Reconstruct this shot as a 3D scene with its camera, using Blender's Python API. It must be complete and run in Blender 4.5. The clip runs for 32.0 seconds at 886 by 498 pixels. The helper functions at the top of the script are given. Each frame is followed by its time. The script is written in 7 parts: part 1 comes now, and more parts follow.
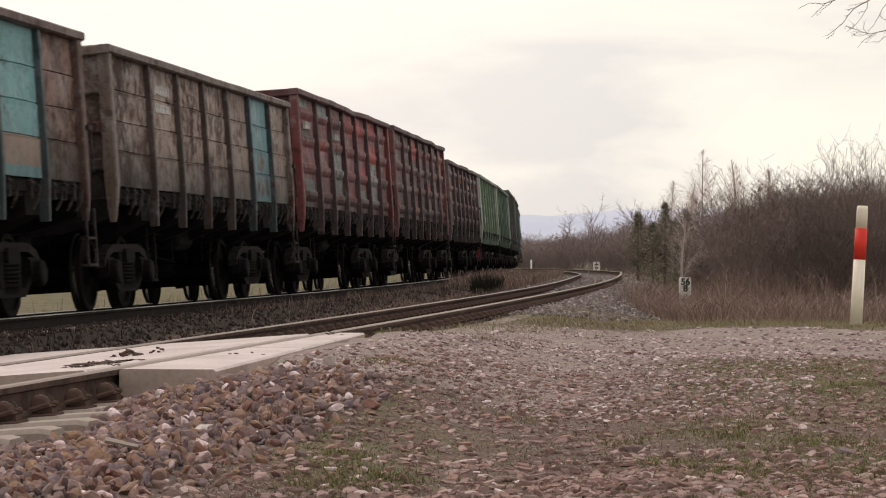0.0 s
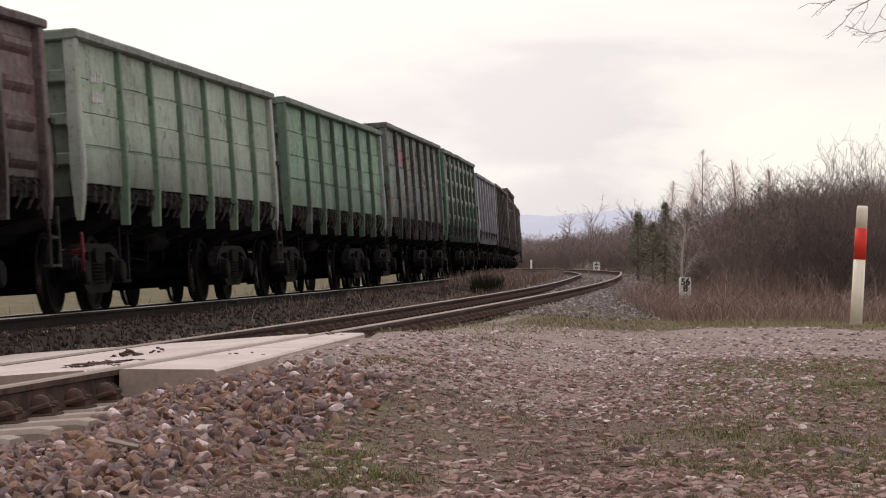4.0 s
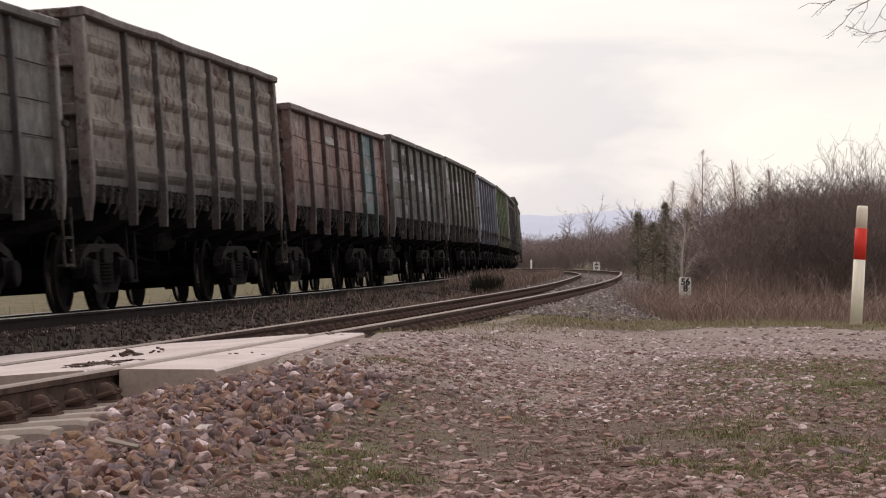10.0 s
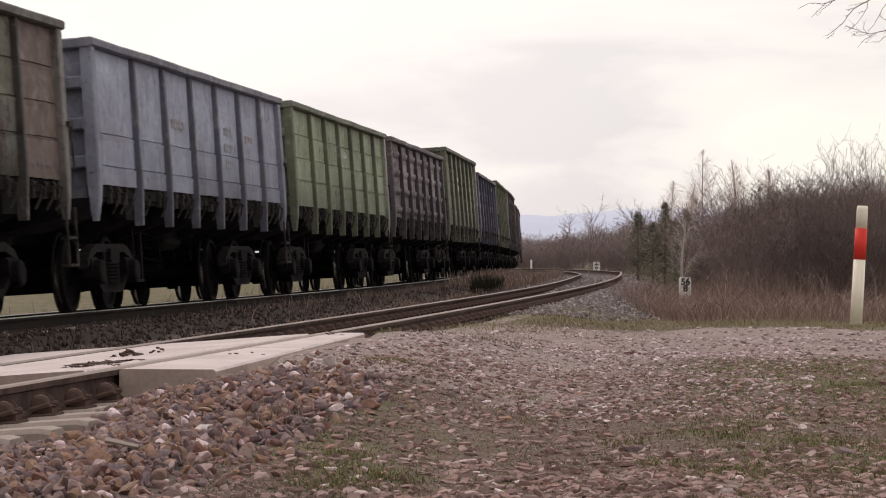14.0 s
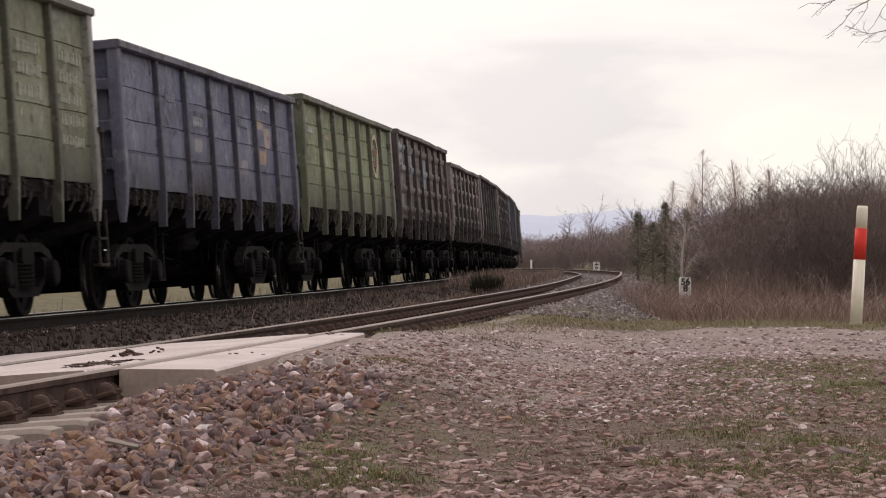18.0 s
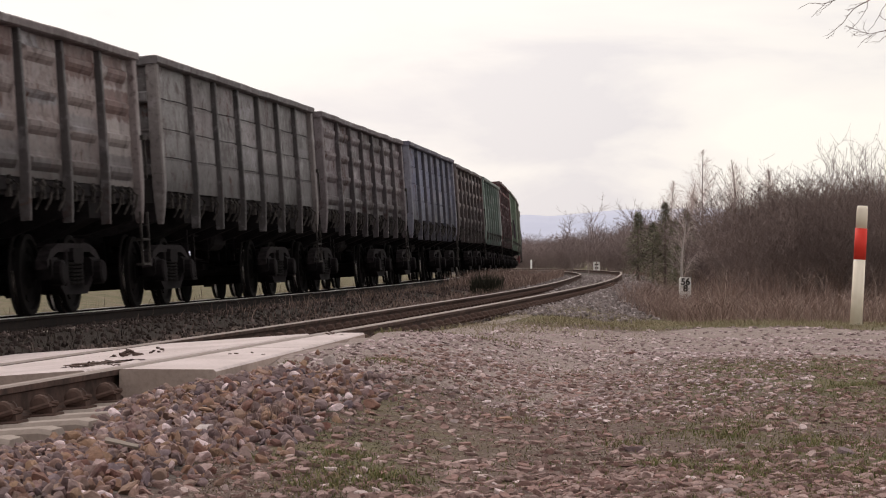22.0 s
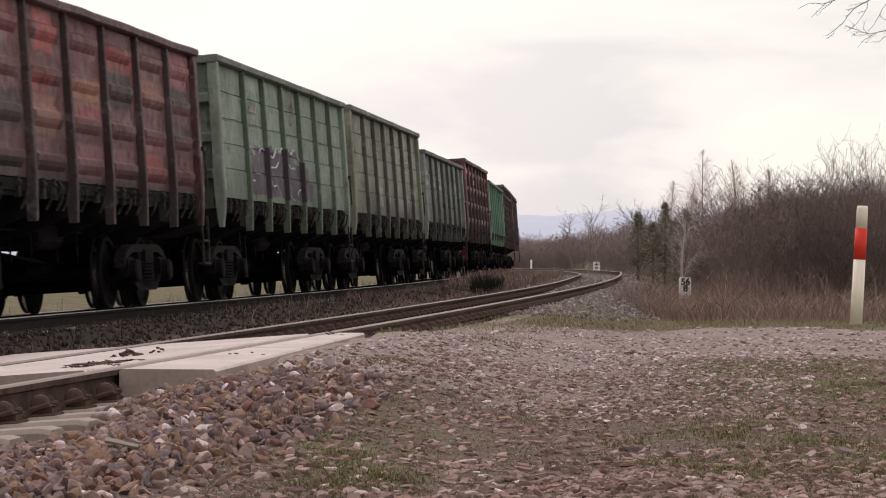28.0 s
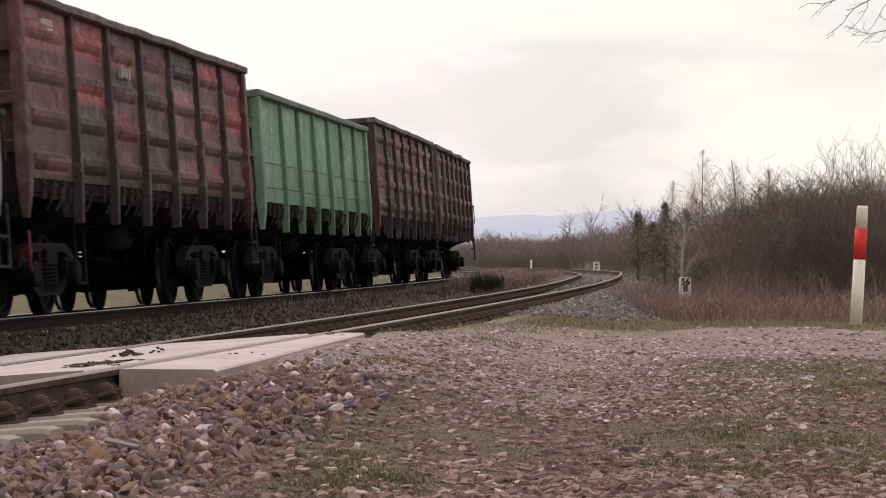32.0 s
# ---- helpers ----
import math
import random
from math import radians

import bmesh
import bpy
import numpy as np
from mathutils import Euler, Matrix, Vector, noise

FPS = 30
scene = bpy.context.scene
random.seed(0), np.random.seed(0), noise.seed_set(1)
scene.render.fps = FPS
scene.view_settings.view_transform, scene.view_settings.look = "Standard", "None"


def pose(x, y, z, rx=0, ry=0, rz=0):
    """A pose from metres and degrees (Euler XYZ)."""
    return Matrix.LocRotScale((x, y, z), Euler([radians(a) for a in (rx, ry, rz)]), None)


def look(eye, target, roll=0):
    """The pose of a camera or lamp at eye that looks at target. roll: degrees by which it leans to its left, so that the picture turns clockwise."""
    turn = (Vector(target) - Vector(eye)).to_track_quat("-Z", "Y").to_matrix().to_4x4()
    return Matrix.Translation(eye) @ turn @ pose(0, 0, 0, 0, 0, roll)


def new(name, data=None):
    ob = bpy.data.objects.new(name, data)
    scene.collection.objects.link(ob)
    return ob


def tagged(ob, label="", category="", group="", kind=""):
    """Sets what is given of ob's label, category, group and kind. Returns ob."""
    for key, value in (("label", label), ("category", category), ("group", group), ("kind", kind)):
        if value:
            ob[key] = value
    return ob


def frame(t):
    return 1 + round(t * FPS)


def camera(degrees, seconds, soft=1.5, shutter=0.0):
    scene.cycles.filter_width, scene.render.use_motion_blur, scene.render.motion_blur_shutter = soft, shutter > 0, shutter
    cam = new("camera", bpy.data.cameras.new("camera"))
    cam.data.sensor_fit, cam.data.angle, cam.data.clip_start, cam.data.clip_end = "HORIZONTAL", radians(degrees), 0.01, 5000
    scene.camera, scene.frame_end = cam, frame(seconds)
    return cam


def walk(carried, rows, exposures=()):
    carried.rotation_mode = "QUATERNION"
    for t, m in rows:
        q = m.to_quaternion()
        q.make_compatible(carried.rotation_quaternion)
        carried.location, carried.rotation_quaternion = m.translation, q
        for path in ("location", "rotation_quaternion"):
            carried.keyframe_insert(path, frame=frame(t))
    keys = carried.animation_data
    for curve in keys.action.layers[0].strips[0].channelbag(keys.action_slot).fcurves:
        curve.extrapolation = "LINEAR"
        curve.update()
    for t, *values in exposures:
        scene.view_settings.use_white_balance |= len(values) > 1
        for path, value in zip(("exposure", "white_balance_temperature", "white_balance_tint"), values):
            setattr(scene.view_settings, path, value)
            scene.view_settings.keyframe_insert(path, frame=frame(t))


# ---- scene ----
cam = camera(18.26, 32.0, soft=1.08, shutter=0.2)
EYE = (0.0, 0.0, 0.73)
VIEW = look(EYE, (0.0, 100.0, 0.73 + 100 * math.tan(radians(0.075))))
walk(cam, [(0.0, VIEW), (32.0, VIEW)], [(0.0, 0.075, 7120, 12.0), (2.0, 0.075, 6980, 14.0), (6.0, 0.075, 6870, 15.0), (32.0, 0.075, 6870, 15.0)])

# ---- world and sun: bright thin overcast, brightest behind the train ----
SUN_AZ, SUN_EL = radians(-38), radians(42)
world = bpy.data.worlds.new("overcast_sky")
scene.world = world
world.use_nodes = True
wt = world.node_tree
wt.nodes.clear()


def wn(kind, **vals):
    n = wt.nodes.new(kind)
    for k, v in vals.items():
        n.inputs[k].default_value = v
    return n


w_out = wn("ShaderNodeOutputWorld")
w_bg = wn("ShaderNodeBackground", Strength=0.1)
w_sky = wn("ShaderNodeTexSky")
w_sky.sky_type = "NISHITA"
w_sky.sun_disc = False
w_sky.sun_elevation, w_sky.sun_rotation = SUN_EL, SUN_AZ
w_tc = wn("ShaderNodeTexCoord")
w_map = wn("ShaderNodeMapping", Scale=(3.0, 3.0, 9.0), Location=(1.3, 0.4, 0.2))
w_noise = wn("ShaderNodeTexNoise", Scale=2.6, Detail=7.0, Roughness=0.52, Distortion=0.35)
w_ramp = wn("ShaderNodeValToRGB")
w_ramp.color_ramp.elements[0].position, w_ramp.color_ramp.elements[0].color = 0.36, (0.66, 0.675, 0.725, 1)
w_ramp.color_ramp.elements[1].position, w_ramp.color_ramp.elements[1].color = 0.62, (0.98, 0.985, 0.915, 1)
w_mid = w_ramp.color_ramp.elements.new(0.48)
w_mid.color = (0.87, 0.876, 0.855, 1)
w_back = wn("ShaderNodeMapRange")
w_gain = wn("ShaderNodeVectorMath")
w_gain.operation = "SCALE"
w_gain.inputs["Scale"].default_value = 9.6
# the cloud is thinner and whiter towards the veiled sun
w_dot = wn("ShaderNodeVectorMath")
w_dot.operation = "DOT_PRODUCT"
w_dot.inputs[1].default_value = (math.sin(SUN_AZ) * math.cos(SUN_EL), math.cos(SUN_AZ) * math.cos(SUN_EL), math.sin(SUN_EL))
w_veil = wn("ShaderNodeMapRange")
w_veil.inputs["From Min"].default_value, w_veil.inputs["From Max"].default_value = 0.50, 0.80
w_veil.inputs["To Min"].default_value, w_veil.inputs["To Max"].default_value = 0.0, 1.0
w_white = wn("ShaderNodeMix")
w_white.data_type = "RGBA"
w_mix = wn("ShaderNodeMix")
w_mix.data_type = "RGBA"
w_mix.inputs[0].default_value = 0.94
wl = wt.links.new
wl(w_tc.outputs["Generated"], w_map.inputs["Vector"])
wl(w_map.outputs["Vector"], w_noise.inputs["Vector"])
wl(w_noise.outputs["Fac"], w_ramp.inputs["Fac"])
wl(w_tc.outputs["Generated"], w_dot.inputs[0])
wl(w_dot.outputs["Value"], w_veil.inputs["Value"])
wl(w_veil.outputs["Result"], w_white.inputs[0])
wl(w_ramp.outputs["Color"], w_white.inputs[6])
w_white.inputs[7].default_value = (1.12, 1.09, 1.06, 1)
# away from the sun the deck is thicker and greyer
w_face = wn("ShaderNodeVectorMath")
w_face.operation = "DOT_PRODUCT"
w_face.inputs[1].default_value = (math.sin(radians(-8)), math.cos(radians(-8)), 0.25)
w_back.inputs["From Min"].default_value, w_back.inputs["From Max"].default_value = -0.9, 0.55
w_back.inputs["To Min"].default_value, w_back.inputs["To Max"].default_value = 8.3, 9.7
wl(w_tc.outputs["Generated"], w_face.inputs[0])
wl(w_face.outputs["Value"], w_back.inputs["Value"])
wl(w_back.outputs["Result"], w_gain.inputs["Scale"])
wl(w_white.outputs[2], w_gain.inputs[0])
wl(w_sky.outputs["Color"], w_mix.inputs[6])
wl(w_gain.outputs["Vector"], w_mix.inputs[7])
wl(w_mix.outputs[2], w_bg.inputs["Color"])
wl(w_bg.outputs[0], w_out.inputs[0])

sun_data = bpy.data.lights.new("sun", "SUN")
sun_data.energy, sun_data.angle, sun_data.color = 1.0, radians(14), (1.0, 0.95, 0.88)
sun = new("sun", sun_data)
sun.matrix_world = look((math.sin(SUN_AZ) * 60, math.cos(SUN_AZ) * 60, 60 * math.tan(SUN_EL)), (0, 0, 0))

# ---- materials ----


class Mat:
    """A small node writer round one Principled material."""

    def __init__(self, name, rough=0.8, metal=0.0):
        self.m = bpy.data.materials.new(name)
        self.m.use_nodes = True
        self.t = self.m.node_tree
        self.b = self.t.nodes["Principled BSDF"]
        self.b.inputs["Roughness"].default_value = rough
        self.b.inputs["Metallic"].default_value = metal
        self.b.inputs["Specular IOR Level"].default_value = 0.3

    def put(self, sock, v):
        if hasattr(v, "is_linked"):
            self.t.links.new(v, sock)
        elif isinstance(v, tuple) and len(v) == 3 and sock.type == "RGBA":
            sock.default_value = (*v, 1)
        else:
            sock.default_value = v

    def coord(self, which="Object"):
        return self.t.nodes.new("ShaderNodeTexCoord").outputs[which]

    def geo(self, which):
        return self.t.nodes.new("ShaderNodeNewGeometry").outputs[which]

    def info(self, which):
        return self.t.nodes.new("ShaderNodeObjectInfo").outputs[which]

    def attr(self, name, which="Color"):
        n = self.t.nodes.new("ShaderNodeAttribute")
        n.attribute_name = name
        return n.outputs[which]

    def scaled(self, vec, scale, loc=(0, 0, 0)):
        n = self.t.nodes.new("ShaderNodeMapping")
        self.put(n.inputs["Vector"], vec)
        n.inputs["Scale"].default_value = scale
        self.put(n.inputs["Location"], loc)
        return n.outputs[0]

    def shifted(self, vec, value, amount):
        c = self.t.nodes.new("ShaderNodeCombineXYZ")
        for i, a in enumerate(amount):
            self.put(c.inputs[i], self.math("MULTIPLY", value, a))
        n = self.t.nodes.new("ShaderNodeVectorMath")
        self.put(n.inputs[0], vec)
        self.put(n.inputs[1], c.outputs[0])
        return n.outputs[0]

    def noise(self, vec, scale, detail=5.0, rough=0.55, dist=0.0):
        n = self.t.nodes.new("ShaderNodeTexNoise")
        self.put(n.inputs["Vector"], vec)
        n.inputs["Scale"].default_value, n.inputs["Detail"].default_value = scale, detail
        n.inputs["Roughness"].default_value, n.inputs["Distortion"].default_value = rough, dist
        return n.outputs["Fac"]

    def voronoi(self, vec, scale, out="Distance"):
        n = self.t.nodes.new("ShaderNodeTexVoronoi")
        self.put(n.inputs["Vector"], vec)
        n.inputs["Scale"].default_value = scale
        return n.outputs[out]

    def math(self, op, a, b=0.0):
        n = self.t.nodes.new("ShaderNodeMath")
        n.operation = op
        self.put(n.inputs[0], a)
        self.put(n.inputs[1], b)
        return n.outputs[0]

    def span(self, v, a, b, lo=0.0, hi=1.0):
        n = self.t.nodes.new("ShaderNodeMapRange")
        self.put(n.inputs["Value"], v)
        for k, x in (("From Min", a), ("From Max", b), ("To Min", lo), ("To Max", hi)):
            self.put(n.inputs[k], x)
        return n.outputs[0]

    def mix(self, f, a, b, mode="MIX"):
        n = self.t.nodes.new("ShaderNodeMix")
        n.data_type, n.blend_type = "RGBA", mode
        self.put(n.inputs[0], f)
        self.put(n.inputs[6], a)
        self.put(n.inputs[7], b)
        return n.outputs[2]

    def ramp(self, f, stops):
        n = self.t.nodes.new("ShaderNodeValToRGB")
        self.put(n.inputs[0], f)
        e = n.color_ramp.elements
        while len(e) < len(stops):
            e.new(0.5)
        for el, (p, c) in zip(e, stops):
            el.position, el.color = p, (*c, 1)
        return n.outputs[0]

    def xyz(self, vec, which):
        n = self.t.nodes.new("ShaderNodeSeparateXYZ")
        self.put(n.inputs[0], vec)
        return n.outputs[which]

    def rgb(self, col, which):
        n = self.t.nodes.new("ShaderNodeSeparateColor")
        self.put(n.inputs[0], col)
        return n.outputs[which]

    def bump(self, h, strength=0.5, dist=0.02):
        n = self.t.nodes.new("ShaderNodeBump")
        n.inputs["Strength"].default_value, n.inputs["Distance"].default_value = strength, dist
        self.put(n.inputs["Height"], h)
        self.put(self.b.inputs["Normal"], n.outputs[0])

    def done(self, color, rough=None):
        self.put(self.b.inputs["Base Color"], color)
        if rough is not None:
            self.put(self.b.inputs["Roughness"], rough)
        return self.m


def wagon_paint(name="weathered_wagon_paint", muck=0.92):
    """Old wagon paint: the object's colour, chipped and rusted by the object's alpha, mucky towards the floor hatches."""
    k = Mat(name, 0.62)
    k.b.inputs["Specular IOR Level"].default_value = 0.20
    r = k.info("Random")
    c = k.coord("Object")
    v = k.shifted(c, r, (37.0, 53.0, 11.0))
    big = k.noise(v, 0.9, 6, 0.6, 0.3)
    chips = k.noise(v, 5.5, 8, 0.68, 0.3)
    streak = k.noise(k.scaled(v, (2.6, 2.6, 0.6)), 1.3, 7, 0.62, 0.5)
    wear = k.info("Alpha")
    s = k.math("ADD", k.math("MULTIPLY", chips, 0.55), k.math("MULTIPLY", big, 0.45))
    s = k.math("ADD", s, k.math("MULTIPLY", streak, 0.15))
    edge = k.math("SUBTRACT", 0.80, k.math("MULTIPLY", wear, 0.30))
    rusty = k.span(s, edge, k.math("ADD", edge, 0.06))
    rust = k.ramp(chips, [(0.3, (0.030, 0.017, 0.013)), (0.5, (0.060, 0.032, 0.024)), (0.7, (0.125, 0.066, 0.045))])
    col = k.info("Color")
    worn = k.span(k.math("ADD", k.attr("patch_mask", "Fac"), k.math("MULTIPLY", k.math("SUBTRACT", chips, 0.5), 1.3)), 0.42, 0.58, 0.0, 0.95)
    worn = k.math("MULTIPLY", worn, k.span(k.attr("patch_mask", "Fac"), 0.02, 0.15))
    col = k.mix(worn, col, k.attr("patch", "Color"))
    faded = k.mix(k.span(big, 0.35, 0.7, 0.0, 0.55), col, k.mix(0.34, col, (0.42, 0.375, 0.355)))
    fade2 = k.mix(k.span(streak, 0.52, 0.68, 0.0, 0.38), faded, (0.060, 0.050, 0.050))
    pale = k.mix(k.span(k.noise(v, 3.1, 5, 0.6, 0.25), 0.57, 0.66, 0.0, 0.5), fade2, k.mix(0.36, col, (0.62, 0.60, 0.59)))
    soot = k.span(k.math("ADD", k.noise(v, 0.55, 5, 0.6, 0.8), k.math("MULTIPLY", k.math("SUBTRACT", chips, 0.5), 0.5)), 0.42, 0.72, 0.0, 0.34)
    pale = k.mix(soot, pale, (0.050, 0.040, 0.041))
    base = k.mix(rusty, pale, rust)
    # small blisters and scabs of rust, more of them on the worn wagons
    scab = k.noise(k.scaled(v, (1.0, 1.0, 0.8)), 4.6, 6, 0.62, 0.2)
    cut = k.math("SUBTRACT", 0.675, k.math("MULTIPLY", wear, 0.21))
    base = k.mix(k.span(scab, cut, k.math("ADD", cut, 0.06), 0.0, 0.62), base, k.ramp(chips, [(0.35, (0.022, 0.014, 0.013)), (0.65, (0.085, 0.043, 0.036))]))
    # fine specks of grit and chipping
    speck = k.noise(v, 17.0, 4, 0.7)
    base = k.mix(k.math("MULTIPLY", k.span(speck, 0.54, 0.66), k.span(wear, 0.1, 0.6, 0.25, 0.6)), base, (0.040, 0.032, 0.031))
    base = k.mix(k.span(speck, 0.40, 0.33, 0.0, 0.15), base, (0.50, 0.48, 0.48))
    base = k.mix(1.0, base, (1.0, 0.958, 1.045), "MULTIPLY")
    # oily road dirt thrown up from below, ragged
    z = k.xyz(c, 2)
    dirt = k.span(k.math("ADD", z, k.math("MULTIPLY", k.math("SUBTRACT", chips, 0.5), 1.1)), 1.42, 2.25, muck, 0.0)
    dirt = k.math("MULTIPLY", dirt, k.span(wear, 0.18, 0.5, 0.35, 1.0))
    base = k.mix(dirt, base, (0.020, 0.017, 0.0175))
    k.bump(k.math("ADD", k.math("MULTIPLY", chips, 0.7), rusty), 0.35, 0.012)
    return k.done(base, k.span(k.math("ADD", k.math("MULTIPLY", chips, 0.6), k.math("MULTIPLY", big, 0.4)), 0.38, 0.62, 0.38, 0.85))


def marking_paint():
    """Thin stencil paint in the object's colour, worn."""
    k = Mat("worn_stencil_paint", 0.8)
    k.b.inputs["Specular IOR Level"].default_value = 0.12
    n = k.noise(k.coord("Object"), 1.6, 4, 0.6)
    return k.done(k.mix(k.span(n, 0.5, 0.7, 0.0, 0.6), k.info("Color"), (0.10, 0.085, 0.08)))


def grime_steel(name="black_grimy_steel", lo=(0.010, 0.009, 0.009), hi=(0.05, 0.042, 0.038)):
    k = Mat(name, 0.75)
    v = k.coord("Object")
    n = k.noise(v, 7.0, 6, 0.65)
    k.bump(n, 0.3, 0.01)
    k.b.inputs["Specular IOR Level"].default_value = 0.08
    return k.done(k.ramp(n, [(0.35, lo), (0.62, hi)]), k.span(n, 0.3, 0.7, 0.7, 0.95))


def plain_metal(name, col, rough, metal=1.0):
    k = Mat(name, rough, metal)
    n = k.noise(k.coord("Object"), 9.0, 5, 0.6)
    return k.done(k.mix(n, tuple(x * 0.7 for x in col), col), k.span(n, 0.3, 0.7, rough * 0.8, min(1, rough * 1.3)))


def stone_mat(name, stops, rough=0.9):
    """Stones that differ piece by piece."""
    k = Mat(name, rough)
    r = k.math("FRACT", k.math("ADD", k.geo("Random Per Island"), k.info("Random")))
    v = k.coord("Object")
    n = k.noise(v, 45.0, 5, 0.6)
    vein = k.noise(k.scaled(v, (1.0, 1.0, 2.0)), 16.0, 6, 0.7, 0.6)
    c = k.ramp(r, [(p, (q[0] * 1.04, q[1] * 0.94, q[2] * 0.98)) for p, q in stops])
    c = k.mix(k.span(n, 0.4, 0.75, 0.0, 0.4), c, (0.13, 0.095, 0.08))
    c = k.mix(k.span(vein, 0.44, 0.62, 0.0, 0.45), c, k.mix(0.6, c, (0.08, 0.06, 0.06)))
    c = k.mix(k.span(vein, 0.42, 0.30, 0.0, 0.35), c, k.mix(0.5, c, (0.48, 0.42, 0.39)))
    k.bump(k.math("ADD", n, vein), 0.6, 0.012)
    return k.done(c)


def concrete(name, lo, hi):
    k = Mat(name, 0.9)
    v = k.coord("Object")
    a, b = k.noise(v, 1.3, 5, 0.6), k.noise(v, 40.0, 4, 0.6)
    c = k.mix(k.span(a, 0.35, 0.68), hi, lo)
    c = k.mix(k.span(b, 0.45, 0.75, 0.0, 0.35), c, tuple(x * 0.5 for x in lo))
    c = k.mix(k.span(k.noise(v, 3.3, 7, 0.7, 0.8), 0.60, 0.70, 0.0, 0.7), c, (0.13, 0.105, 0.085))
    k.bump(b, 0.35, 0.006)
    return k.done(c)


def smooth_paint(name, col, worn):
    """Paint or plastic, a little dirty in streaks."""
    k = Mat(name, 0.55)
    v = k.coord("Object")
    n = k.noise(k.scaled(v, (6.0, 6.0, 1.5)), 2.2, 6, 0.65)
    k.bump(k.noise(v, 60.0, 3, 0.6), 0.1, 0.003)
    return k.done(k.mix(k.span(n, 0.5, 0.75, 0.0, 0.5), col, worn), k.span(n, 0.3, 0.7, 0.45, 0.75))


def leafy(name, stops, rough=0.85):
    k = Mat(name, rough)
    r = k.geo("Random Per Island")
    return k.done(k.ramp(k.math("FRACT", k.math("ADD", r, k.info("Random"))), stops))


def bark(name, lo, hi, scale=18.0, vary=0.4):
    k = Mat(name, 0.9)
    n = k.noise(k.coord("Object"), scale, 4, 0.6)
    r = k.info("Random")
    return k.done(k.mix(k.math("ADD", k.math("MULTIPLY", n, 1.0 - vary), k.math("MULTIPLY", r, vary)), lo, hi))


def ground_mat():
    """Soil sheet; the zones (track bed, lane, turf) come from the plan as mesh attributes."""
    k = Mat("gravelly_soil", 0.95)
    v = k.coord("Object")
    zone = k.attr("zone")
    bed, lane, turf = k.rgb(zone, 0), k.rgb(zone, 1), k.rgb(zone, 2)
    n1, n2, n3 = k.noise(v, 0.8, 6, 0.6), k.noise(v, 11.0, 6, 0.68), k.noise(v, 70.0, 4, 0.65)
    peb = k.voronoi(v, 26.0)
    pcol = k.rgb(k.voronoi(v, 26.0, "Color"), 0)
    pebc = k.ramp(pcol, [(0.0, (0.10, 0.075, 0.06)), (0.4, (0.19, 0.15, 0.125)), (0.7, (0.27, 0.20, 0.165)), (0.95, (0.45, 0.41, 0.38))])
    soil = k.mix(n2, (0.057, 0.037, 0.031), (0.211, 0.137, 0.120))
    soil = k.mix(k.span(n1, 0.4, 0.65, 0.0, 0.8), soil, k.mix(n3, (0.088, 0.060, 0.048), (0.185, 0.130, 0.108)))
    soil = k.mix(k.span(peb, 0.36, 0.22), soil, pebc)
    dust = k.mix(n2, (0.278, 0.217, 0.205), (0.422, 0.343, 0.330))
    dust = k.mix(k.span(k.noise(k.scaled(v, (0.7, 2.2, 1.0)), 1.4, 7, 0.68, 0.4), 0.42, 0.62, 0.0, 0.85), dust, k.mix(n2, (0.216, 0.164, 0.148), (0.360, 0.289, 0.270)))
    dust = k.mix(k.span(peb, 0.30, 0.16, 0.0, 0.7), dust, pebc)
    grass = k.mix(n2, (0.048, 0.046, 0.020), (0.17, 0.155, 0.072))
    grass = k.mix(k.span(n1, 0.42, 0.62, 0.0, 0.75), grass, (0.19, 0.145, 0.095))
    stone = k.mix(k.span(peb, 0.45, 0.12), (0.085, 0.068, 0.062), k.mix(0.5, pebc, (0.20, 0.17, 0.155)))
    stone = k.mix(k.attr("soot", "Fac"), stone, k.mix(n2, (0.024, 0.018, 0.016), (0.080, 0.061, 0.052)))
    c = k.mix(k.span(k.math("ADD", turf, k.math("MULTIPLY", k.math("SUBTRACT", n2, 0.5), 0.9)), 0.35, 0.65), soil, grass)
    c = k.mix(k.span(k.math("ADD", lane, k.math("MULTIPLY", k.math("SUBTRACT", n2, 0.5), 1.3)), 0.2, 0.8, 0.0, 0.9), c, dust)
    c = k.mix(k.span(k.math("ADD", bed, k.math("MULTIPLY", k.math("SUBTRACT", n2, 0.5), 0.5)), 0.4, 0.6), c, stone)
    c = k.mix(k.span(n3, 0.40, 0.66, 0.0, 0.55), c, k.mix(0.55, c, (0.03, 0.02, 0.015)))
    k.bump(k.math("ADD", k.math("MULTIPLY", peb, -0.8), k.math("MULTIPLY", n3, 0.5)), 0.6, 0.03)
    return k.done(c)


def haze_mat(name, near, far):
    """Far hills; the haze of kilometres of air is painted on as emission."""
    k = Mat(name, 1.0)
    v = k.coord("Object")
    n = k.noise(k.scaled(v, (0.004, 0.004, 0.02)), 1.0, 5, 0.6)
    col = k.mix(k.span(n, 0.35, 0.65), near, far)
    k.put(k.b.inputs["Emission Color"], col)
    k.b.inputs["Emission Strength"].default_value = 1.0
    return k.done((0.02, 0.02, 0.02))


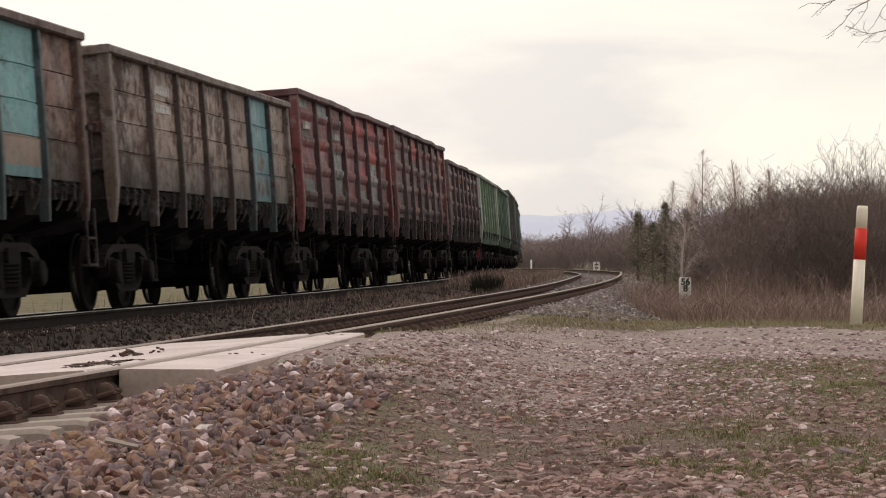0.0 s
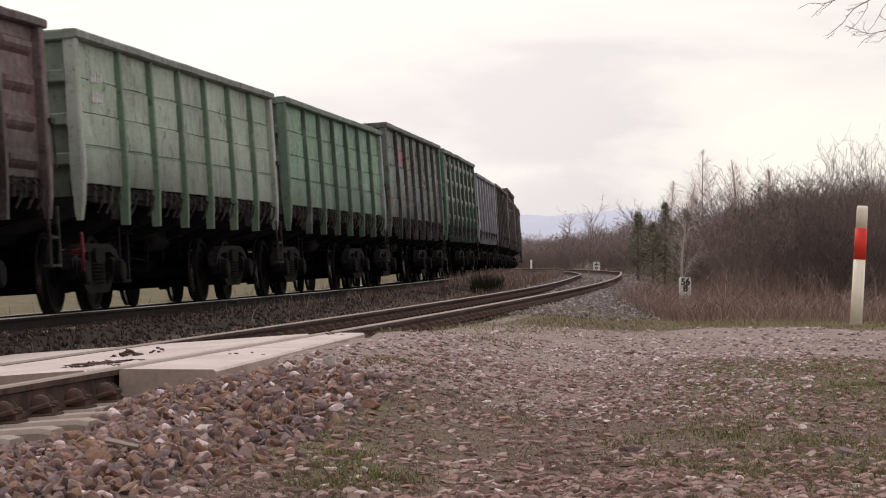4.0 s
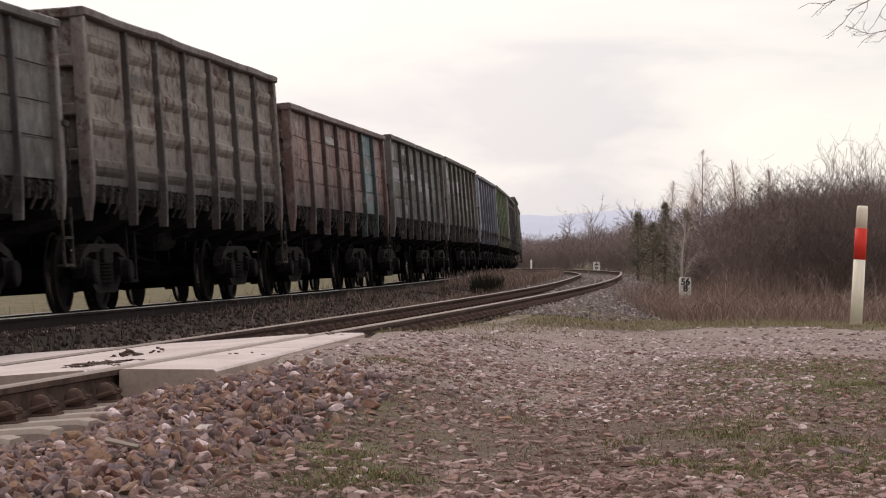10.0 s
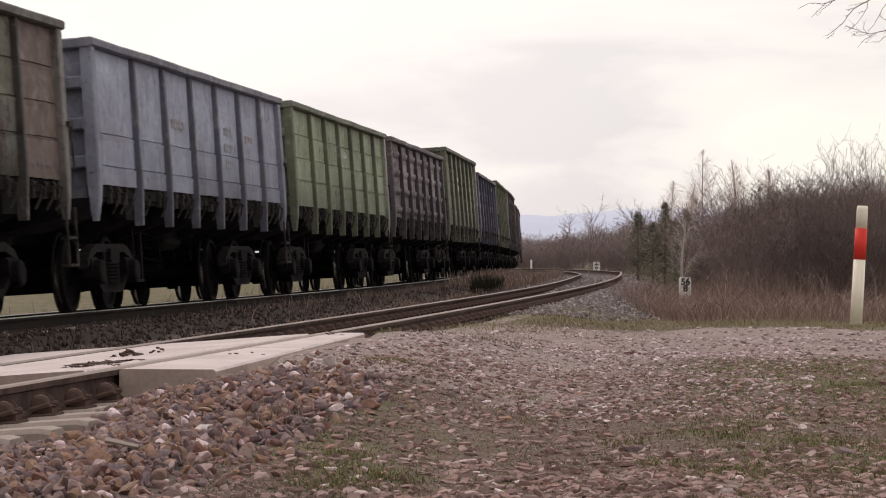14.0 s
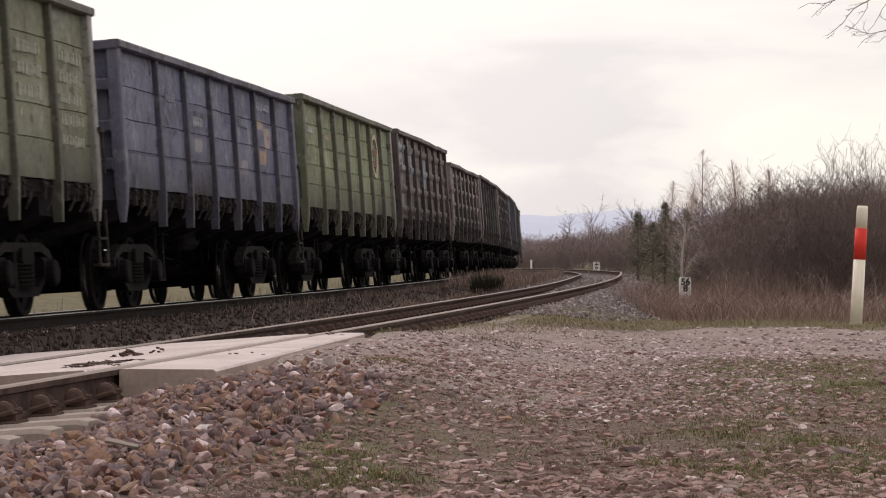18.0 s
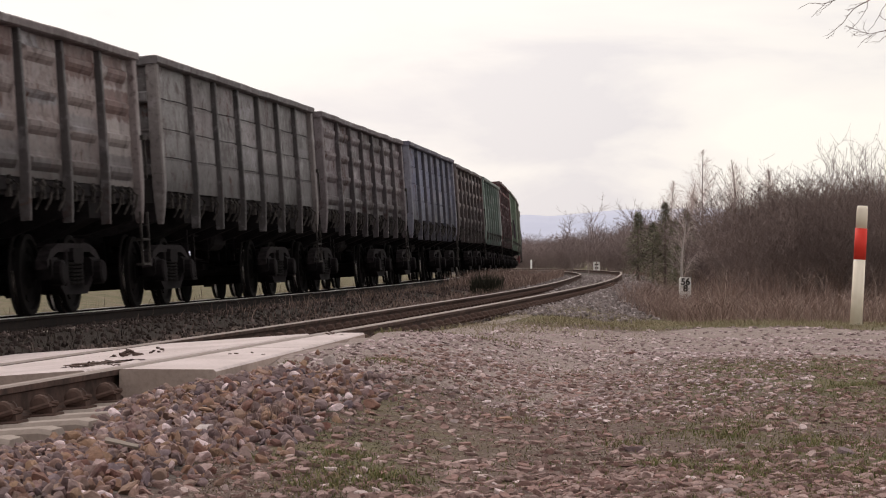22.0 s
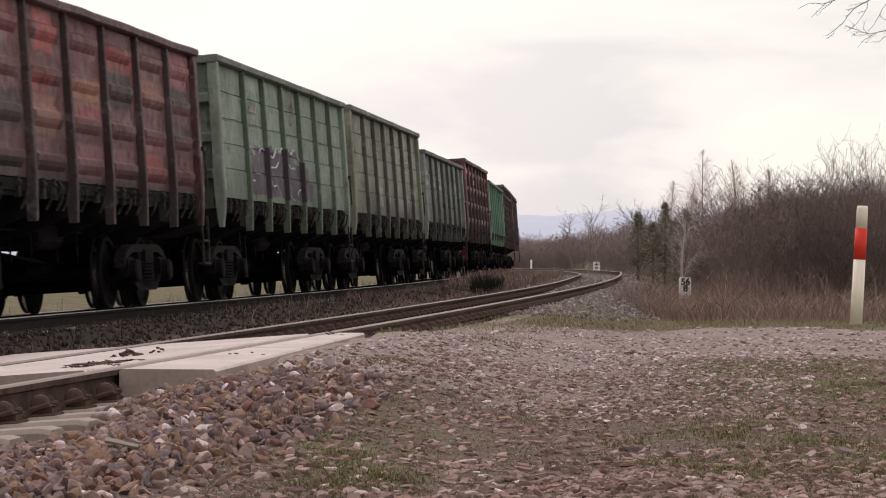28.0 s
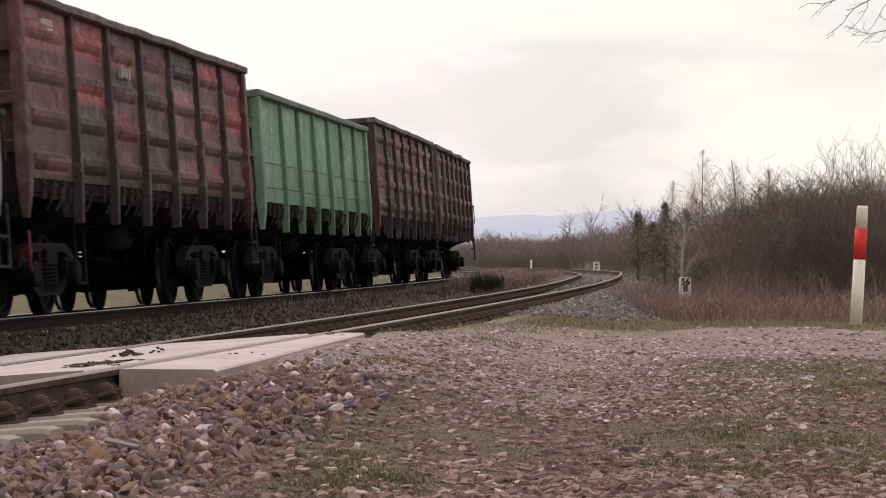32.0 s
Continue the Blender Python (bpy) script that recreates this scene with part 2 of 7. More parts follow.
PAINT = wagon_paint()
POST_PAINT = wagon_paint("weathered_post_paint", 0.22)
# undergear steels are near black: the deep shade below the wagons is painted in
GRIME = grime_steel("oily_shade_steel", (0.0062, 0.0050, 0.0056), (0.0165, 0.0132, 0.0148))
SPRING = grime_steel("oily_shade_spring_steel", (0.005, 0.0045, 0.0046), (0.020, 0.0175, 0.0175))
BOGIE = grime_steel("dusty_shade_cast_steel", (0.006, 0.0049, 0.0054), (0.036, 0.0295, 0.0325))
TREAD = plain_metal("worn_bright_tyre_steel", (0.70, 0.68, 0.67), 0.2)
WHEEL = grime_steel("rusty_shade_wheel_steel", (0.005, 0.0043, 0.0045), (0.016, 0.0138, 0.0142))
RAIL_TOP = plain_metal("polished_rail_head", (0.72, 0.69, 0.67), 0.5, 0.55)
RAIL_DULL = plain_metal("brown_tarnished_rail_head", (0.30, 0.235, 0.21), 0.55, 0.5)
RAIL_RUST = grime_steel("rusty_rail_steel", (0.042, 0.028, 0.025), (0.125, 0.080, 0.068))
# dark copy of the rail steel: the farther rails' backlit shade is painted in
RAIL_DARK = grime_steel("backlit_dark_rail_steel", (0.010, 0.008, 0.008), (0.034, 0.025, 0.023))
RED_PAINT = plain_metal("dull_red_enamel", (0.20, 0.028, 0.045), 0.6, 0.0)
SLEEPER = concrete("weathered_sleeper_concrete", (0.30, 0.245, 0.220), (0.43, 0.365, 0.330))
# darker copy for panel sides: soil brown, with their shade painted in
SLAB_SIDE = concrete("soiled_shaded_concrete", (0.34, 0.26, 0.228), (0.52, 0.415, 0.375))
SLAB = concrete("pale_dusty_concrete", (0.533, 0.449, 0.445), (0.669, 0.576, 0.581))
BALLAST = stone_mat("mixed_ballast_stone", [(0.0, (0.159, 0.122, 0.124)), (0.14, (0.286, 0.214, 0.211)), (0.28, (0.233, 0.122, 0.098)), (0.40, (0.370, 0.255, 0.165)), (0.52, (0.212, 0.175, 0.196)),
                                           (0.66, (0.430, 0.325, 0.270)), (0.78, (0.138, 0.117, 0.139)), (0.88, (0.355, 0.225, 0.150)), (0.955, (0.530, 0.409, 0.381)), (0.985, (0.848, 0.751, 0.762))])
GREYSTONE = stone_mat("grey_crushed_stone", [(0.0, (0.16, 0.15, 0.145)), (0.4, (0.25, 0.23, 0.22)), (0.7, (0.20, 0.175, 0.16)), (0.9, (0.36, 0.34, 0.33)), (0.97, (0.55, 0.53, 0.52))])
SHARD = stone_mat("brick_and_stone_shards", [(0.0, (0.189, 0.129, 0.112)), (0.25, (0.308, 0.215, 0.187)), (0.42, (0.337, 0.214, 0.184)), (0.55, (0.240, 0.170, 0.153)),
                                             (0.75, (0.368, 0.276, 0.246)), (0.92, (0.446, 0.348, 0.316)), (0.97, (0.531, 0.446, 0.408)), (0.992, (0.703, 0.632, 0.616))])
PALE = stone_mat("pale_lane_grit", [(0.0, (0.154, 0.118, 0.113)), (0.22, (0.288, 0.225, 0.216)), (0.45, (0.412, 0.338, 0.330)), (0.75, (0.536, 0.451, 0.443)), (0.93, (0.762, 0.686, 0.690))])
SOOTY = stone_mat("sooty_ballast", [(0.0, (0.024, 0.0185, 0.017)), (0.5, (0.043, 0.032, 0.029)), (0.82, (0.078, 0.061, 0.055)), (0.96, (0.20, 0.165, 0.15))])
GROUND = ground_mat()
GREEN_BLADE = leafy("fresh_grass_blades", [(0.0, (0.105, 0.12, 0.042)), (0.5, (0.155, 0.155, 0.062)), (1.0, (0.26, 0.215, 0.115))])
MOSS = leafy("dark_mossy_blades", [(0.0, (0.055, 0.056, 0.026)), (0.5, (0.095, 0.092, 0.042)), (0.8, (0.15, 0.115, 0.07)), (1.0, (0.20, 0.15, 0.10))])
LITTER = leafy("brown_dead_blades", [(0.0, (0.075, 0.052, 0.040)), (0.5, (0.15, 0.108, 0.082)), (0.85, (0.24, 0.18, 0.135)), (1.0, (0.36, 0.29, 0.22))])
DRY_BLADE = leafy("withered_grass", [(0.0, (0.26, 0.21, 0.14)), (0.45, (0.33, 0.27, 0.18)), (0.75, (0.22, 0.20, 0.11)), (1.0, (0.40, 0.33, 0.24))])
DRY_STEM = leafy("dead_weed_stems", [(0.0, (0.18, 0.118, 0.102)), (0.5, (0.27, 0.180, 0.155)), (0.9, (0.36, 0.260, 0.222)), (1.0, (0.46, 0.37, 0.32))])
DARK_STEM = leafy("dark_sooty_weed_stems", [(0.0, (0.030, 0.022, 0.020)), (0.6, (0.064, 0.045, 0.040)), (0.92, (0.11, 0.08, 0.07)), (1.0, (0.26, 0.21, 0.18))])
TWIG = bark("dark_thorn_bark", (0.125, 0.094, 0.088), (0.255, 0.190, 0.178), 18.0, 0.75)
# paler than the near bark: distance haze is painted into this colour
FAR_TWIG = bark("haze_paled_brown_twigs", (0.19, 0.148, 0.146), (0.34, 0.264, 0.256))
BIRCH = bark("pale_birch_bark", (0.30, 0.25, 0.24), (0.55, 0.50, 0.48), 6.0)
BIRCH_TWIG = bark("birch_twigs", (0.52, 0.42, 0.40), (0.70, 0.59, 0.57))
NEEDLE = leafy("spruce_needles", [(0.0, (0.12, 0.125, 0.082)), (0.5, (0.19, 0.185, 0.125)), (0.85, (0.25, 0.225, 0.16)), (1.0, (0.28, 0.22, 0.18))])
BROOM = leafy("dark_broom_shoots", [(0.0, (0.016, 0.018, 0.012)), (0.6, (0.030, 0.030, 0.020)), (1.0, (0.065, 0.054, 0.038))])
WHITE_PAINT = smooth_paint("chalky_white_paint", (0.90, 0.88, 0.87), (0.66, 0.62, 0.58))
CREAM = smooth_paint("cream_plastic_tube", (0.93, 0.84, 0.72), (0.78, 0.66, 0.52))
POST_RED = smooth_paint("red_reflective_band", (0.80, 0.055, 0.040), (0.62, 0.04, 0.03))
BLACK = grime_steel("black_lettering", (0.012, 0.012, 0.012), (0.03, 0.03, 0.03))
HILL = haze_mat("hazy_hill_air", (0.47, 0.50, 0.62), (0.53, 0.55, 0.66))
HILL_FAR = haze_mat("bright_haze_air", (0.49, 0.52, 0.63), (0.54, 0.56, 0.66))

# ---- geometry helpers ----


class Geo:
    """Collects vertices and faces of one mesh."""

    def __init__(self):
        self.v, self.f, self.mi = [], [], []

    def add(self, verts, faces, mi=0):
        o = len(self.v)
        self.v += [tuple(p) for p in verts]
        self.f += [tuple(i + o for i in f) for f in faces]
        self.mi += [mi] * len(faces)

    def box(self, x0, x1, y0, y1, z0, z1, mi=0, c=0.0):
        """A box; c chamfers its upright and level edges along the longest side."""
        if c <= 0:
            p = [(x, y, z) for z in (z0, z1) for y in (y0, y1) for x in (x0, x1)]
            self.add(p, [(0, 2, 3, 1), (4, 5, 7, 6), (0, 1, 5, 4), (2, 6, 7, 3), (0, 4, 6, 2), (1, 3, 7, 5)], mi)
            return
        d = (x1 - x0, y1 - y0, z1 - z0)
        ax = d.index(max(d))
        lo, hi = [(x0, x1), (y0, y1), (z0, z1)][ax]
        a0, a1 = [(y0, y1), (z0, z1), (x0, x1)][ax]
        b0, b1 = [(z0, z1), (x0, x1), (y0, y1)][ax]
        prof = [(a0 + c, b0), (a1 - c, b0), (a1, b0 + c), (a1, b1 - c), (a1 - c, b1), (a0 + c, b1), (a0, b1 - c), (a0, b0 + c)]
        self.prism(prof, ax, lo, hi, mi)

    def prism(self, prof, ax, lo, hi, mi=0):
        """A closed profile drawn out along axis ax (0 x: profile y, z; 1 y: z, x; 2 z: x, y)."""
        n = len(prof)
        pts = []
        for t in (lo, hi):
            for a, b in prof:
                q = [0, 0, 0]
                q[ax], q[(ax + 1) % 3], q[(ax + 2) % 3] = t, a, b
                pts.append(q)
        fs = [(i, (i + 1) % n, n + (i + 1) % n, n + i) for i in range(n)]
        self.add(pts, fs + [tuple(range(n))[::-1], tuple(range(n, 2 * n))], mi)

    def lathe(self, prof, ax, centre, n=16, mi=0, mis=None):
        """Turns (distance along the axis, radius) rows round an axis through centre."""
        pts = []
        for h, r in prof:
            for i in range(n):
                a = 2 * math.pi * i / n
                q = [0, 0, 0]
                q[ax], q[(ax + 1) % 3], q[(ax + 2) % 3] = h, r * math.cos(a), r * math.sin(a)
                pts.append([q[j] + centre[j] for j in range(3)])
        for j in range(len(prof) - 1):
            fs = [(j * n + i, j * n + (i + 1) % n, (j + 1) * n + (i + 1) % n, (j + 1) * n + i) for i in range(n)]
            if j == 0:
                self.add(pts, fs, mis[0] if mis else mi)
                base = len(self.v) - len(pts)
            else:
                self.f += [tuple(k + base for k in f) for f in fs]
                self.mi += [mis[j] if mis else mi] * n
        self.f += [tuple(base + i for i in range(n))[::-1], tuple(base + (len(prof) - 1) * n + i for i in range(n))]
        self.mi += [mis[0] if mis else mi, mis[-1] if mis else mi]

    def tube(self, pts, r0, r1, n=5, mi=0):
        """A tapering round bar through points."""
        pts = [Vector(p) for p in pts]
        rings = []
        for i, p in enumerate(pts):
            d = (pts[min(i + 1, len(pts) - 1)] - pts[max(i - 1, 0)]).normalized()
            a = d.orthogonal().normalized()
            b = d.cross(a)
            r = r0 + (r1 - r0) * i / max(1, len(pts) - 1)
            rings += [p + a * (r * math.cos(2 * math.pi * j / n)) + b * (r * math.sin(2 * math.pi * j / n)) for j in range(n)]
        fs = [(i * n + j, i * n + (j + 1) % n, (i + 1) * n + (j + 1) % n, (i + 1) * n + j) for i in range(len(pts) - 1) for j in range(n)]
        fs += [tuple(range(n))[::-1], tuple(range((len(pts) - 1) * n, len(pts) * n))]
        self.add(rings, fs, mi)

    def mesh(self, name, mats, smooth=False):
        me = bpy.data.meshes.new(name)
        me.from_pydata(self.v, [], self.f)
        for m in mats if isinstance(mats, (list, tuple)) else [mats]:
            me.materials.append(m)
        me.polygons.foreach_set("material_index", self.mi)
        if smooth:
            me.polygons.foreach_set("use_smooth", [True] * len(self.f))
        me.update()
        return me


def raw_mesh(name, verts, faces, mat, smooth=False):
    """A mesh from arrays: verts (n, 3), faces (m, k)."""
    me = bpy.data.meshes.new(name)
    verts, faces = np.asarray(verts, np.float32), np.asarray(faces, np.int32)
    m, k = faces.shape
    me.vertices.add(len(verts))
    me.vertices.foreach_set("co", verts.ravel())
    me.loops.add(m * k)
    me.loops.foreach_set("vertex_index", faces.ravel())
    me.polygons.add(m)
    me.polygons.foreach_set("loop_start", np.arange(0, m * k, k, dtype=np.int32))
    me.polygons.foreach_set("use_smooth", np.full(m, smooth))
    me.materials.append(mat)
    me.update(calc_edges=True)
    return me


def part(name, me, parent, label="", color=None, at=None):
    ob = new(name, me)
    ob.parent = parent
    if at is not None:
        ob.matrix_basis = at
    if color is not None:
        ob.color = color
    return tagged(ob, label)


def thing(name, label, category, group="", kind="", at=None, me=None):
    ob = new(name, me)
    if at is not None:
        ob.matrix_basis = at
    return tagged(ob, label, category, group, kind)


# ---- plan: two tracks on one curve; s runs along the farther one, u across it towards the camera's side ----
NEAR_U = 5.107
NEAR_DZ, NEAR_CANT = 0.110, 0.104
CANT = radians(3.55)  # the farther track leans into the curve
SS = np.arange(-160.0, 620.0, 0.5)
_k = np.interp(SS, [0, 40, 80, 120, 160, 200], [0.00081, 0.00106, 0.00057, 0.00046, 0.00079, 0.0022])
_th = -np.concatenate([[0], np.cumsum((_k[1:] + _k[:-1]) * 0.25)])
_i0 = int(np.argmin(np.abs(SS)))
TH = _th - _th[_i0] + 0.12518
TX = np.cumsum(np.sin(TH)) * 0.5
TY = np.cumsum(np.cos(TH)) * 0.5
TX, TY = TX - TX[_i0] - 6.106, TY - TY[_i0] + 27.0
TZ = np.interp(SS, [-20, 10, 40, 70, 100, 140, 200, 260], [-0.002, 0.0021, -0.0343, -0.0529, -0.2458, -0.4399, -0.7229, -0.98])
TZ = np.convolve(np.pad(TZ, 20, mode="edge"), np.ones(41) / 41, "valid")


def on_track(s, u=0.0, z=0.0):
    x, y, zz, th = (np.interp(s, SS, q) for q in (TX, TY, TZ, TH))
    return x + u * np.cos(th), y - u * np.sin(th), zz + z


def track_pose(s, u=0.0, z=0.0):
    x, y, zz = on_track(s, u, z)
    return pose(float(x), float(y), float(zz), 0, 0, -math.degrees(float(np.interp(s, SS, TH))))


def su_of(x, y):
    """Plan coordinates along and across the tracks of world points."""
    x, y = np.asarray(x, float).ravel(), np.asarray(y, float).ravel()
    s, u = np.empty_like(x), np.empty_like(x)
    cs = SS[::4]
    cx, cy, ct = TX[::4], TY[::4], TH[::4]
    for a in range(0, len(x), 4000):
        px, py = x[a:a + 4000, None], y[a:a + 4000, None]
        i = np.argmin((px - cx) ** 2 + (py - cy) ** 2, axis=1)
        dx, dy = px[:, 0] - cx[i], py[:, 0] - cy[i]
        s[a:a + 4000] = cs[i] + dx * np.sin(ct[i]) + dy * np.cos(ct[i])
        u[a:a + 4000] = dx * np.cos(ct[i]) - dy * np.sin(ct[i])
    return s, u


def smooth01(v, a, b):
    t = np.clip((v - a) / (b - a), 0, 1)
    return t * t * (3 - 2 * t)


def lane_mask(x, y):
    """The dirt lane that leads from the crossing to the east."""
    mid = np.interp(x, [-1.6, -0.9, -0.4, 0.3, 2.0, 5.0, 12.0, 40.0], [18.6, 19.6, 21.8, 24.6, 25.7, 26.4, 28.0, 36.0])
    mid = mid + 0.30 * np.sin(2.3 * x) + 0.18 * np.sin(5.1 * x + 1 + 0.4 * y)
    half = np.interp(x, [-1.6, -0.9, -0.2, 5.0], [1.6, 2.4, 3.7, 4.3])
    return (1 - smooth01(np.abs(y - mid), half - 0.9, half + 0.5)) * smooth01(x, -1.9, -1.1)


def near_turf(x, y):
    """A mossy patch beside the foot of the ballast."""
    return np.exp(-((x / np.maximum(y, 1) + 0.036) / 0.042) ** 2) * (1 - smooth01(y, 11.0, 17.5)) * (np.asarray(y) > 2) * (0.70 + 0.30 * np.sin(7.0 * x + 2.0 * y) * np.sin(3.1 * y - 2.0 * x))


def lumps(x, y):
    return (0.020 * np.sin(1.7 * x + 0.6 * y) * np.sin(0.9 * y - 0.8 * x) + 0.012 * np.sin(4.3 * x - 2.1 * y + 1) * np.sin(3.1 * y + 1.3 * x)
            + 0.006 * np.sin(11.3 * x + 5.1 * y) * np.sin(9.7 * y - 4.4 * x))


def ground_z(x, y):
    x, y = np.asarray(x, float), np.asarray(y, float)
    shape = x.shape
    s, u = su_of(x, y)
    xf, yf = x.ravel(), y.ravel()
    zt = np.interp(s, SS, TZ)
    base_r = np.interp(yf, [-50, 14, 24, 31, 42, 70, 130, 400], [-0.16, -0.15, -0.12, -0.10, -0.33, -0.5, -0.75, -1.1]) - zt
    base_l = np.interp(yf, [-50, 60, 400], [-0.85, -0.95, -1.5]) - zt
    rel = np.interp(u, [-3.0, -1.75, 1.75, 2.7, 3.55], [0, -0.25, -0.13, -0.35, -0.14])
    left = base_l + (-0.24 - base_l) * smooth01(u, -3.1, -1.7)
    v = u - NEAR_U
    bed = np.interp(v, [-1.6, -1.2, -0.75, 0.6, 0.75, 0.95], [-0.15, -0.17, -0.185, -0.125, -0.09, -0.035])
    right = base_r + (bed - base_r) * (1 - smooth01(v, 1.35, 2.7))
    # before the crossing the ballast lies low at the sleepers and is heaped against the panels
    front = np.interp(v, [-1.6, 0.8, 1.25, 1.55, 2.2, 3.1], [-0.135, -0.135, -0.105, -0.06, -0.085, -0.15])
    front = np.where(v > 3.1, base_r, front) + 0.112 * smooth01(s, -14.4, -12.1) * smooth01(v, 0.8, 1.2) * (1 - smooth01(v, 2.0, 3.0))
    right = right + (front - right) * (1 - smooth01(s, -9.5, -8.2)) * (v < 3.1)
    # soil rises to the panels' outer edge
    right = right + (0.075 - right) * smooth01(s, -11.0, -9.0) * (1 - smooth01(s, -4.6, -3.0)) * (1 - smooth01(v, 1.3, 2.9)) * smooth01(v, 1.0, 1.1)
    rel = np.where(u < -1.7, left, np.where(u > 3.55, right, rel))
    z = zt + rel
    off_bed = smooth01(np.minimum(np.abs(u), np.abs(u - NEAR_U)), 1.4, 2.6)
    z = z + lumps(xf, yf) * off_bed * np.where(yf < 60, 1.0, 4.0)
    # the lane rises to the crossing
    ln = lane_mask(xf, yf)
    z = z + ln * 0.04 * (1 - smooth01(xf, -0.6, 1.6))
    at_panels = (v > 1.0) & (v < 1.9) & (s > -11.9) & (s < -4.4)
    z = np.where(at_panels, np.minimum(z, 0.088), z)
    far = np.hypot(xf, yf)
    z = z - 6.0 * smooth01(far, 500, 3000)
    return z.reshape(shape)


def axis_lines(lo, hi, a, b, fine, grow=1.14):
    """Grid lines, fine between a and b, wider and wider out to lo and hi."""
    mid = list(np.arange(a, b + 1e-6, fine))
    up, step = [], fine
    while (up[-1] if up else b) < hi:
        step *= grow
        up.append((up[-1] if up else b) + step)
    dn, step = [], fine
    while (dn[-1] if dn else a) > lo:
        step *= grow
        dn.append((dn[-1] if dn else a) - step)
    return np.array(dn[::-1] + mid + up)


def build_ground():
    gx, gy = axis_lines(-4500, 4500, -9, 7, 0.16), axis_lines(-4500, 4900, 8, 46, 0.16)
    X, Y = np.meshgrid(gx, gy)
    Z = ground_z(X, Y)
    nx, ny = len(gx), len(gy)
    i = np.arange(nx * ny).reshape(ny, nx)
    f = np.stack([i[:-1, :-1], i[:-1, 1:], i[1:, 1:], i[1:, :-1]], -1).reshape(-1, 4)
    me = raw_mesh("ground", np.stack([X, Y, Z], -1).reshape(-1, 3), f, GROUND, True)
    xf, yf = X.ravel(), Y.ravel()
    s, u = su_of(xf, yf)
    bed = 1 - smooth01(np.minimum(np.abs(u) - 1.9, np.abs(u - NEAR_U) - 1.9), 0.0, 0.7)
    bed = np.where((u > NEAR_U + 1.0) & (s > -10.5) & (s < 9), 0, bed)
    bed = np.where(np.hypot(xf, yf) > 700, 0, bed)
    apron = 0.8 * smooth01(u - NEAR_U, 0.9, 1.1) * (1 - smooth01(u - NEAR_U, 2.6, 4.4)) * smooth01(s, -11.2, -10.0) * (1 - smooth01(s, -4.0, -1.0))
    lane = np.maximum(lane_mask(xf, yf), apron)
    turf = 0.9 * smooth01(yf, 29.5, 31.0) * (1 - 0.25 * smooth01(yf, 36, 40)) * (u > NEAR_U) + 0.85 * (u < -2.2)
    patch = 0.5 + 0.5 * np.sin(1.1 * xf + 2.0) * np.sin(0.55 * yf + 0.4)
    turf = np.where((yf < 29.5) & (u > NEAR_U), np.clip(0.30 * patch + 0.40 * smooth01(xf / np.maximum(yf, 1), 0.045, 0.115) + 0.14 * np.sin(3.7 * xf + 0.3) * np.sin(2.1 * yf + xf), 0, 1), turf)
    turf = np.where((u > 1.7) & (u < 3.6), 0.1, turf)
    turf = turf + 0.55 * near_turf(xf, yf)
    col = np.stack([bed, lane, turf, np.ones_like(bed)], -1).astype(np.float32)
    me.color_attributes.new("zone", "FLOAT_COLOR", "POINT").data.foreach_set("color", col.ravel())
    soot = (1 - smooth01(np.abs(u - 0.9), 2.4, 3.0)).astype(np.float32)
    soot = np.maximum(soot, (0.8 * (1 - smooth01(np.abs(u - NEAR_U), 1.2, 1.5)) * (1 - smooth01(s, 25, 45)) * (s > -4.8)).astype(np.float32))
    me.attributes.new("soot", "FLOAT", "POINT").data.foreach_set("value", soot)
    return thing("ground", "stony brown soil with a dusty lane and thin withered grass", "ground", kind="structure", me=me)


build_ground()

# ---- distance: hazy hills behind the plain ----


def hill_range(name, label, dist, a0, a1, heights, mat, depth=500.0):
    n = 700
    v, f = [], []
    for i in range(n + 1):
        a = radians(a0 + (a1 - a0) * i / n)
        h = float(np.interp(math.degrees(a), heights[0], heights[1]))
        h += 1.5 * noise.noise((i * 0.13, dist, 0)) + 0.5 * noise.noise((i * 0.6, dist, 3))
        for d, z in ((dist, -30.0), (dist + depth * 0.4, h * 0.62), (dist + depth, h), (dist + depth * 1.5, -30.0)):
            v.append((math.sin(a) * d, math.cos(a) * d, z))
    for i in range(n):
        for j in range(3):
            f.append((i * 4 + j, i * 4 + j + 4, i * 4 + j + 5, i * 4 + j + 1))
    return thing(name, label, "hills", kind="structure", me=raw_mesh(name, v, f, mat, True))


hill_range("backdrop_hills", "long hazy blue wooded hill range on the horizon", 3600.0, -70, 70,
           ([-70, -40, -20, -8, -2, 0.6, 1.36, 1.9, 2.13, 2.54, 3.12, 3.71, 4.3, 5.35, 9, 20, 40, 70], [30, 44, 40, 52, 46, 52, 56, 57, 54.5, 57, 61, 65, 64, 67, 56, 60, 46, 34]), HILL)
# a low emissive sheet painted as the bright haze over far fields
hill_range("backdrop_plain", "low glowing sheet painted as pale bright haze before the hills", 2900.0, -70, 70, ([-70, 0, 70], [16, 17, 16]), HILL_FAR, 120.0)

# ---- tracks ----


def rail_profile(w=0.07, h=0.16, foot=0.14):
    return [(-foot / 2, -h), (foot / 2, -h), (foot / 2, -h + 0.012), (0.012, -h + 0.03), (0.012, -0.045), (w / 2, -0.036), (w / 2, -0.008), (w / 2 - 0.012, 0.0),
            (-w / 2 + 0.012, 0.0), (-w / 2, -0.008), (-w / 2, -0.036), (-0.012, -0.045), (-0.012, -h + 0.03), (-foot / 2, -h + 0.012)]


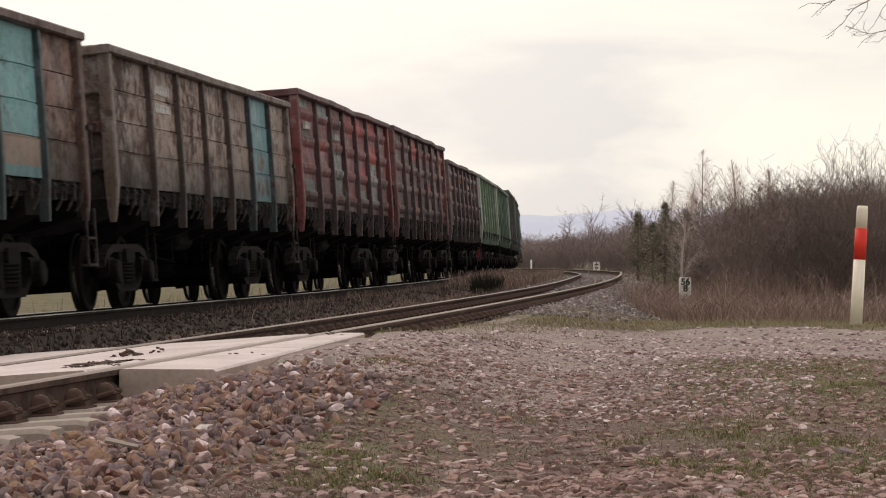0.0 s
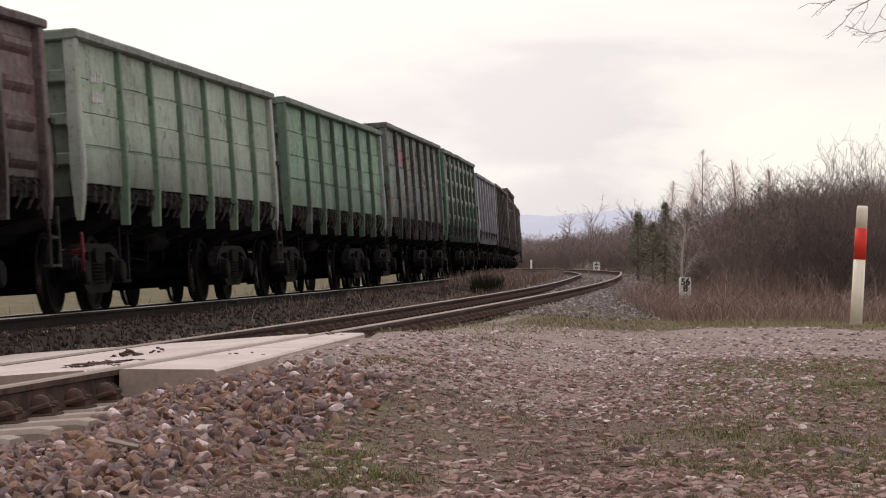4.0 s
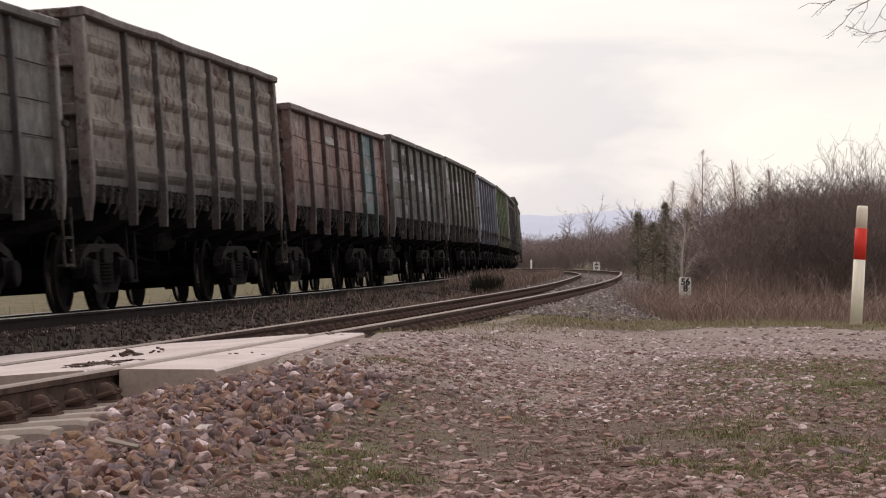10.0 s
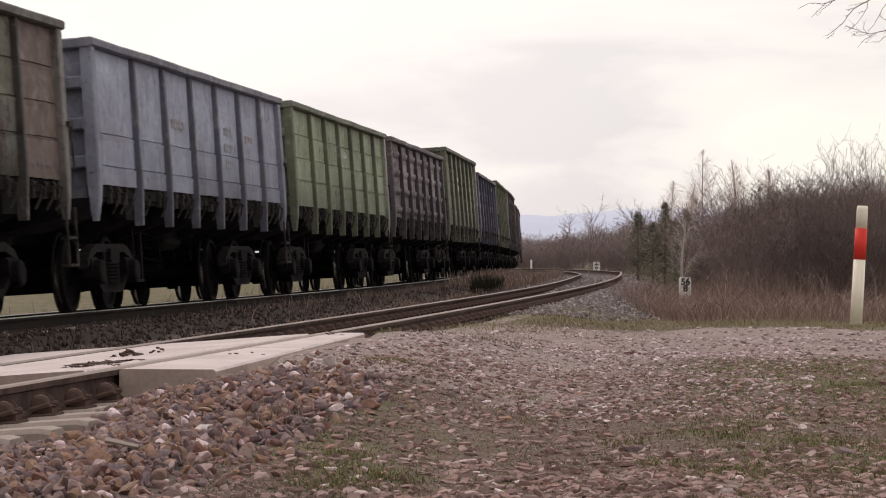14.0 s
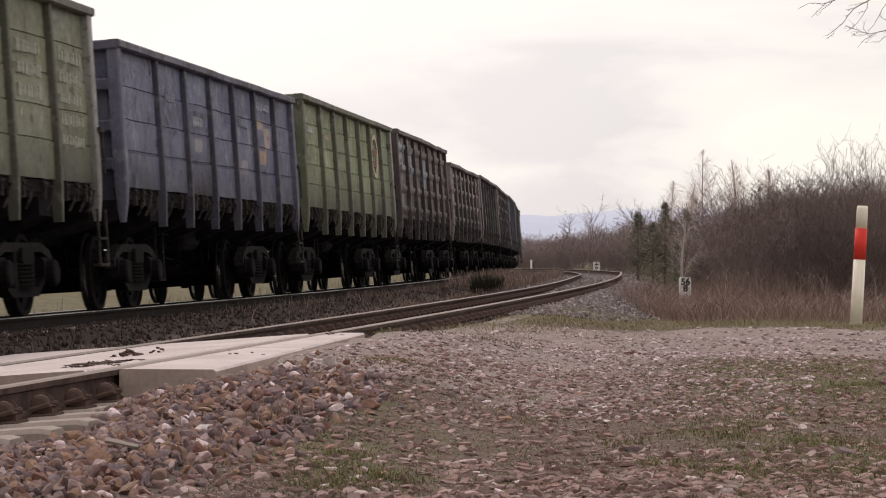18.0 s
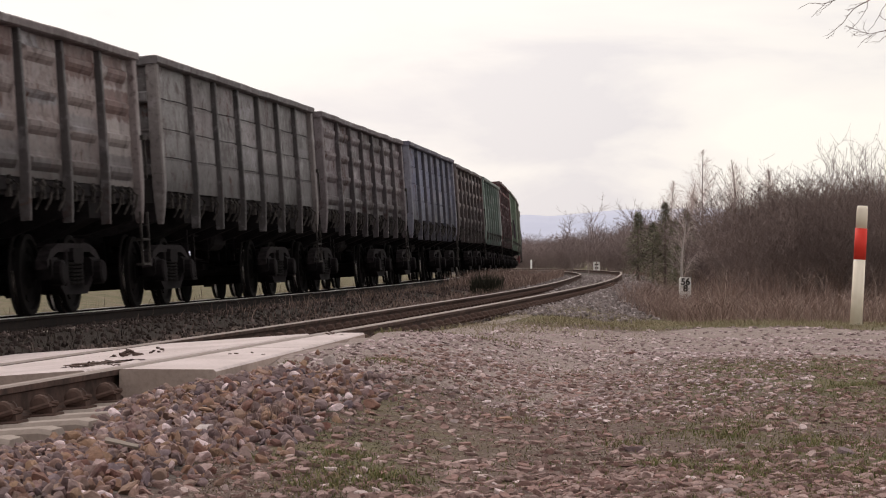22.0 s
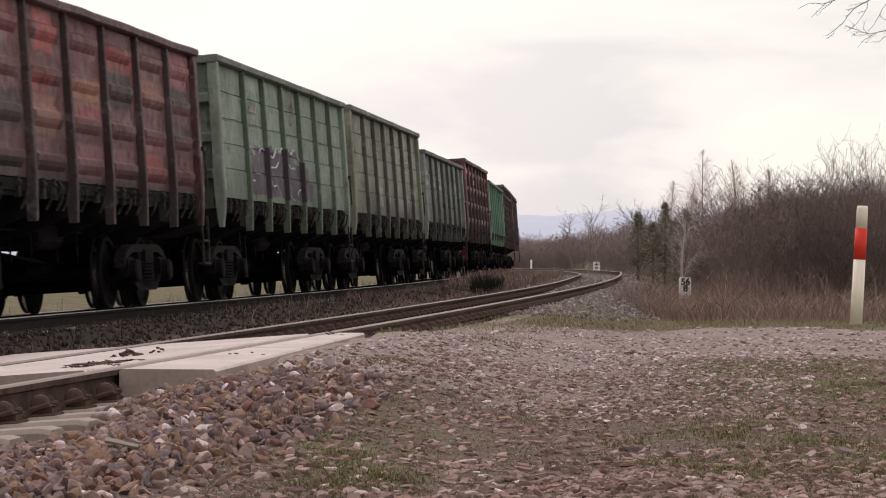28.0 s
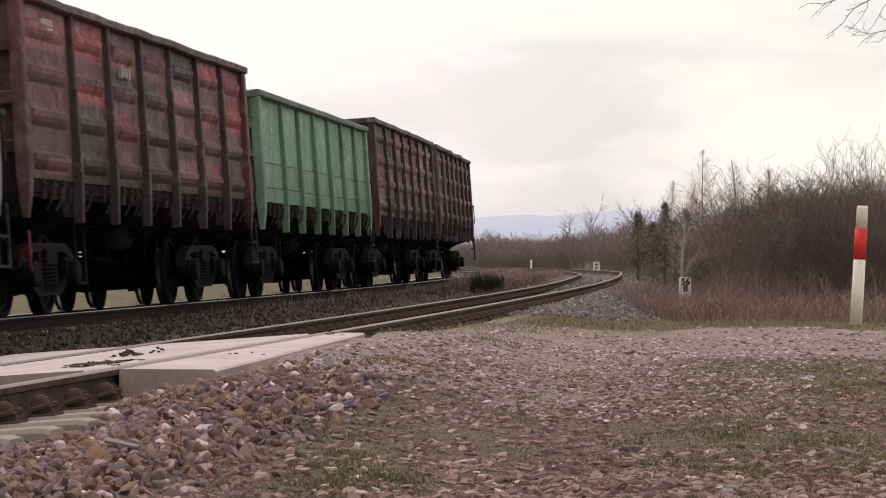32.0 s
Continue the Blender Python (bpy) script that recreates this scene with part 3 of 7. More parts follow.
def rail_mesh(u, dz, s0, s1, head):
    prof = rail_profile()
    n = len(prof)
    st = np.concatenate([np.arange(s0, min(140, s1), 1.0), np.arange(min(140, s1), s1 + 1, 4.0)])
    v, f, mi = [], [], []
    for s in st:
        for a, b in prof:
            x, y, z = on_track(s, u + a, dz + b)
            v.append((float(x), float(y), float(z)))
    for i in range(len(st) - 1):
        for j in range(n):
            f.append((i * n + j, i * n + (j + 1) % n, (i + 1) * n + (j + 1) % n, (i + 1) * n + j))
            mi.append(1 if j in (6, 7, 8) else 0)
    f += [tuple(range(n))[::-1], tuple(range((len(st) - 1) * n, len(st) * n))]
    mi += [0, 0]
    g = Geo()
    g.v, g.f, g.mi = v, f, mi
    return g.mesh("rail", [RAIL_RUST if head is RAIL_DULL else RAIL_DARK, head])


def sleeper_mesh(gauge):
    g = Geo()
    L = 1.28 if gauge < 1.5 else 1.36
    rows = [(-L, 0.115, 0.0), (-L + 0.05, 0.125, 0.012), (-gauge / 2 - 0.12, 0.13, 0.012), (-0.3, 0.105, -0.03), (0.3, 0.105, -0.03), (gauge / 2 + 0.12, 0.13, 0.012), (L - 0.05, 0.125, 0.012), (L, 0.115, 0.0)]
    pts = []
    for x, w, t in rows:
        pts += [(x, -w - 0.02, -0.20), (x, -w, t - 0.02), (x, -w + 0.025, t), (x, w - 0.025, t), (x, w, t - 0.02), (x, w + 0.02, -0.20)]
    f = [(i * 6 + j, i * 6 + (j + 1) % 6, i * 6 + 6 + (j + 1) % 6, i * 6 + 6 + j) for i in range(len(rows) - 1) for j in range(6)]
    g.add(pts, f + [(0, 1, 2, 3, 4, 5), tuple(range(len(pts) - 6, len(pts)))[::-1]])
    return g.mesh("sleeper", SLEEPER)


def clip_mesh():
    """A cast base plate, bent spring clamp and domed screw head on each side of the rail foot."""
    g = Geo()
    g.box(-0.20, 0.20, -0.085, 0.085, 0.0, 0.018, c=0.006)
    for sx in (-1, 1):
        g.box(sx * 0.13 - 0.05, sx * 0.13 + 0.05, -0.05, 0.05, 0.018, 0.045)
        g.tube([(sx * 0.08, -0.07, 0.04), (sx * 0.17, -0.075, 0.06), (sx * 0.19, 0.0, 0.065), (sx * 0.17, 0.075, 0.06), (sx * 0.08, 0.07, 0.04)], 0.014, 0.014, 6)
        g.lathe([(0.045, 0.034), (0.075, 0.036), (0.095, 0.026), (0.10, 0.008)], 2, (sx * 0.13, 0, 0), 8)
        g.lathe([(-0.062, 0.034), (-0.055, 0.047), (-0.030, 0.050), (-0.025, 0.030), (0.025, 0.030), (0.030, 0.050), (0.055, 0.047), (0.062, 0.034)], 1, (sx * 0.120, 0, 0.062), 14)
    return g.mesh("rail_clip", RAIL_RUST)


def build_track(name, u0, gauge, dz_r, dz_l, s0, s1, sl0, sl1, label):
    root = thing(name, label, "railway track", kind="structure")
    for sgn, dz in ((1, dz_r), (-1, dz_l)):
        part("rail", rail_mesh(u0 + sgn * gauge / 2 + sgn * 0.035, dz, s0, s1, RAIL_DULL if u0 > 1 else RAIL_TOP), root, "rusty steel rail with a polished running head")
    sm, cm = sleeper_mesh(gauge), clip_mesh()
    tilt = math.degrees(math.atan2(dz_r - dz_l, gauge))
    for s in np.arange(sl0, sl1, 0.6):
        m = track_pose(s, u0, (dz_r + dz_l) / 2 - 0.178) @ pose(0, 0, 0, 0, -tilt, random.uniform(-0.5, 0.5))
        sl = part("sleeper", sm, root, at=m)
        if s < 40 and u0 > 1:
            for sgn in (-1, 1):
                part("rail_clip", cm, sl, at=pose(sgn * (gauge / 2 + 0.035), 0, 0.005))
    return root


build_track("track_1", 0.0, 1.52, 0.0, -1.59 * math.sin(CANT), -120, 560, -14, 100, "broad-gauge railway track on a stone bed, carrying the train")
build_track("track_2", NEAR_U, 1.435, NEAR_DZ, NEAR_DZ - NEAR_CANT, -40, 420, -24, 110, "single curved railway track with rusty rails on concrete sleepers")


def build_crossing():
    """Precast concrete panels between and beside the rails."""
    s0, s1 = -11.5, -4.8
    root = thing("level_crossing", "pale concrete level crossing panels set flush with the rails", "level crossing", kind="structure")
    cant = NEAR_CANT / 1.435
    zc = NEAR_DZ - NEAR_CANT / 2
    bands = [("outer", 0.80, 1.33), ("middle", -0.615, 0.615), ("outer", -1.75, -0.80)]
    for nm, u0, u1 in bands:
        for k, (a, b) in enumerate([(s0, (s0 + s1) / 2 - 0.01), ((s0 + s1) / 2 + 0.01, s1)]):
            g = Geo()
            n = 8
            pts = []
            for i in range(n + 1):
                s = a + (b - a) * i / n
                e1 = u1 - (0.28 * (s - s0) / (s1 - s0) if u1 > 1 else 0.0)
                for uu, zz in ((u0, -0.22), (u0, -0.012), (u0 + 0.015, 0.0), (e1 - 0.015, 0.0), (e1, -0.012), (e1, -0.22)):
                    x, y, z = on_track(s, NEAR_U + uu, zc + cant * min(uu, 0.72) + zz - 0.004)
                    pts.append((float(x), float(y), float(z)))
            f = [(i * 6 + j, i * 6 + 6 + j, i * 6 + 6 + (j + 1) % 6, i * 6 + (j + 1) % 6) for i in range(n) for j in range(6)]
            g.add(pts, f + [(0, 1, 2, 3, 4, 5), tuple(range(n * 6, n * 6 + 6))[::-1]])
            # outer sides and ends take the darker concrete with painted-in shade
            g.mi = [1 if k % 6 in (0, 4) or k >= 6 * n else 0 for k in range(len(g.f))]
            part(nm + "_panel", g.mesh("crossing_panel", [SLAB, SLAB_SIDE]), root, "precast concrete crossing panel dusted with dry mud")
    return root


build_crossing()

# ---- wagons ----
LEN, HALF, PITCH = 12.80, 6.40, 13.92
BAYS = 7
POSTS_Y = [-HALF + 0.12] + [(i - 3.5) * 1.745 + 0.28 for i in range(1, BAYS)] + [HALF - 0.12]


def panel_mesh(y0, y1, top, style, seed, patches=()):
    """One bay of the side sheet: pressed ridges or flat sheets with welded laps, both dented by use."""
    rows = []
    z0, z1 = 1.50, top - 0.10
    if style == "pressed":
        n = 4
        h = (z1 - z0) / n
        for i in range(n):
            b = z0 + i * h
            rows += [(b, 0.0), (b + 0.20 * h, 0.0), (b + 0.31 * h, 0.034), (b + 0.42 * h, 0.054), (b + 0.56 * h, 0.058), (b + 0.64 * h, 0.006), (b + 0.74 * h, 0.0), (b + 0.88 * h, 0.0)]
        rows.append((z1, 0.0))
    else:
        cuts = [z0 + (z1 - z0) * q for q in ((0.14, 0.38) if style == "sheet" else (0.27, 0.5, 0.74) if top < 3.4 else (0.22, 0.41, 0.60, 0.80))]
        zz = [(z, 0.0) for z in np.linspace(z0, z1, 25 if patches else 13)]
        zz = [q for q in zz if min(abs(q[0] - c) for c in cuts) > 0.03]
        for c in cuts:
            zz += [(c - 0.014, 0.006), (c - 0.009, -0.018), (c + 0.007, -0.018), (c + 0.012, 0.0)]
        for z, dd in sorted(zz):
            k = sum(z > c for c in cuts)
            rows.append((z, 0.026 - 0.008 * k + dd))
    cols = [i / 14 for i in range(15)] if patches else [i / 6 for i in range(7)]
    if style == "pressed":
        cols = sorted(set([0.0, 0.07, 0.10, 0.14, 0.86, 0.90, 0.93, 1.0] + ([i / 14 for i in range(3, 12)] if patches else [0.32, 0.5, 0.68])))
    nx = len(cols)
    v, f = [], []
    for z, d in rows:
        for i in range(nx):
            e = cols[i]
            y = y0 + (y1 - y0) * e
            soft = min(1.0, max(0.0, (min(e, 1 - e) - 0.07) / 0.07)) if style == "pressed" else 1.0
            dent = noise.noise((y * 1.1 + seed, z * 1.3, seed)) * (0.014 if style == "pressed" else 0.042) + noise.noise((y * 2.9, z * 3.3 + seed, 4)) * (0.004 if style == "pressed" else 0.012)
            dent *= min(1.0, 6 * e * (1 - e)) * min(1, 4 * (z1 - z)) if z < z1 else 0
            v.append((1.412 + d * soft + dent, y, z))
    nr = len(rows)
    for j in range(nr - 1):
        for i in range(nx - 1):
            f.append((j * nx + i, j * nx + i + 1, (j + 1) * nx + i + 1, (j + 1) * nx + i))
    # inner skin and edges give the sheet its thickness
    o = len(v)
    v += [(1.36, y0, z0), (1.36, y1, z0), (1.36, y1, z1), (1.36, y0, z1)]
    g = Geo()
    g.add(v, f + [(o, o + 3, o + 2, o + 1)])
    me = g.mesh("side_panel", PAINT, False)
    if patches:
        # brushed-on patches of another paint
        col = np.zeros((len(v), 4), np.float32)
        for e0, e1, za, zb, c in patches:
            for k, (x, y, z) in enumerate(v):
                e = (y - y0) / (y1 - y0)
                m = min((e - e0) * (y1 - y0), (e1 - e) * (y1 - y0), z - za, zb - z)
                m = min(1.0, max(0.0, 0.5 + m / 0.12))
                m *= c[3] if len(c) > 3 else 1.0
                if m > 0 and m >= col[k, 3] * 0.8:
                    col[k] = (*c[:3], m)
        me.color_attributes.new("patch", "FLOAT_COLOR", "POINT").data.foreach_set("color", col.ravel())
        me.attributes.new("patch_mask", "FLOAT", "POINT").data.foreach_set("value", np.ascontiguousarray(col[:, 3]))
    return me


def post_mesh(y, top):
    """A pressed hat-section side post, tapering to its foot below the sill."""
    g = Geo()
    rows = [(1.03, 0.044, 1.38, 1.485), (1.42, 0.050, 1.38, 1.503), (1.62, 0.054, 1.37, 1.508), (top - 0.09, 0.048, 1.37, 1.482)]
    pts = []
    for z, w, a, b in rows:
        pts += [(a, y - w, z), (b - 0.012, y - w * 0.92, z), (b, y - w * 0.72, z), (b, y + w * 0.72, z), (b - 0.012, y + w * 0.92, z), (a, y + w, z)]
    f = [(i * 6 + j, i * 6 + (j + 1) % 6, i * 6 + 6 + (j + 1) % 6, i * 6 + 6 + j) for i in range(3) for j in range(6)]
    g.add(pts, f + [tuple(range(6))[::-1], tuple(range(18, 24))])
    return g.mesh("side_post", POST_PAINT)


def corner_mesh(ys, top):
    g = Geo()
    y1 = ys * HALF
    rows = [(1.06, 0.07, 1.40, 1.47), (1.30, 0.13, 1.37, 1.50), (1.60, 0.19, 1.36, 1.515), (top - 0.08, 0.19, 1.36, 1.50)]
    pts = []
    for z, w, a, b in rows:
        yi = y1 - ys * w
        pts += [(a, yi, z), (b - 0.015, yi, z), (b, yi + ys * 0.02, z), (b, y1 - ys * 0.02, z), (b - 0.02, y1, z), (a, y1, z)]
    f = [(i * 6 + j, i * 6 + (j + 1) % 6, i * 6 + 6 + (j + 1) % 6, i * 6 + 6 + j) for i in range(3) for j in range(6)]
    g.add(pts, f + [tuple(range(6))[::-1], tuple(range(18, 24))])
    return g.mesh("corner_post", POST_PAINT)


def rim_mesh(top, seed, worn):
    """The top rail of one side, knocked about by grabs."""
    g = Geo()
    n = 26
    prof = [(1.36, -0.105), (1.505, -0.105), (1.53, -0.09), (1.535, -0.02), (1.515, 0.0), (1.38, 0.0), (1.36, -0.02)]
    pts = []
    for i in range(n + 1):
        y = -HALF - 0.03 + (LEN + 0.06) * i / n
        e = min(i, n - i) / 3
        dz = (noise.noise((y * 0.6, seed, 1)) * 0.022 + noise.noise((y * 2.6, seed, 7)) * 0.010) * worn * min(1, e)
        dx = noise.noise((y * 0.6, seed, 11)) * 0.05 * worn * min(1, e)
        pts += [(x + dx, y, top + z + dz) for x, z in prof]
    k = len(prof)
    f = [(i * k + j, i * k + k + j, i * k + k + (j + 1) % k, i * k + (j + 1) % k) for i in range(n) for j in range(k)]
    g.add(pts, f + [tuple(range(k)), tuple(range(n * k, n * k + k))[::-1]])
    return g.mesh("top_rail", PAINT)


def end_rim_mesh(ys, top):
    g = Geo()
    a, b = sorted((ys * (HALF - 0.12), ys * (HALF + 0.03)))
    g.box(-1.36, 1.36, a, b, top - 0.125, top - 0.002, c=0.018)
    return g.mesh("end_top_rail", PAINT)


def end_wall_mesh(ys, top):
    g = Geo()
    a, b = sorted((ys * (HALF - 0.09), ys * (HALF - 0.06)))
    g.box(-1.37, 1.37, a, b, 1.30, top - 0.12)
    return g.mesh("end_wall", PAINT)


def end_beam_mesh(ys, z):
    g = Geo()
    a, b = sorted((ys * (HALF - 0.06), ys * (HALF + 0.05)))
    g.box(-1.36, 1.36, a, b, z - 0.075, z + 0.075, c=0.02)
    return g.mesh("end_beam", PAINT)


def latch_spots(b):
    """Places of the hatch latches along one bay."""
    rng = random.Random(b)
    mid = (POSTS_Y[b] + POSTS_Y[b + 1]) / 2
    return [mid + d + rng.uniform(-0.12, 0.12) for d in ((-0.46, 0.36) if b % 2 else (-0.40, 0.05, 0.52))]


def latch_mesh(y):
    """One hatch latch: hinge plate, pin and hanging hook."""
    g = Geo()
    g.box(1.36, 1.43, y - 0.035, y + 0.035, 1.28, 1.51, c=0.012)
    g.tube([(1.42, y, 1.47), (1.50, y + 0.04, 1.40), (1.47, y + 0.05, 1.26), (1.42, y + 0.02, 1.16)], 0.022, 0.016, 5)
    g.lathe([(y - 0.09, 0.03), (y + 0.09, 0.03)], 1, (1.42, 0, 1.44), 8)
    return g.mesh("hatch_latch", LATCH)


LATCH = grime_steel("oily_hatch_steel", (0.008, 0.007, 0.007), (0.080, 0.070, 0.068))


def side_frame_mesh(xs):
    """A cast bogie side frame: arched top chord, hanging lower chord, two windows, axle boxes."""
    g = Geo()
    x0, x1 = sorted((xs * 0.96, xs * 1.10))
    top = [(-1.22, 0.57), (-1.05, 0.69), (-0.72, 0.77), (0.72, 0.77), (1.05, 0.69), (1.22, 0.57)]

    def chord(line, h, xa=x0, xb=x1, mi=0):
        for (ya, za), (yb, zb) in zip(line, line[1:]):
            p = [(x, y, z + d) for x in (xa, xb) for y, z in ((ya, za), (yb, zb)) for d in (-h / 2, h / 2)]
            g.add(p, [(0, 1, 3, 2), (4, 6, 7, 5), (0, 4, 5, 1), (2, 3, 7, 6), (0, 2, 6, 4), (1, 5, 7, 3)], mi)
    chord(top, 0.10)
    chord([(-0.98, 0.52), (-0.52, 0.27), (0.52, 0.27), (0.98, 0.52)], 0.10, mi=1)
    for yy in (-0.34, 0.34):
        g.box(x0, x1, yy - 0.06, yy + 0.06, 0.30, 0.74, 1, c=0.015)
    for yy in (-0.925, 0.925):
        g.box(x0 - 0.02, x1 + 0.02, yy - 0.20, yy + 0.20, 0.40, 0.66, 1, c=0.04)
        a, b = sorted((xs * 1.08, xs * 1.22))
        g.lathe([(a, 0.15), (b - 0.02 if xs > 0 else a, 0.15), (b, 0.12)], 0, (0, yy, 0.475), 12, 1)
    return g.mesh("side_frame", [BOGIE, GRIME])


def spring_mesh(xs):
    """Nest of coil springs in the frame's middle window."""
    g = Geo()
    for yy in (-0.18, 0.0, 0.18):
        prof = [(0.33, 0.09)]
        for i in range(6):
            prof += [(0.345 + i * 0.045, 0.095), (0.365 + i * 0.045, 0.095), (0.372 + i * 0.045, 0.062), (0.38 + i * 0.045, 0.062)]
        prof += [(0.62, 0.10)]
        g.lathe(prof, 2, (xs * 1.06, yy, 0), 10)
    return g.mesh("spring_nest", SPRING)


def bolster_mesh():
    g = Geo()
    g.box(-1.15, 1.15, -0.24, 0.24, 0.58, 0.76, c=0.04)
    g.lathe([(0.76, 0.30), (0.84, 0.28)], 2, (0, 0, 0), 14)
    g.box(-1.10, 1.10, -0.30, 0.30, 0.25, 0.40, c=0.03)
    g.box(-0.10, 0.10, -1.5, 1.5, 0.50, 0.60)
    for yy in (-0.46, 0.46):
        g.box(-0.95, 0.95, yy - 0.06, yy + 0.06, 0.26, 0.48, c=0.015)
        g.box(-0.30, 0.30, yy - 0.03, yy + 0.03, 0.48, 0.90)
        for xs in (-0.79, 0.79):
            g.box(xs - 0.05, xs + 0.05, yy - 0.05, yy + 0.09, 0.24, 0.70, c=0.02)
    return g.mesh("bolster", GRIME)


def wheel_mesh(xs):
    g = Geo()
    prof = [(0.64, 0.10), (0.66, 0.16), (0.70, 0.40), (0.685, 0.42), (0.685, 0.502), (0.705, 0.508), (0.722, 0.478), (0.76, 0.475), (0.815, 0.470), (0.82, 0.455),
            (0.82, 0.41), (0.775, 0.395), (0.765, 0.30), (0.79, 0.17), (0.83, 0.15), (0.83, 0.09)]
    mis = [0, 0, 0, 0, 0, 0, 1, 0, 0, 0, 0, 0, 0, 0, 0]
    if xs < 0:
        prof, mis = [(-h, r) for h, r in prof][::-1], mis[::-1]
    g.lathe(prof, 0, (0, 0, 0), 32, mis=mis)
    # chalk and hole marks that turn with the disc
    for i in range(2):
        a = i * math.pi
        g.box(xs * 0.785 - 0.012, xs * 0.785 + 0.012, math.cos(a) * 0.28 - 0.03, math.cos(a) * 0.28 + 0.03, math.sin(a) * 0.28 - 0.05, math.sin(a) * 0.28 + 0.05, 0)
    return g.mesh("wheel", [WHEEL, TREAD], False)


def axle_mesh():
    g = Geo()
    g.lathe([(-1.10, 0.065), (-0.86, 0.065), (-0.84, 0.095), (-0.62, 0.095), (-0.6, 0.08), (0.6, 0.08), (0.62, 0.095), (0.84, 0.095), (0.86, 0.065), (1.10, 0.065)], 0, (0, 0, 0), 12)
    return g.mesh("wheelset", GRIME)


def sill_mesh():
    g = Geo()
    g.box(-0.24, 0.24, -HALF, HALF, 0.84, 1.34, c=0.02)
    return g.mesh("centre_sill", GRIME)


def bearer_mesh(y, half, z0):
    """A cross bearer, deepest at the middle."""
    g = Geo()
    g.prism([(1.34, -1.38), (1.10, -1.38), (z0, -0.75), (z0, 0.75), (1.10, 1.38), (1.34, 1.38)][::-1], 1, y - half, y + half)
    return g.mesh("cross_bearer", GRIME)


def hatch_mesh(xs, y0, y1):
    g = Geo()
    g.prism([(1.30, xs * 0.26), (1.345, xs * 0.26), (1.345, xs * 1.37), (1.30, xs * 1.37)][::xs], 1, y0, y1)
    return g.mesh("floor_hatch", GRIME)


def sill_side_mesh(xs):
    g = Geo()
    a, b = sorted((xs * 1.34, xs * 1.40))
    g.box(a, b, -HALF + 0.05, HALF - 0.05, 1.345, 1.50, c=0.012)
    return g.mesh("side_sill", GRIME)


def coupler_mesh(ys):
    g = Geo()
    a, b = sorted((ys * 5.9, ys * 6.66))
    g.box(-0.09, 0.09, a, b, 0.96, 1.14, c=0.02)
    a, b = sorted((ys * 6.62, ys * 6.95))
    g.box(-0.20, 0.05, a, b, 0.90, 1.20, c=0.03)
    g.box(0.05, 0.20, *sorted((ys * 6.60, ys * 6.93)), 0.93, 1.17, c=0.03)
    return g.mesh("coupler", GRIME)


def hose_mesh(ys):
    g = Geo()
    g.tube([(0.38, ys * 6.35, 0.98), (0.40, ys * 6.52, 0.82), (0.36, ys * 6.75, 0.66), (0.34, ys * 6.92, 0.70)], 0.028, 0.028, 6)
    return g.mesh("brake_hose", GRIME)


def ladder_mesh(ys):
    """Hanging step at the wagon's corner."""
    g = Geo()
    y = ys * (HALF - 0.02)
    for dy in (-0.19, 0.19):
        g.box(1.47, 1.495, y + dy - 0.02, y + dy + 0.02, 0.52, 1.20)
    for z in (0.53, 0.84):
        g.box(1.40, 1.50, y - 0.20, y + 0.20, z, z + 0.03)
    return g.mesh("hanging_step", LADDER)


LADDER = grime_steel("dusty_step_iron", (0.018, 0.016, 0.016), (0.075, 0.066, 0.064))


def grab_mesh(ys):
    g = Geo()
    y = ys * (HALF + 0.03)
    g.tube([(1.44, ys * HALF, 2.12), (1.53, y, 2.10), (1.54, y, 1.62), (1.45, ys * HALF, 1.58)], 0.014, 0.014, 5)
    g.box(1.40, 1.55, *sorted((ys * (HALF - 0.1), ys * (HALF + 0.08))), 2.10, 2.16)
    return g.mesh("grab_iron", LADDER)


def cylinder_mesh(kind):
    g = Geo()
    if kind == "reservoir":
        g.lathe([(0.3, 0.05), (0.34, 0.14), (0.45, 0.18), (1.35, 0.18), (1.46, 0.14), (1.5, 0.05)], 1, (0.62, 0, 0.95), 12)
    else:
        g.lathe([(-1.0, 0.06), (-0.97, 0.20), (-0.5, 0.20), (-0.48, 0.14), (-0.2, 0.05), (0.1, 0.03)], 1, (-0.55, 0, 0.92), 12)
    return g.mesh(kind, GRIME)


def rigging_mesh():
    """Brake rods and hanging safety loops between the bogies."""
    g = Geo()
    g.tube([(0.12, -3.2, 0.62), (0.15, 0, 0.80), (0.12, 3.2, 0.62)], 0.022, 0.022, 5)
    g.tube([(0.75, -2.4, 1.0), (0.75, 2.4, 0.98)], 0.018, 0.018, 5)
    for y in (-2.2, -0.2, 1.9):
        g.tube([(0.55, y, 1.05), (0.55, y, 0.62), (0.80, y, 0.62), (0.80, y, 1.05)], 0.016, 0.016, 4)
    g.box(0.98, 1.02, -2.75, -2.69, 0.35, 1.05)
    g.box(0.98, 1.02, -2.30, -2.24, 0.35, 1.05)
    g.box(0.97, 1.03, -2.75, -2.24, 0.33, 0.37)
    return g.mesh("brake_rigging", GRIME)


def sleeve_mesh(y, z0, z1):
    """Paint that wraps round a post."""
    g = Geo()
    g.box(1.40, 1.513, y - 0.0575, y + 0.0575, z0, z1)
    return g.mesh("graffiti_patch", MARKING)


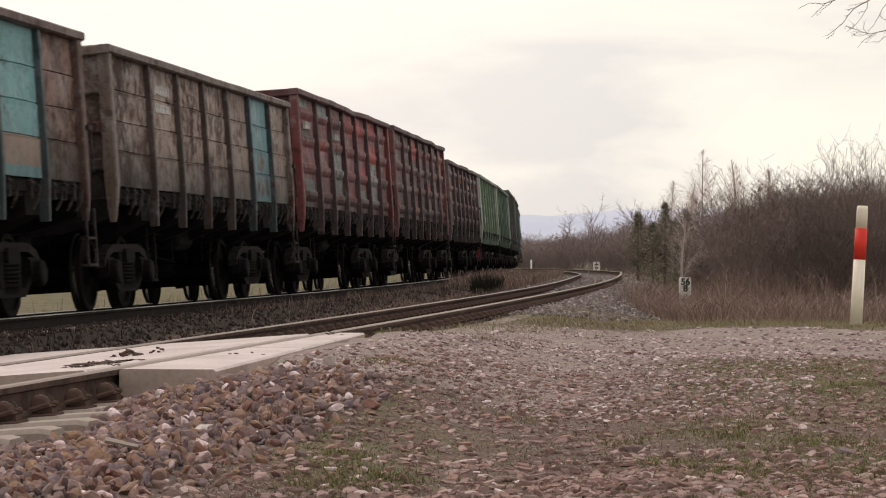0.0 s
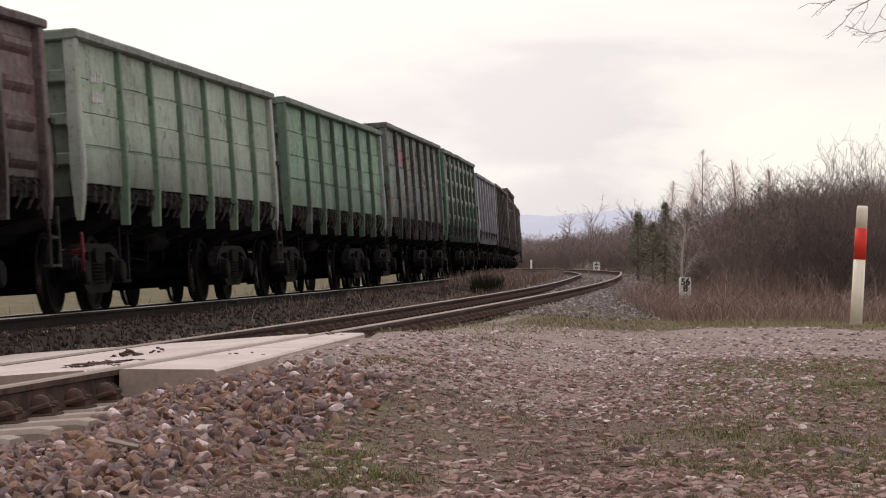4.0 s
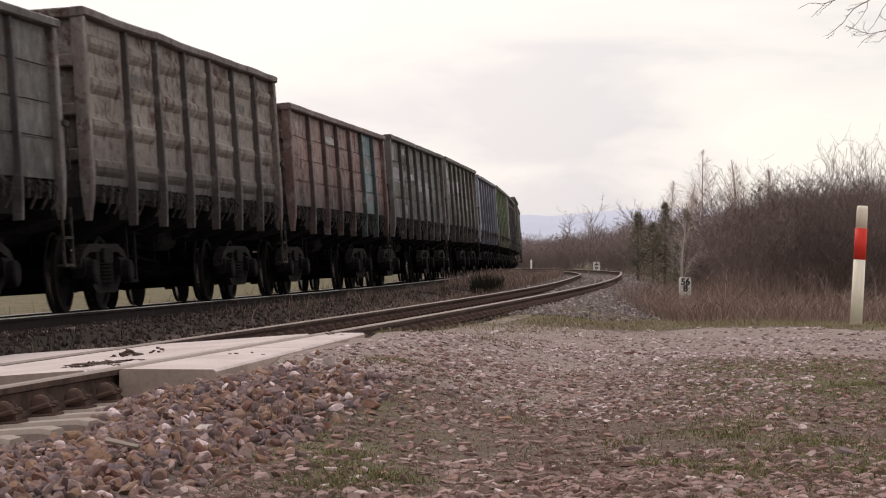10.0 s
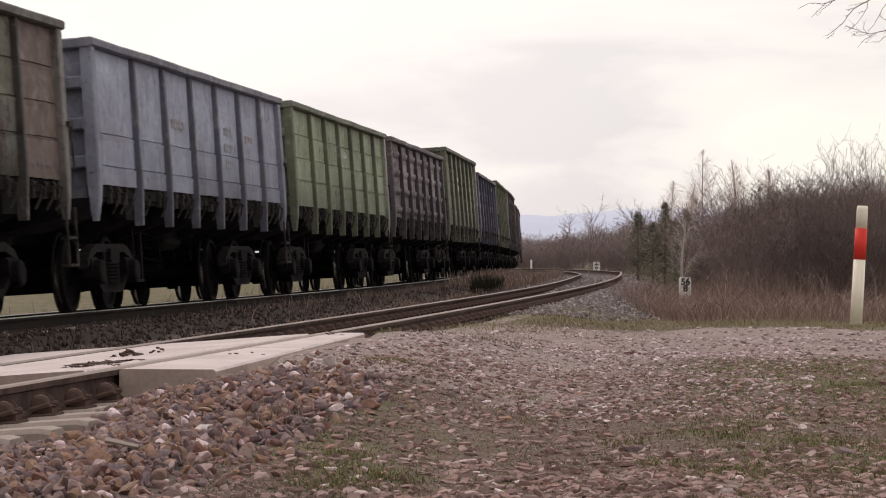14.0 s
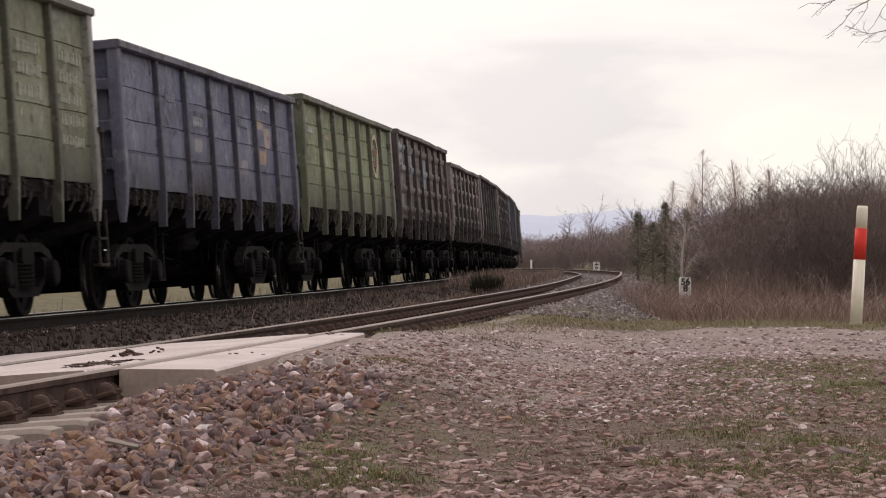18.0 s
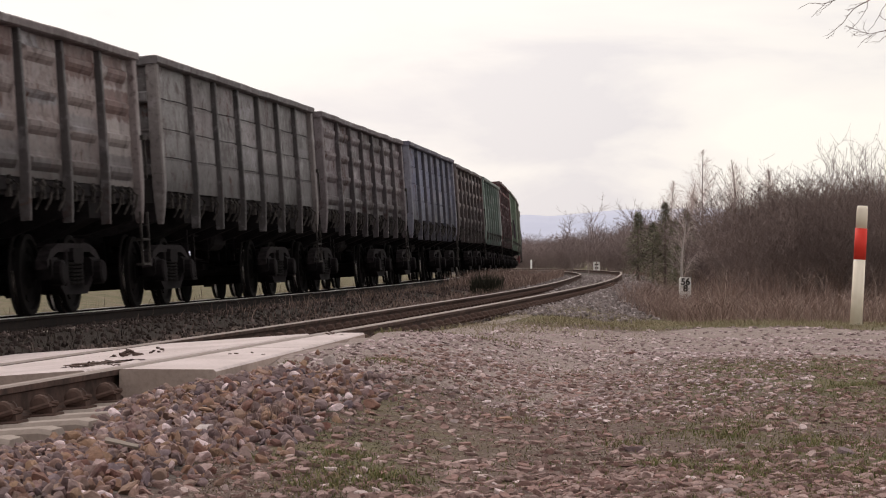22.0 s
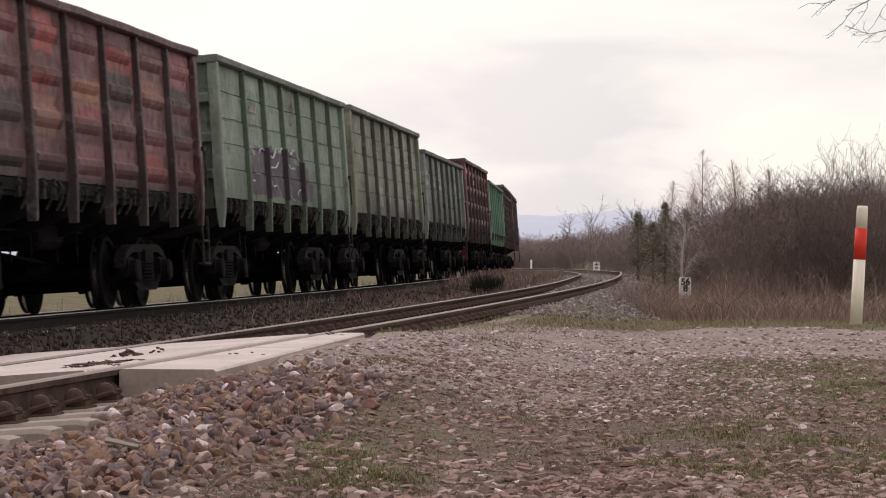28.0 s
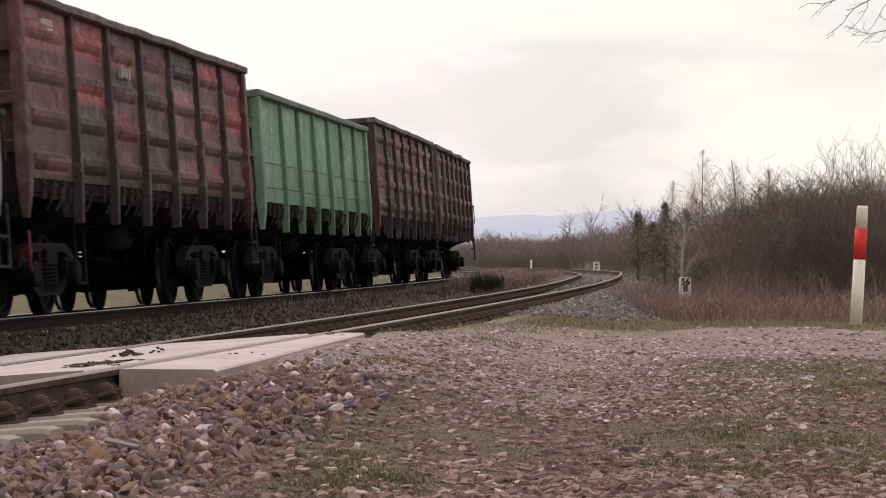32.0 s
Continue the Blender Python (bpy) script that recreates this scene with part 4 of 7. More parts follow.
def stroke_mesh(k):
    """One looping sprayed line on a bay."""
    rng = random.Random(k + 50)
    b = 1 + k // 3
    y0, y1 = POSTS_Y[b] + 0.09, POSTS_Y[b + 1] - 0.09
    base, swing = ((2.33, 0.07), (2.0, 0.16), (1.72, 0.10))[k % 3]
    a, f = rng.uniform(0, 6.28), rng.uniform(2.6, 4.4)
    e0, e1 = (0.0, 1.0) if k % 3 == 0 else sorted((rng.uniform(0, 0.3), rng.uniform(0.5, 1.0)))
    pts = []
    for i in range(25):
        e = e0 + (e1 - e0) * i / 24
        y = y0 + (y1 - y0) * e + 0.05 * math.sin(2 * f * e + a)
        pts.append((1.434, min(max(y, y0), y1), base + swing * math.sin(f * e + a) + 0.05 * math.sin(3.1 * f * e)))
    g = Geo()
    g.tube(pts, 0.017, 0.013, 5)
    return g.mesh("graffiti_stroke", MARKING)


def oval_mesh(bay):
    """A painted oval ring."""
    g = Geo()
    y = (POSTS_Y[bay] + POSTS_Y[bay + 1]) / 2
    n = 28
    pts = []
    for x in (1.42, 1.446):
        for k in (1.0, 0.80):
            pts += [(x, y + 0.52 * k * math.cos(2 * math.pi * i / n), 2.72 + 0.46 * k * math.sin(2 * math.pi * i / n)) for i in range(n)]
    f = []
    for i in range(n):
        j = (i + 1) % n
        f += [(2 * n + i, 2 * n + j, 3 * n + j, 3 * n + i), (i, j, 2 * n + j, 2 * n + i), (n + j, n + i, 3 * n + i, 3 * n + j)]
    g.add(pts, f)
    return g.mesh("oval_mark", MARKING)


def handwheel_mesh(ys, mat):
    g = Geo()
    c = Vector((1.30, ys * 5.82, 0.71))
    side, up = Vector((-0.26, ys * -0.966, 0.0)), Vector((0, 0, 1))
    ring = [c + (side * math.cos(a) + up * math.sin(a)) * 0.215 for a in [2 * math.pi * i / 18 for i in range(19)]]
    g.tube(ring, 0.021, 0.021, 6)
    for i in range(5):
        a = 2 * math.pi * i / 5
        b = c + (side * math.cos(a) + up * math.sin(a)) * 0.215
        g.tube([c, b], 0.014, 0.014, 5)
    g.lathe([(-0.12, 0.03), (0.02, 0.045)], 0, tuple(c), 8)
    return g.mesh("brake_handwheel", mat)


def bar_mesh():
    g = Geo()
    g.box(-0.5, 0.5, -0.5, 0.5, -0.5, 0.5)
    return g.mesh("stencil_bar", MARKING)


MARKING = marking_paint()


def scrawl_bars(bay, z, w, rows, style, seed):
    """Illegible stencil lines: short bars."""
    rng = random.Random(seed)
    x = 1.464 if style == "pressed" else 1.442
    out = []
    ym = (POSTS_Y[bay] + POSTS_Y[bay + 1]) / 2
    for r in range(rows):
        y = ym - w / 2
        while y < ym + w / 2:
            k = rng.uniform(0.035, 0.08)
            out.append(Matrix.Translation((x - 0.024, y + k / 2, z - r * 0.24 + 0.07)) @ Matrix.Diagonal((0.05, k, rng.uniform(0.09, 0.15), 1)))
            y += k + rng.uniform(0.03, 0.08)
    return out


WHITE = (0.62, 0.61, 0.61)
GAIN = 1.50
MESHES = {}


def cached(key, fn, *args):
    if key not in MESHES:
        MESHES[key] = fn(*args)
    return MESHES[key]


def flipped(ob):
    ob.matrix_basis = pose(0, 0, 0, 0, 0, 180)
    return ob


def build_wagon(i, style, top, color, wear, bays, patches, scrawls, wheel_end, label):
    w = thing("freight_wagon", label, "freight wagon", "wagons of the freight train")
    rng = random.Random(i)
    var = i % 3
    dark = (*[c * 0.8 for c in color], wear)
    for side in (0, 1):
        for b in range(BAYS):
            c = bays.get(b, color) if side == 0 else color
            j = rng.uniform(0.88, 1.1) * GAIN
            mine = tuple(p[1:] for p in patches if p[0] == b) if side == 0 else ()
            form = "sheet" if style == "flat" and wear < 0.27 else style
            key = ("panel", form, top, b, (var + side) % 3, i if mine else -1)
            me = cached(key, panel_mesh, POSTS_Y[b] + 0.06, POSTS_Y[b + 1] - 0.06, top, form, var * 9.1 + b * 3.7 + side, mine)
            wv = wear * (0.4 if side == 0 and b in bays else 1.0)
            p = part("side_panel", me, w, color=(*[min(1, x * j) for x in c], max(0.02, wv + rng.uniform(-0.12, 0.12))))
            if side == 0:
                for q in latch_spots(b):
                    part("hatch_latch", cached(("latch", q), latch_mesh, q), w)
            h = part("floor_hatch", cached(("hatch", b), hatch_mesh, 1, POSTS_Y[b] + 0.08, POSTS_Y[b + 1] - 0.08), w)
            if side:
                flipped(p), flipped(h)
        for b in range(1, BAYS):
            # posts get darker paint than the sheets: their near faces' shade is painted in
            c = bays.get("post", [x * (0.72 - 0.55 * wear) for x in bays.get(b, bays.get(b - 1, color))]) if side == 0 else color
            p = part("side_post", cached(("post", b, top), post_mesh, POSTS_Y[b], top), w, color=(*c, wear * 0.7))
            if side:
                flipped(p)
        for ys in (-1, 1):
            cc = (*bays.get("corner", [0.75 * x for x in color]), wear * 0.7)
            if wear < 0.45 and "corner" not in bays and ys == 1 and color[1] > color[2]:
                cc = (*[0.65 * x + 0.35 * y for x, y in zip(color, WHITE)], wear)
            p = part("corner_post", cached(("corner", ys, top), corner_mesh, ys, top), w, color=cc)
            if side:
                flipped(p)
        p = part("top_rail", cached(("rim", top, i), rim_mesh, top, i * 1.7 + side, 1.0 if style == "pressed" else 0.3), w, color=(*[x * 0.62 + g for x, g in zip(color, (0.050, 0.043, 0.044))], wear * 0.7))
        s = part("side_sill", cached("sill", sill_side_mesh, 1), w)
        if side:
            flipped(p), flipped(s)
        st = part("hanging_step", cached(("step", 1), ladder_mesh, 1), w)
        gr = part("grab_iron", cached(("grab", 1), grab_mesh, 1), w)
        if side:
            flipped(st), flipped(gr)
    for ys in (-1, 1):
        part("end_wall", cached(("endw", ys, top), end_wall_mesh, ys, top), w, color=dark)
        part("end_top_rail", cached(("endr", ys, top), end_rim_mesh, ys, top), w, color=dark)
        for e in (0.22, 0.46, 0.72):
            part("end_beam", cached(("beam", ys, top, e), end_beam_mesh, ys, 1.35 + (top - 1.35) * e), w, color=dark)
        part("coupler", cached(("coup", ys), coupler_mesh, ys), w)
        part("brake_hose", cached(("hose", ys), hose_mesh, ys), w)
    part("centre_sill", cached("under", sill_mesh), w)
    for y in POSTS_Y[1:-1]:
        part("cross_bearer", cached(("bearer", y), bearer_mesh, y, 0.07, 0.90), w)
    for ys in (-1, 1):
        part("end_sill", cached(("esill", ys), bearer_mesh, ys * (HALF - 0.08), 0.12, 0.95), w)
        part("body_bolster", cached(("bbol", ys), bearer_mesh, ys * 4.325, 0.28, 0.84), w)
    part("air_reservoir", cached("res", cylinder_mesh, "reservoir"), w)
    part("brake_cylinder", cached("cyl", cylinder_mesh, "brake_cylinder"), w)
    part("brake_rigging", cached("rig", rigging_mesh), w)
    for b, z, wd, rows, col in scrawls:
        for m in scrawl_bars(b, z, wd, rows, style, i * 7 + b):
            part("stencil_bar", cached("bar", bar_mesh), w, color=(*col, 0.6), at=m)
    if "graffiti" in bays:
        for b in (2, 3, 4):
            part("graffiti_patch", sleeve_mesh(POSTS_Y[b], 1.56, (2.36, 2.40, 2.24)[b - 2]), w, "purple spray paint across a post", color=(0.080, 0.064, 0.080, 0.6))
        for k in range(9):
            part("graffiti_stroke", stroke_mesh(k), w, "whitish sprayed outline", color=(0.66, 0.63, 0.68, 0.6))
    if "oval" in bays:
        part("oval_mark", oval_mesh(bays["oval"]), w, "worn cream oval ring painted on the side", color=(0.62, 0.52, 0.42, 0.6))
    if wheel_end:
        red = abs(wheel_end) == 1
        part("brake_handwheel", cached(("hand", wheel_end), handwheel_mesh, 1 if wheel_end > 0 else -1, RED_PAINT if red else LADDER), w, "red spoked handbrake wheel" if red else "rusty spoked handbrake wheel")
    sets = []
    for ys in (-1, 1):
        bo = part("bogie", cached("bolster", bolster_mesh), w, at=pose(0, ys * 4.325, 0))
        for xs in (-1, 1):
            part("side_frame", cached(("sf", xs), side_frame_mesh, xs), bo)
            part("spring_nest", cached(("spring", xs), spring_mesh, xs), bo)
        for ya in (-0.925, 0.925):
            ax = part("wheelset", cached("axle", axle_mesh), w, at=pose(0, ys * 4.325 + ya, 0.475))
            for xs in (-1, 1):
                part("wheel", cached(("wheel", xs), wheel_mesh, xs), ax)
            sets.append((ax, ys * 4.325 + ya))
    return w, sets


LOW, TALL = 3.25, 3.52
F, P = "flat", "pressed"


def mosaic(seed, top, style, share, palette, low=1.55):
    """Cells between ridges or laps that were touched up, scuffed or rusted on their own."""
    rng = random.Random(seed)
    z0, z1 = 1.50, top - 0.10
    cuts = (0.0, 0.25, 0.5, 0.75, 1.0) if style == P else (0.0, 0.27, 0.5, 0.74, 1.0)
    out = []
    for b in range(BAYS):
        for lo, hi in zip(cuts, cuts[1:]):
            if rng.random() > share:
                continue
            mid = lo + (hi - lo) * rng.uniform(0.4, 0.6)
            a, c = (lo, hi) if rng.random() < 0.5 else ((lo, mid) if rng.random() < 0.5 else (mid, hi))
            e0, e1 = (0.0, 1.0) if rng.random() < 0.45 else sorted((rng.uniform(0, 0.4), rng.uniform(0.55, 1.0)))
            q = rng.choice(palette)
            j = rng.uniform(0.8, 1.2)
            out.append((b, e0, e1, max(low, z0 + (z1 - z0) * a), z0 + (z1 - z0) * c, (*[x * j for x in q], 0.5 if style == F else 0.8)))
    return out


PALE_GREY = (0.36, 0.355, 0.36)
MID_GREY = (0.22, 0.215, 0.215)
REDS = [(0.46, 0.075, 0.065), (0.40, 0.07, 0.06), (0.28, 0.05, 0.05), (0.21, 0.26, 0.245), (0.07, 0.035, 0.035), (0.07, 0.04, 0.04)]
PINKS = [(0.46, 0.10, 0.09), (0.42, 0.17, 0.17), (0.30, 0.085, 0.085), (0.34, 0.155, 0.115), (0.06, 0.04, 0.04), (0.36, 0.13, 0.13), (0.07, 0.045, 0.045)]
DULLS = [(0.10, 0.085, 0.08), (0.06, 0.05, 0.05), (0.21, 0.18, 0.17), (0.14, 0.09, 0.075)]
SCUFFS = [(0.34, 0.335, 0.34), (0.22, 0.22, 0.22), (0.07, 0.065, 0.062), (0.28, 0.26, 0.255)]
# style, top, paint, wear, bays (or posts, corners) of another colour, patches (bay, from, to, low, high, paint), stencil bars (bay, height, width, rows, paint), handwheel end, label
# most post colours here are darkened, with the posts' side shade painted in
TRAIN = [
    (F, 3.24, (0.165, 0.100, 0.075), 0.74, {5: (0.105, 0.255, 0.255), 4: (0.09, 0.20, 0.205)}, [(5, 0.0, 1.0, 1.62, 1.95, (0.40, 0.30, 0.22))], [], 0, "rust-brown open freight wagon with teal repainted bays"),
    (F, 3.20, (0.23, 0.180, 0.145), 0.76, {5: (0.10, 0.22, 0.23)}, mosaic(1, 3.2, F, 0.4, [(0.16, 0.11, 0.085), (0.36, 0.30, 0.25)]), [(1, 2.75, 0.9, 2, WHITE)], 0, "grey-brown rusty open freight wagon with one teal bay"),
    (P, 3.50, (0.130, 0.040, 0.040), 0.50, {"corner": (0.19, 0.045, 0.042), "post": (0.060, 0.032, 0.032)}, mosaic(2, 3.5, P, 0.72, REDS) + [(5, 0.1, 0.9, 1.7, 2.5, (0.28, 0.33, 0.31)), (2, 0.1, 0.9, 1.8, 2.6, (0.22, 0.27, 0.25)), (0, 0.1, 0.9, 1.75, 2.0, (0.22, 0.27, 0.25))],
     [(0, 2.85, 0.5, 1, WHITE), (2, 2.8, 0.6, 1, (0.45, 0.47, 0.46)), (5, 2.4, 0.6, 2, (0.45, 0.47, 0.46))], 0, "dark red pressed-side open freight wagon with grey paint patches"),
    (P, TALL, (0.095, 0.042, 0.040), 0.55, {"post": (0.055, 0.034, 0.034), "corner": (0.16, 0.050, 0.045)}, mosaic(3, 3.5, P, 0.55, [(0.38, 0.07, 0.06), (0.24, 0.05, 0.05), (0.36, 0.13, 0.08), (0.06, 0.04, 0.04), (0.17, 0.14, 0.12)]), [], 0, "dark red pressed-side open freight wagon, heavily grimed"),
    (P, 3.25, (0.090, 0.050, 0.048), 0.6, {"post": (0.060, 0.045, 0.044), "corner": (0.16, 0.12, 0.115)}, mosaic(4, 3.2, P, 0.5, [(0.17, 0.055, 0.05), (0.10, 0.06, 0.06), (0.21, 0.18, 0.17), (0.075, 0.05, 0.05)]) + [(0, 0.35, 0.75, 2.35, 2.75, (0.38, 0.15, 0.10, 0.7)), (0, 0.5, 0.8, 2.0, 2.3, (0.30, 0.11, 0.08, 0.7)), (2, 0.15, 0.35, 1.9, 2.3, (0.36, 0.12, 0.08, 0.7)), (1, 0.5, 0.8, 1.7, 2.1, (0.26, 0.09, 0.07, 0.7))],
     [(2, 2.72, 0.8, 1, (0.36, 0.13, 0.10)), (4, 2.62, 1.1, 1, (0.42, 0.34, 0.24)), (5, 2.42, 0.5, 1, (0.42, 0.34, 0.24))], 0, "dark brown-red open freight wagon with red stencil marks"),
    (F, 3.26, (0.240, 0.310, 0.228), 0.30, {"post": (0.155, 0.25, 0.16), "corner": (0.40, 0.46, 0.38)}, mosaic(5, 3.26, F, 0.35, [(0.44, 0.48, 0.40), (0.34, 0.42, 0.31)]), [(0, 2.7, 0.5, 2, WHITE)], -1, "light green open freight wagon with white-edged posts"),
    (F, 3.28, (0.140, 0.255, 0.162), 0.28, {}, mosaic(6, 3.28, F, 0.25, [(0.34, 0.44, 0.33), (0.20, 0.34, 0.21)]), [], 0, "clean green open freight wagon"),
    (F, TALL, (0.140, 0.185, 0.160), 0.60, {"post": (0.055, 0.062, 0.058), "corner": (0.12, 0.16, 0.14)}, mosaic(7, 3.5, F, 0.3, [(0.20, 0.24, 0.21), (0.10, 0.115, 0.10)]) + [(1, 0.1, 0.95, 2.75, 3.05, (0.48, 0.14, 0.15)), (0, 0.1, 0.5, 1.75, 2.0, (0.40, 0.12, 0.12)), (0, 0.55, 0.8, 1.72, 1.95, PALE_GREY), (2, 0.3, 0.7, 1.85, 2.1, (0.32, 0.12, 0.11))],
     [(2, 2.75, 0.8, 2, (0.42, 0.32, 0.29))], 0, "grey-green rusty open freight wagon with a red patch"),
    (P, 3.49, (0.155, 0.180, 0.158), 0.5, {"post": (0.040, 0.085, 0.062), "corner": (0.050, 0.145, 0.088)}, mosaic(8, 3.49, P, 0.4, [(0.36, 0.36, 0.33), (0.15, 0.18, 0.155), (0.28, 0.30, 0.27)]), [], 0, "pale grey-green pressed-side open freight wagon with green corner"),
    (F, 3.25, (0.335, 0.362, 0.380), 0.26, {"post": (0.27, 0.28, 0.30), "corner": (0.34, 0.34, 0.36)}, [(5, 0.1, 0.9, 2.2, 2.7, (0.50, 0.40, 0.40)), (4, 0.2, 0.9, 1.65, 1.95, (0.25, 0.25, 0.27))], [(3, 2.5, 0.5, 1, (0.25, 0.26, 0.30))], 0, "light grey open freight wagon"),
    (F, 3.30, (0.060, 0.060, 0.051), 0.52, {"post": (0.042, 0.045, 0.040), "corner": (0.15, 0.14, 0.12)}, mosaic(10, 3.2, F, 0.45, [(0.13, 0.13, 0.118), (0.05, 0.05, 0.045), (0.12, 0.085, 0.068), (0.09, 0.10, 0.08)]) + [(0, 0.35, 0.6, 2.45, 2.95, WHITE), (0, 0.1, 0.5, 2.1, 2.4, PALE_GREY), (1, 0.75, 1.0, 1.7, 2.2, WHITE), (2, 0.3, 0.9, 2.3, 2.75, PALE_GREY), (3, 0.1, 0.6, 2.3, 2.7, WHITE), (3, 0.3, 0.95, 1.8, 2.25, WHITE)],
     [], -2, "dark olive-grey open freight wagon streaked with white"),
    (P, 3.55, (0.165, 0.142, 0.115), 0.58, {"post": (0.060, 0.054, 0.046), "corner": (0.19, 0.165, 0.14)}, mosaic(11, 3.55, P, 0.35, [(0.24, 0.21, 0.175), (0.10, 0.085, 0.07)]), [], 0, "grey-brown pressed-side open freight wagon"),
    (F, 3.20, (0.190, 0.115, 0.094), 0.64, {5: (0.10, 0.17, 0.175)}, mosaic(12, 3.2, F, 0.4, [(0.30, 0.20, 0.165), (0.14, 0.08, 0.065), (0.26, 0.12, 0.10)]), [(2, 2.7, 1.0, 1, WHITE)], 0, "red-brown open freight wagon with one teal bay"),
    (F, 3.29, (0.074, 0.080, 0.062), 0.5, {"post": (0.038, 0.040, 0.034), "corner": (0.12, 0.115, 0.105)}, mosaic(13, 3.29, F, 0.35, [(0.12, 0.125, 0.10), (0.05, 0.05, 0.042), (0.10, 0.07, 0.06)]) + [(0, 0.1, 0.5, 2.75, 3.1, PALE_GREY), (0, 0.1, 0.95, 2.3, 2.62, PALE_GREY), (1, 0.1, 0.9, 2.25, 2.6, (0.30, 0.30, 0.295)), (3, 0.1, 0.9, 2.2, 2.5, PALE_GREY), (3, 0.55, 0.95, 2.55, 2.9, MID_GREY), (4, 0.1, 0.8, 1.9, 2.45, PALE_GREY), (2, 0.1, 0.5, 1.75, 2.0, MID_GREY), (1, 0.4, 0.7, 1.6, 1.8, WHITE)],
     [(2, 2.42, 0.75, 1, WHITE), (1, 2.95, 0.3, 1, WHITE)], 0, "dark green-grey open freight wagon with white chalk patches"),
    (F, 3.30, (0.100, 0.105, 0.070), 0.5, {6: (0.12, 0.085, 0.065), "post": (0.045, 0.046, 0.036), "corner": (0.19, 0.19, 0.16)}, mosaic(14, 3.3, F, 0.3, [(0.15, 0.155, 0.11), (0.06, 0.055, 0.045)]) + [(0, 0.25, 0.7, 2.75, 3.1, WHITE), (0, 0.15, 1.0, 2.3, 2.7, PALE_GREY), (1, 0.0, 0.9, 2.42, 2.72, PALE_GREY), (2, 0.1, 1.0, 2.45, 2.75, WHITE), (2, 0.3, 0.8, 2.05, 2.35, PALE_GREY), (3, 0.1, 0.9, 2.05, 2.75, PALE_GREY), (4, 0.1, 0.8, 2.0, 2.95, (0.40, 0.40, 0.40))],
     [], 0, "olive green and rust open freight wagon with white painted patches"),
    (F, 3.22, (0.235, 0.262, 0.315), 0.22, {"post": (0.125, 0.138, 0.165), "corner": (0.28, 0.31, 0.36)}, mosaic(15, 3.22, F, 0.2, [(0.33, 0.35, 0.40), (0.24, 0.26, 0.30)]), [(2, 2.35, 0.7, 1, (0.42, 0.40, 0.42)), (4, 2.4, 0.5, 3, (0.38, 0.38, 0.42)), (5, 2.35, 0.6, 3, (0.42, 0.36, 0.37))], 0, "pale blue-grey open freight wagon"),
    (F, 3.25, (0.200, 0.245, 0.140), 0.3, {"post": (0.13, 0.165, 0.09)}, mosaic(16, 3.25, F, 0.25, [(0.36, 0.39, 0.26), (0.24, 0.28, 0.17)]), [(3, 2.5, 0.5, 1, WHITE)], 0, "light olive-green open freight wagon"),
    (P, LOW, (0.130, 0.112, 0.118), 0.55, {"post": (0.050, 0.042, 0.045)}, mosaic(17, 3.25, P, 0.6, [(0.34, 0.32, 0.33), (0.22, 0.20, 0.21), (0.07, 0.06, 0.062)]), [], 2, "dark grey-mauve pressed-side open freight wagon"),
    (F, 3.57, (0.150, 0.168, 0.100), 0.36, {"post": (0.090, 0.102, 0.062)}, mosaic(18, 3.5, F, 0.3, [(0.25, 0.27, 0.175), (0.15, 0.165, 0.10)]), [(2, 2.75, 0.8, 2, WHITE), (5, 2.85, 0.9, 4, (0.42, 0.42, 0.36)), (6, 2.85, 0.9, 5, (0.42, 0.42, 0.36))], 0, "olive-green tall open freight wagon"),
    (F, 3.30, (0.100, 0.112, 0.165), 0.36, {"post": (0.065, 0.070, 0.098), "corner": (0.13, 0.14, 0.19)}, mosaic(19, 3.25, F, 0.35, [(0.15, 0.165, 0.22), (0.075, 0.08, 0.115)]) + [(5, 0.1, 0.5, 2.62, 2.78, (0.50, 0.38, 0.27)), (5, 0.5, 0.9, 2.35, 2.68, (0.50, 0.42, 0.34)), (5, 0.1, 0.55, 2.08, 2.3, (0.48, 0.34, 0.24)), (4, 0.3, 0.6, 1.9, 2.1, (0.36, 0.34, 0.36)), (2, 0.4, 0.7, 2.1, 2.3, PALE_GREY)], [(5, 2.93, 1.1, 1, (0.40, 0.41, 0.48)), (4, 2.6, 0.6, 1, (0.30, 0.32, 0.40)), (2, 2.45, 0.6, 1, (0.42, 0.43, 0.48)), (1, 2.7, 0.5, 1, (0.30, 0.32, 0.38))], 0, "blue open freight wagon with pale worn lettering"),
    (F, 3.44, (0.165, 0.200, 0.098), 0.38, {"post": (0.14, 0.15, 0.095), "oval": 5}, mosaic(20, 3.44, F, 0.3, [(0.30, 0.31, 0.21), (0.20, 0.22, 0.135)]), [(5, 2.72, 0.45, 2, (0.34, 0.22, 0.19)), (0, 2.8, 0.5, 1, WHITE), (1, 2.75, 0.6, 1, (0.50, 0.44, 0.36))], 0, "light olive-green open freight wagon with a faded oval mark"),
    (P, 3.48, (0.105, 0.082, 0.073), 0.58, {"post": (0.050, 0.042, 0.042)}, mosaic(21, 3.48, P, 0.45, DULLS) + [(0, 0.1, 0.8, 2.6, 3.25, (0.33, 0.40, 0.41)), (1, 0.2, 0.9, 2.5, 3.1, (0.30, 0.36, 0.36)), (3, 0.1, 0.95, 2.3, 3.0, (0.30, 0.36, 0.37)), (0, 0.1, 0.7, 1.7, 1.95, MID_GREY), (4, 0.1, 0.6, 2.2, 2.5, (0.24, 0.10, 0.085))], [], 0, "dark brown pressed-side open freight wagon with pale blue patches"),
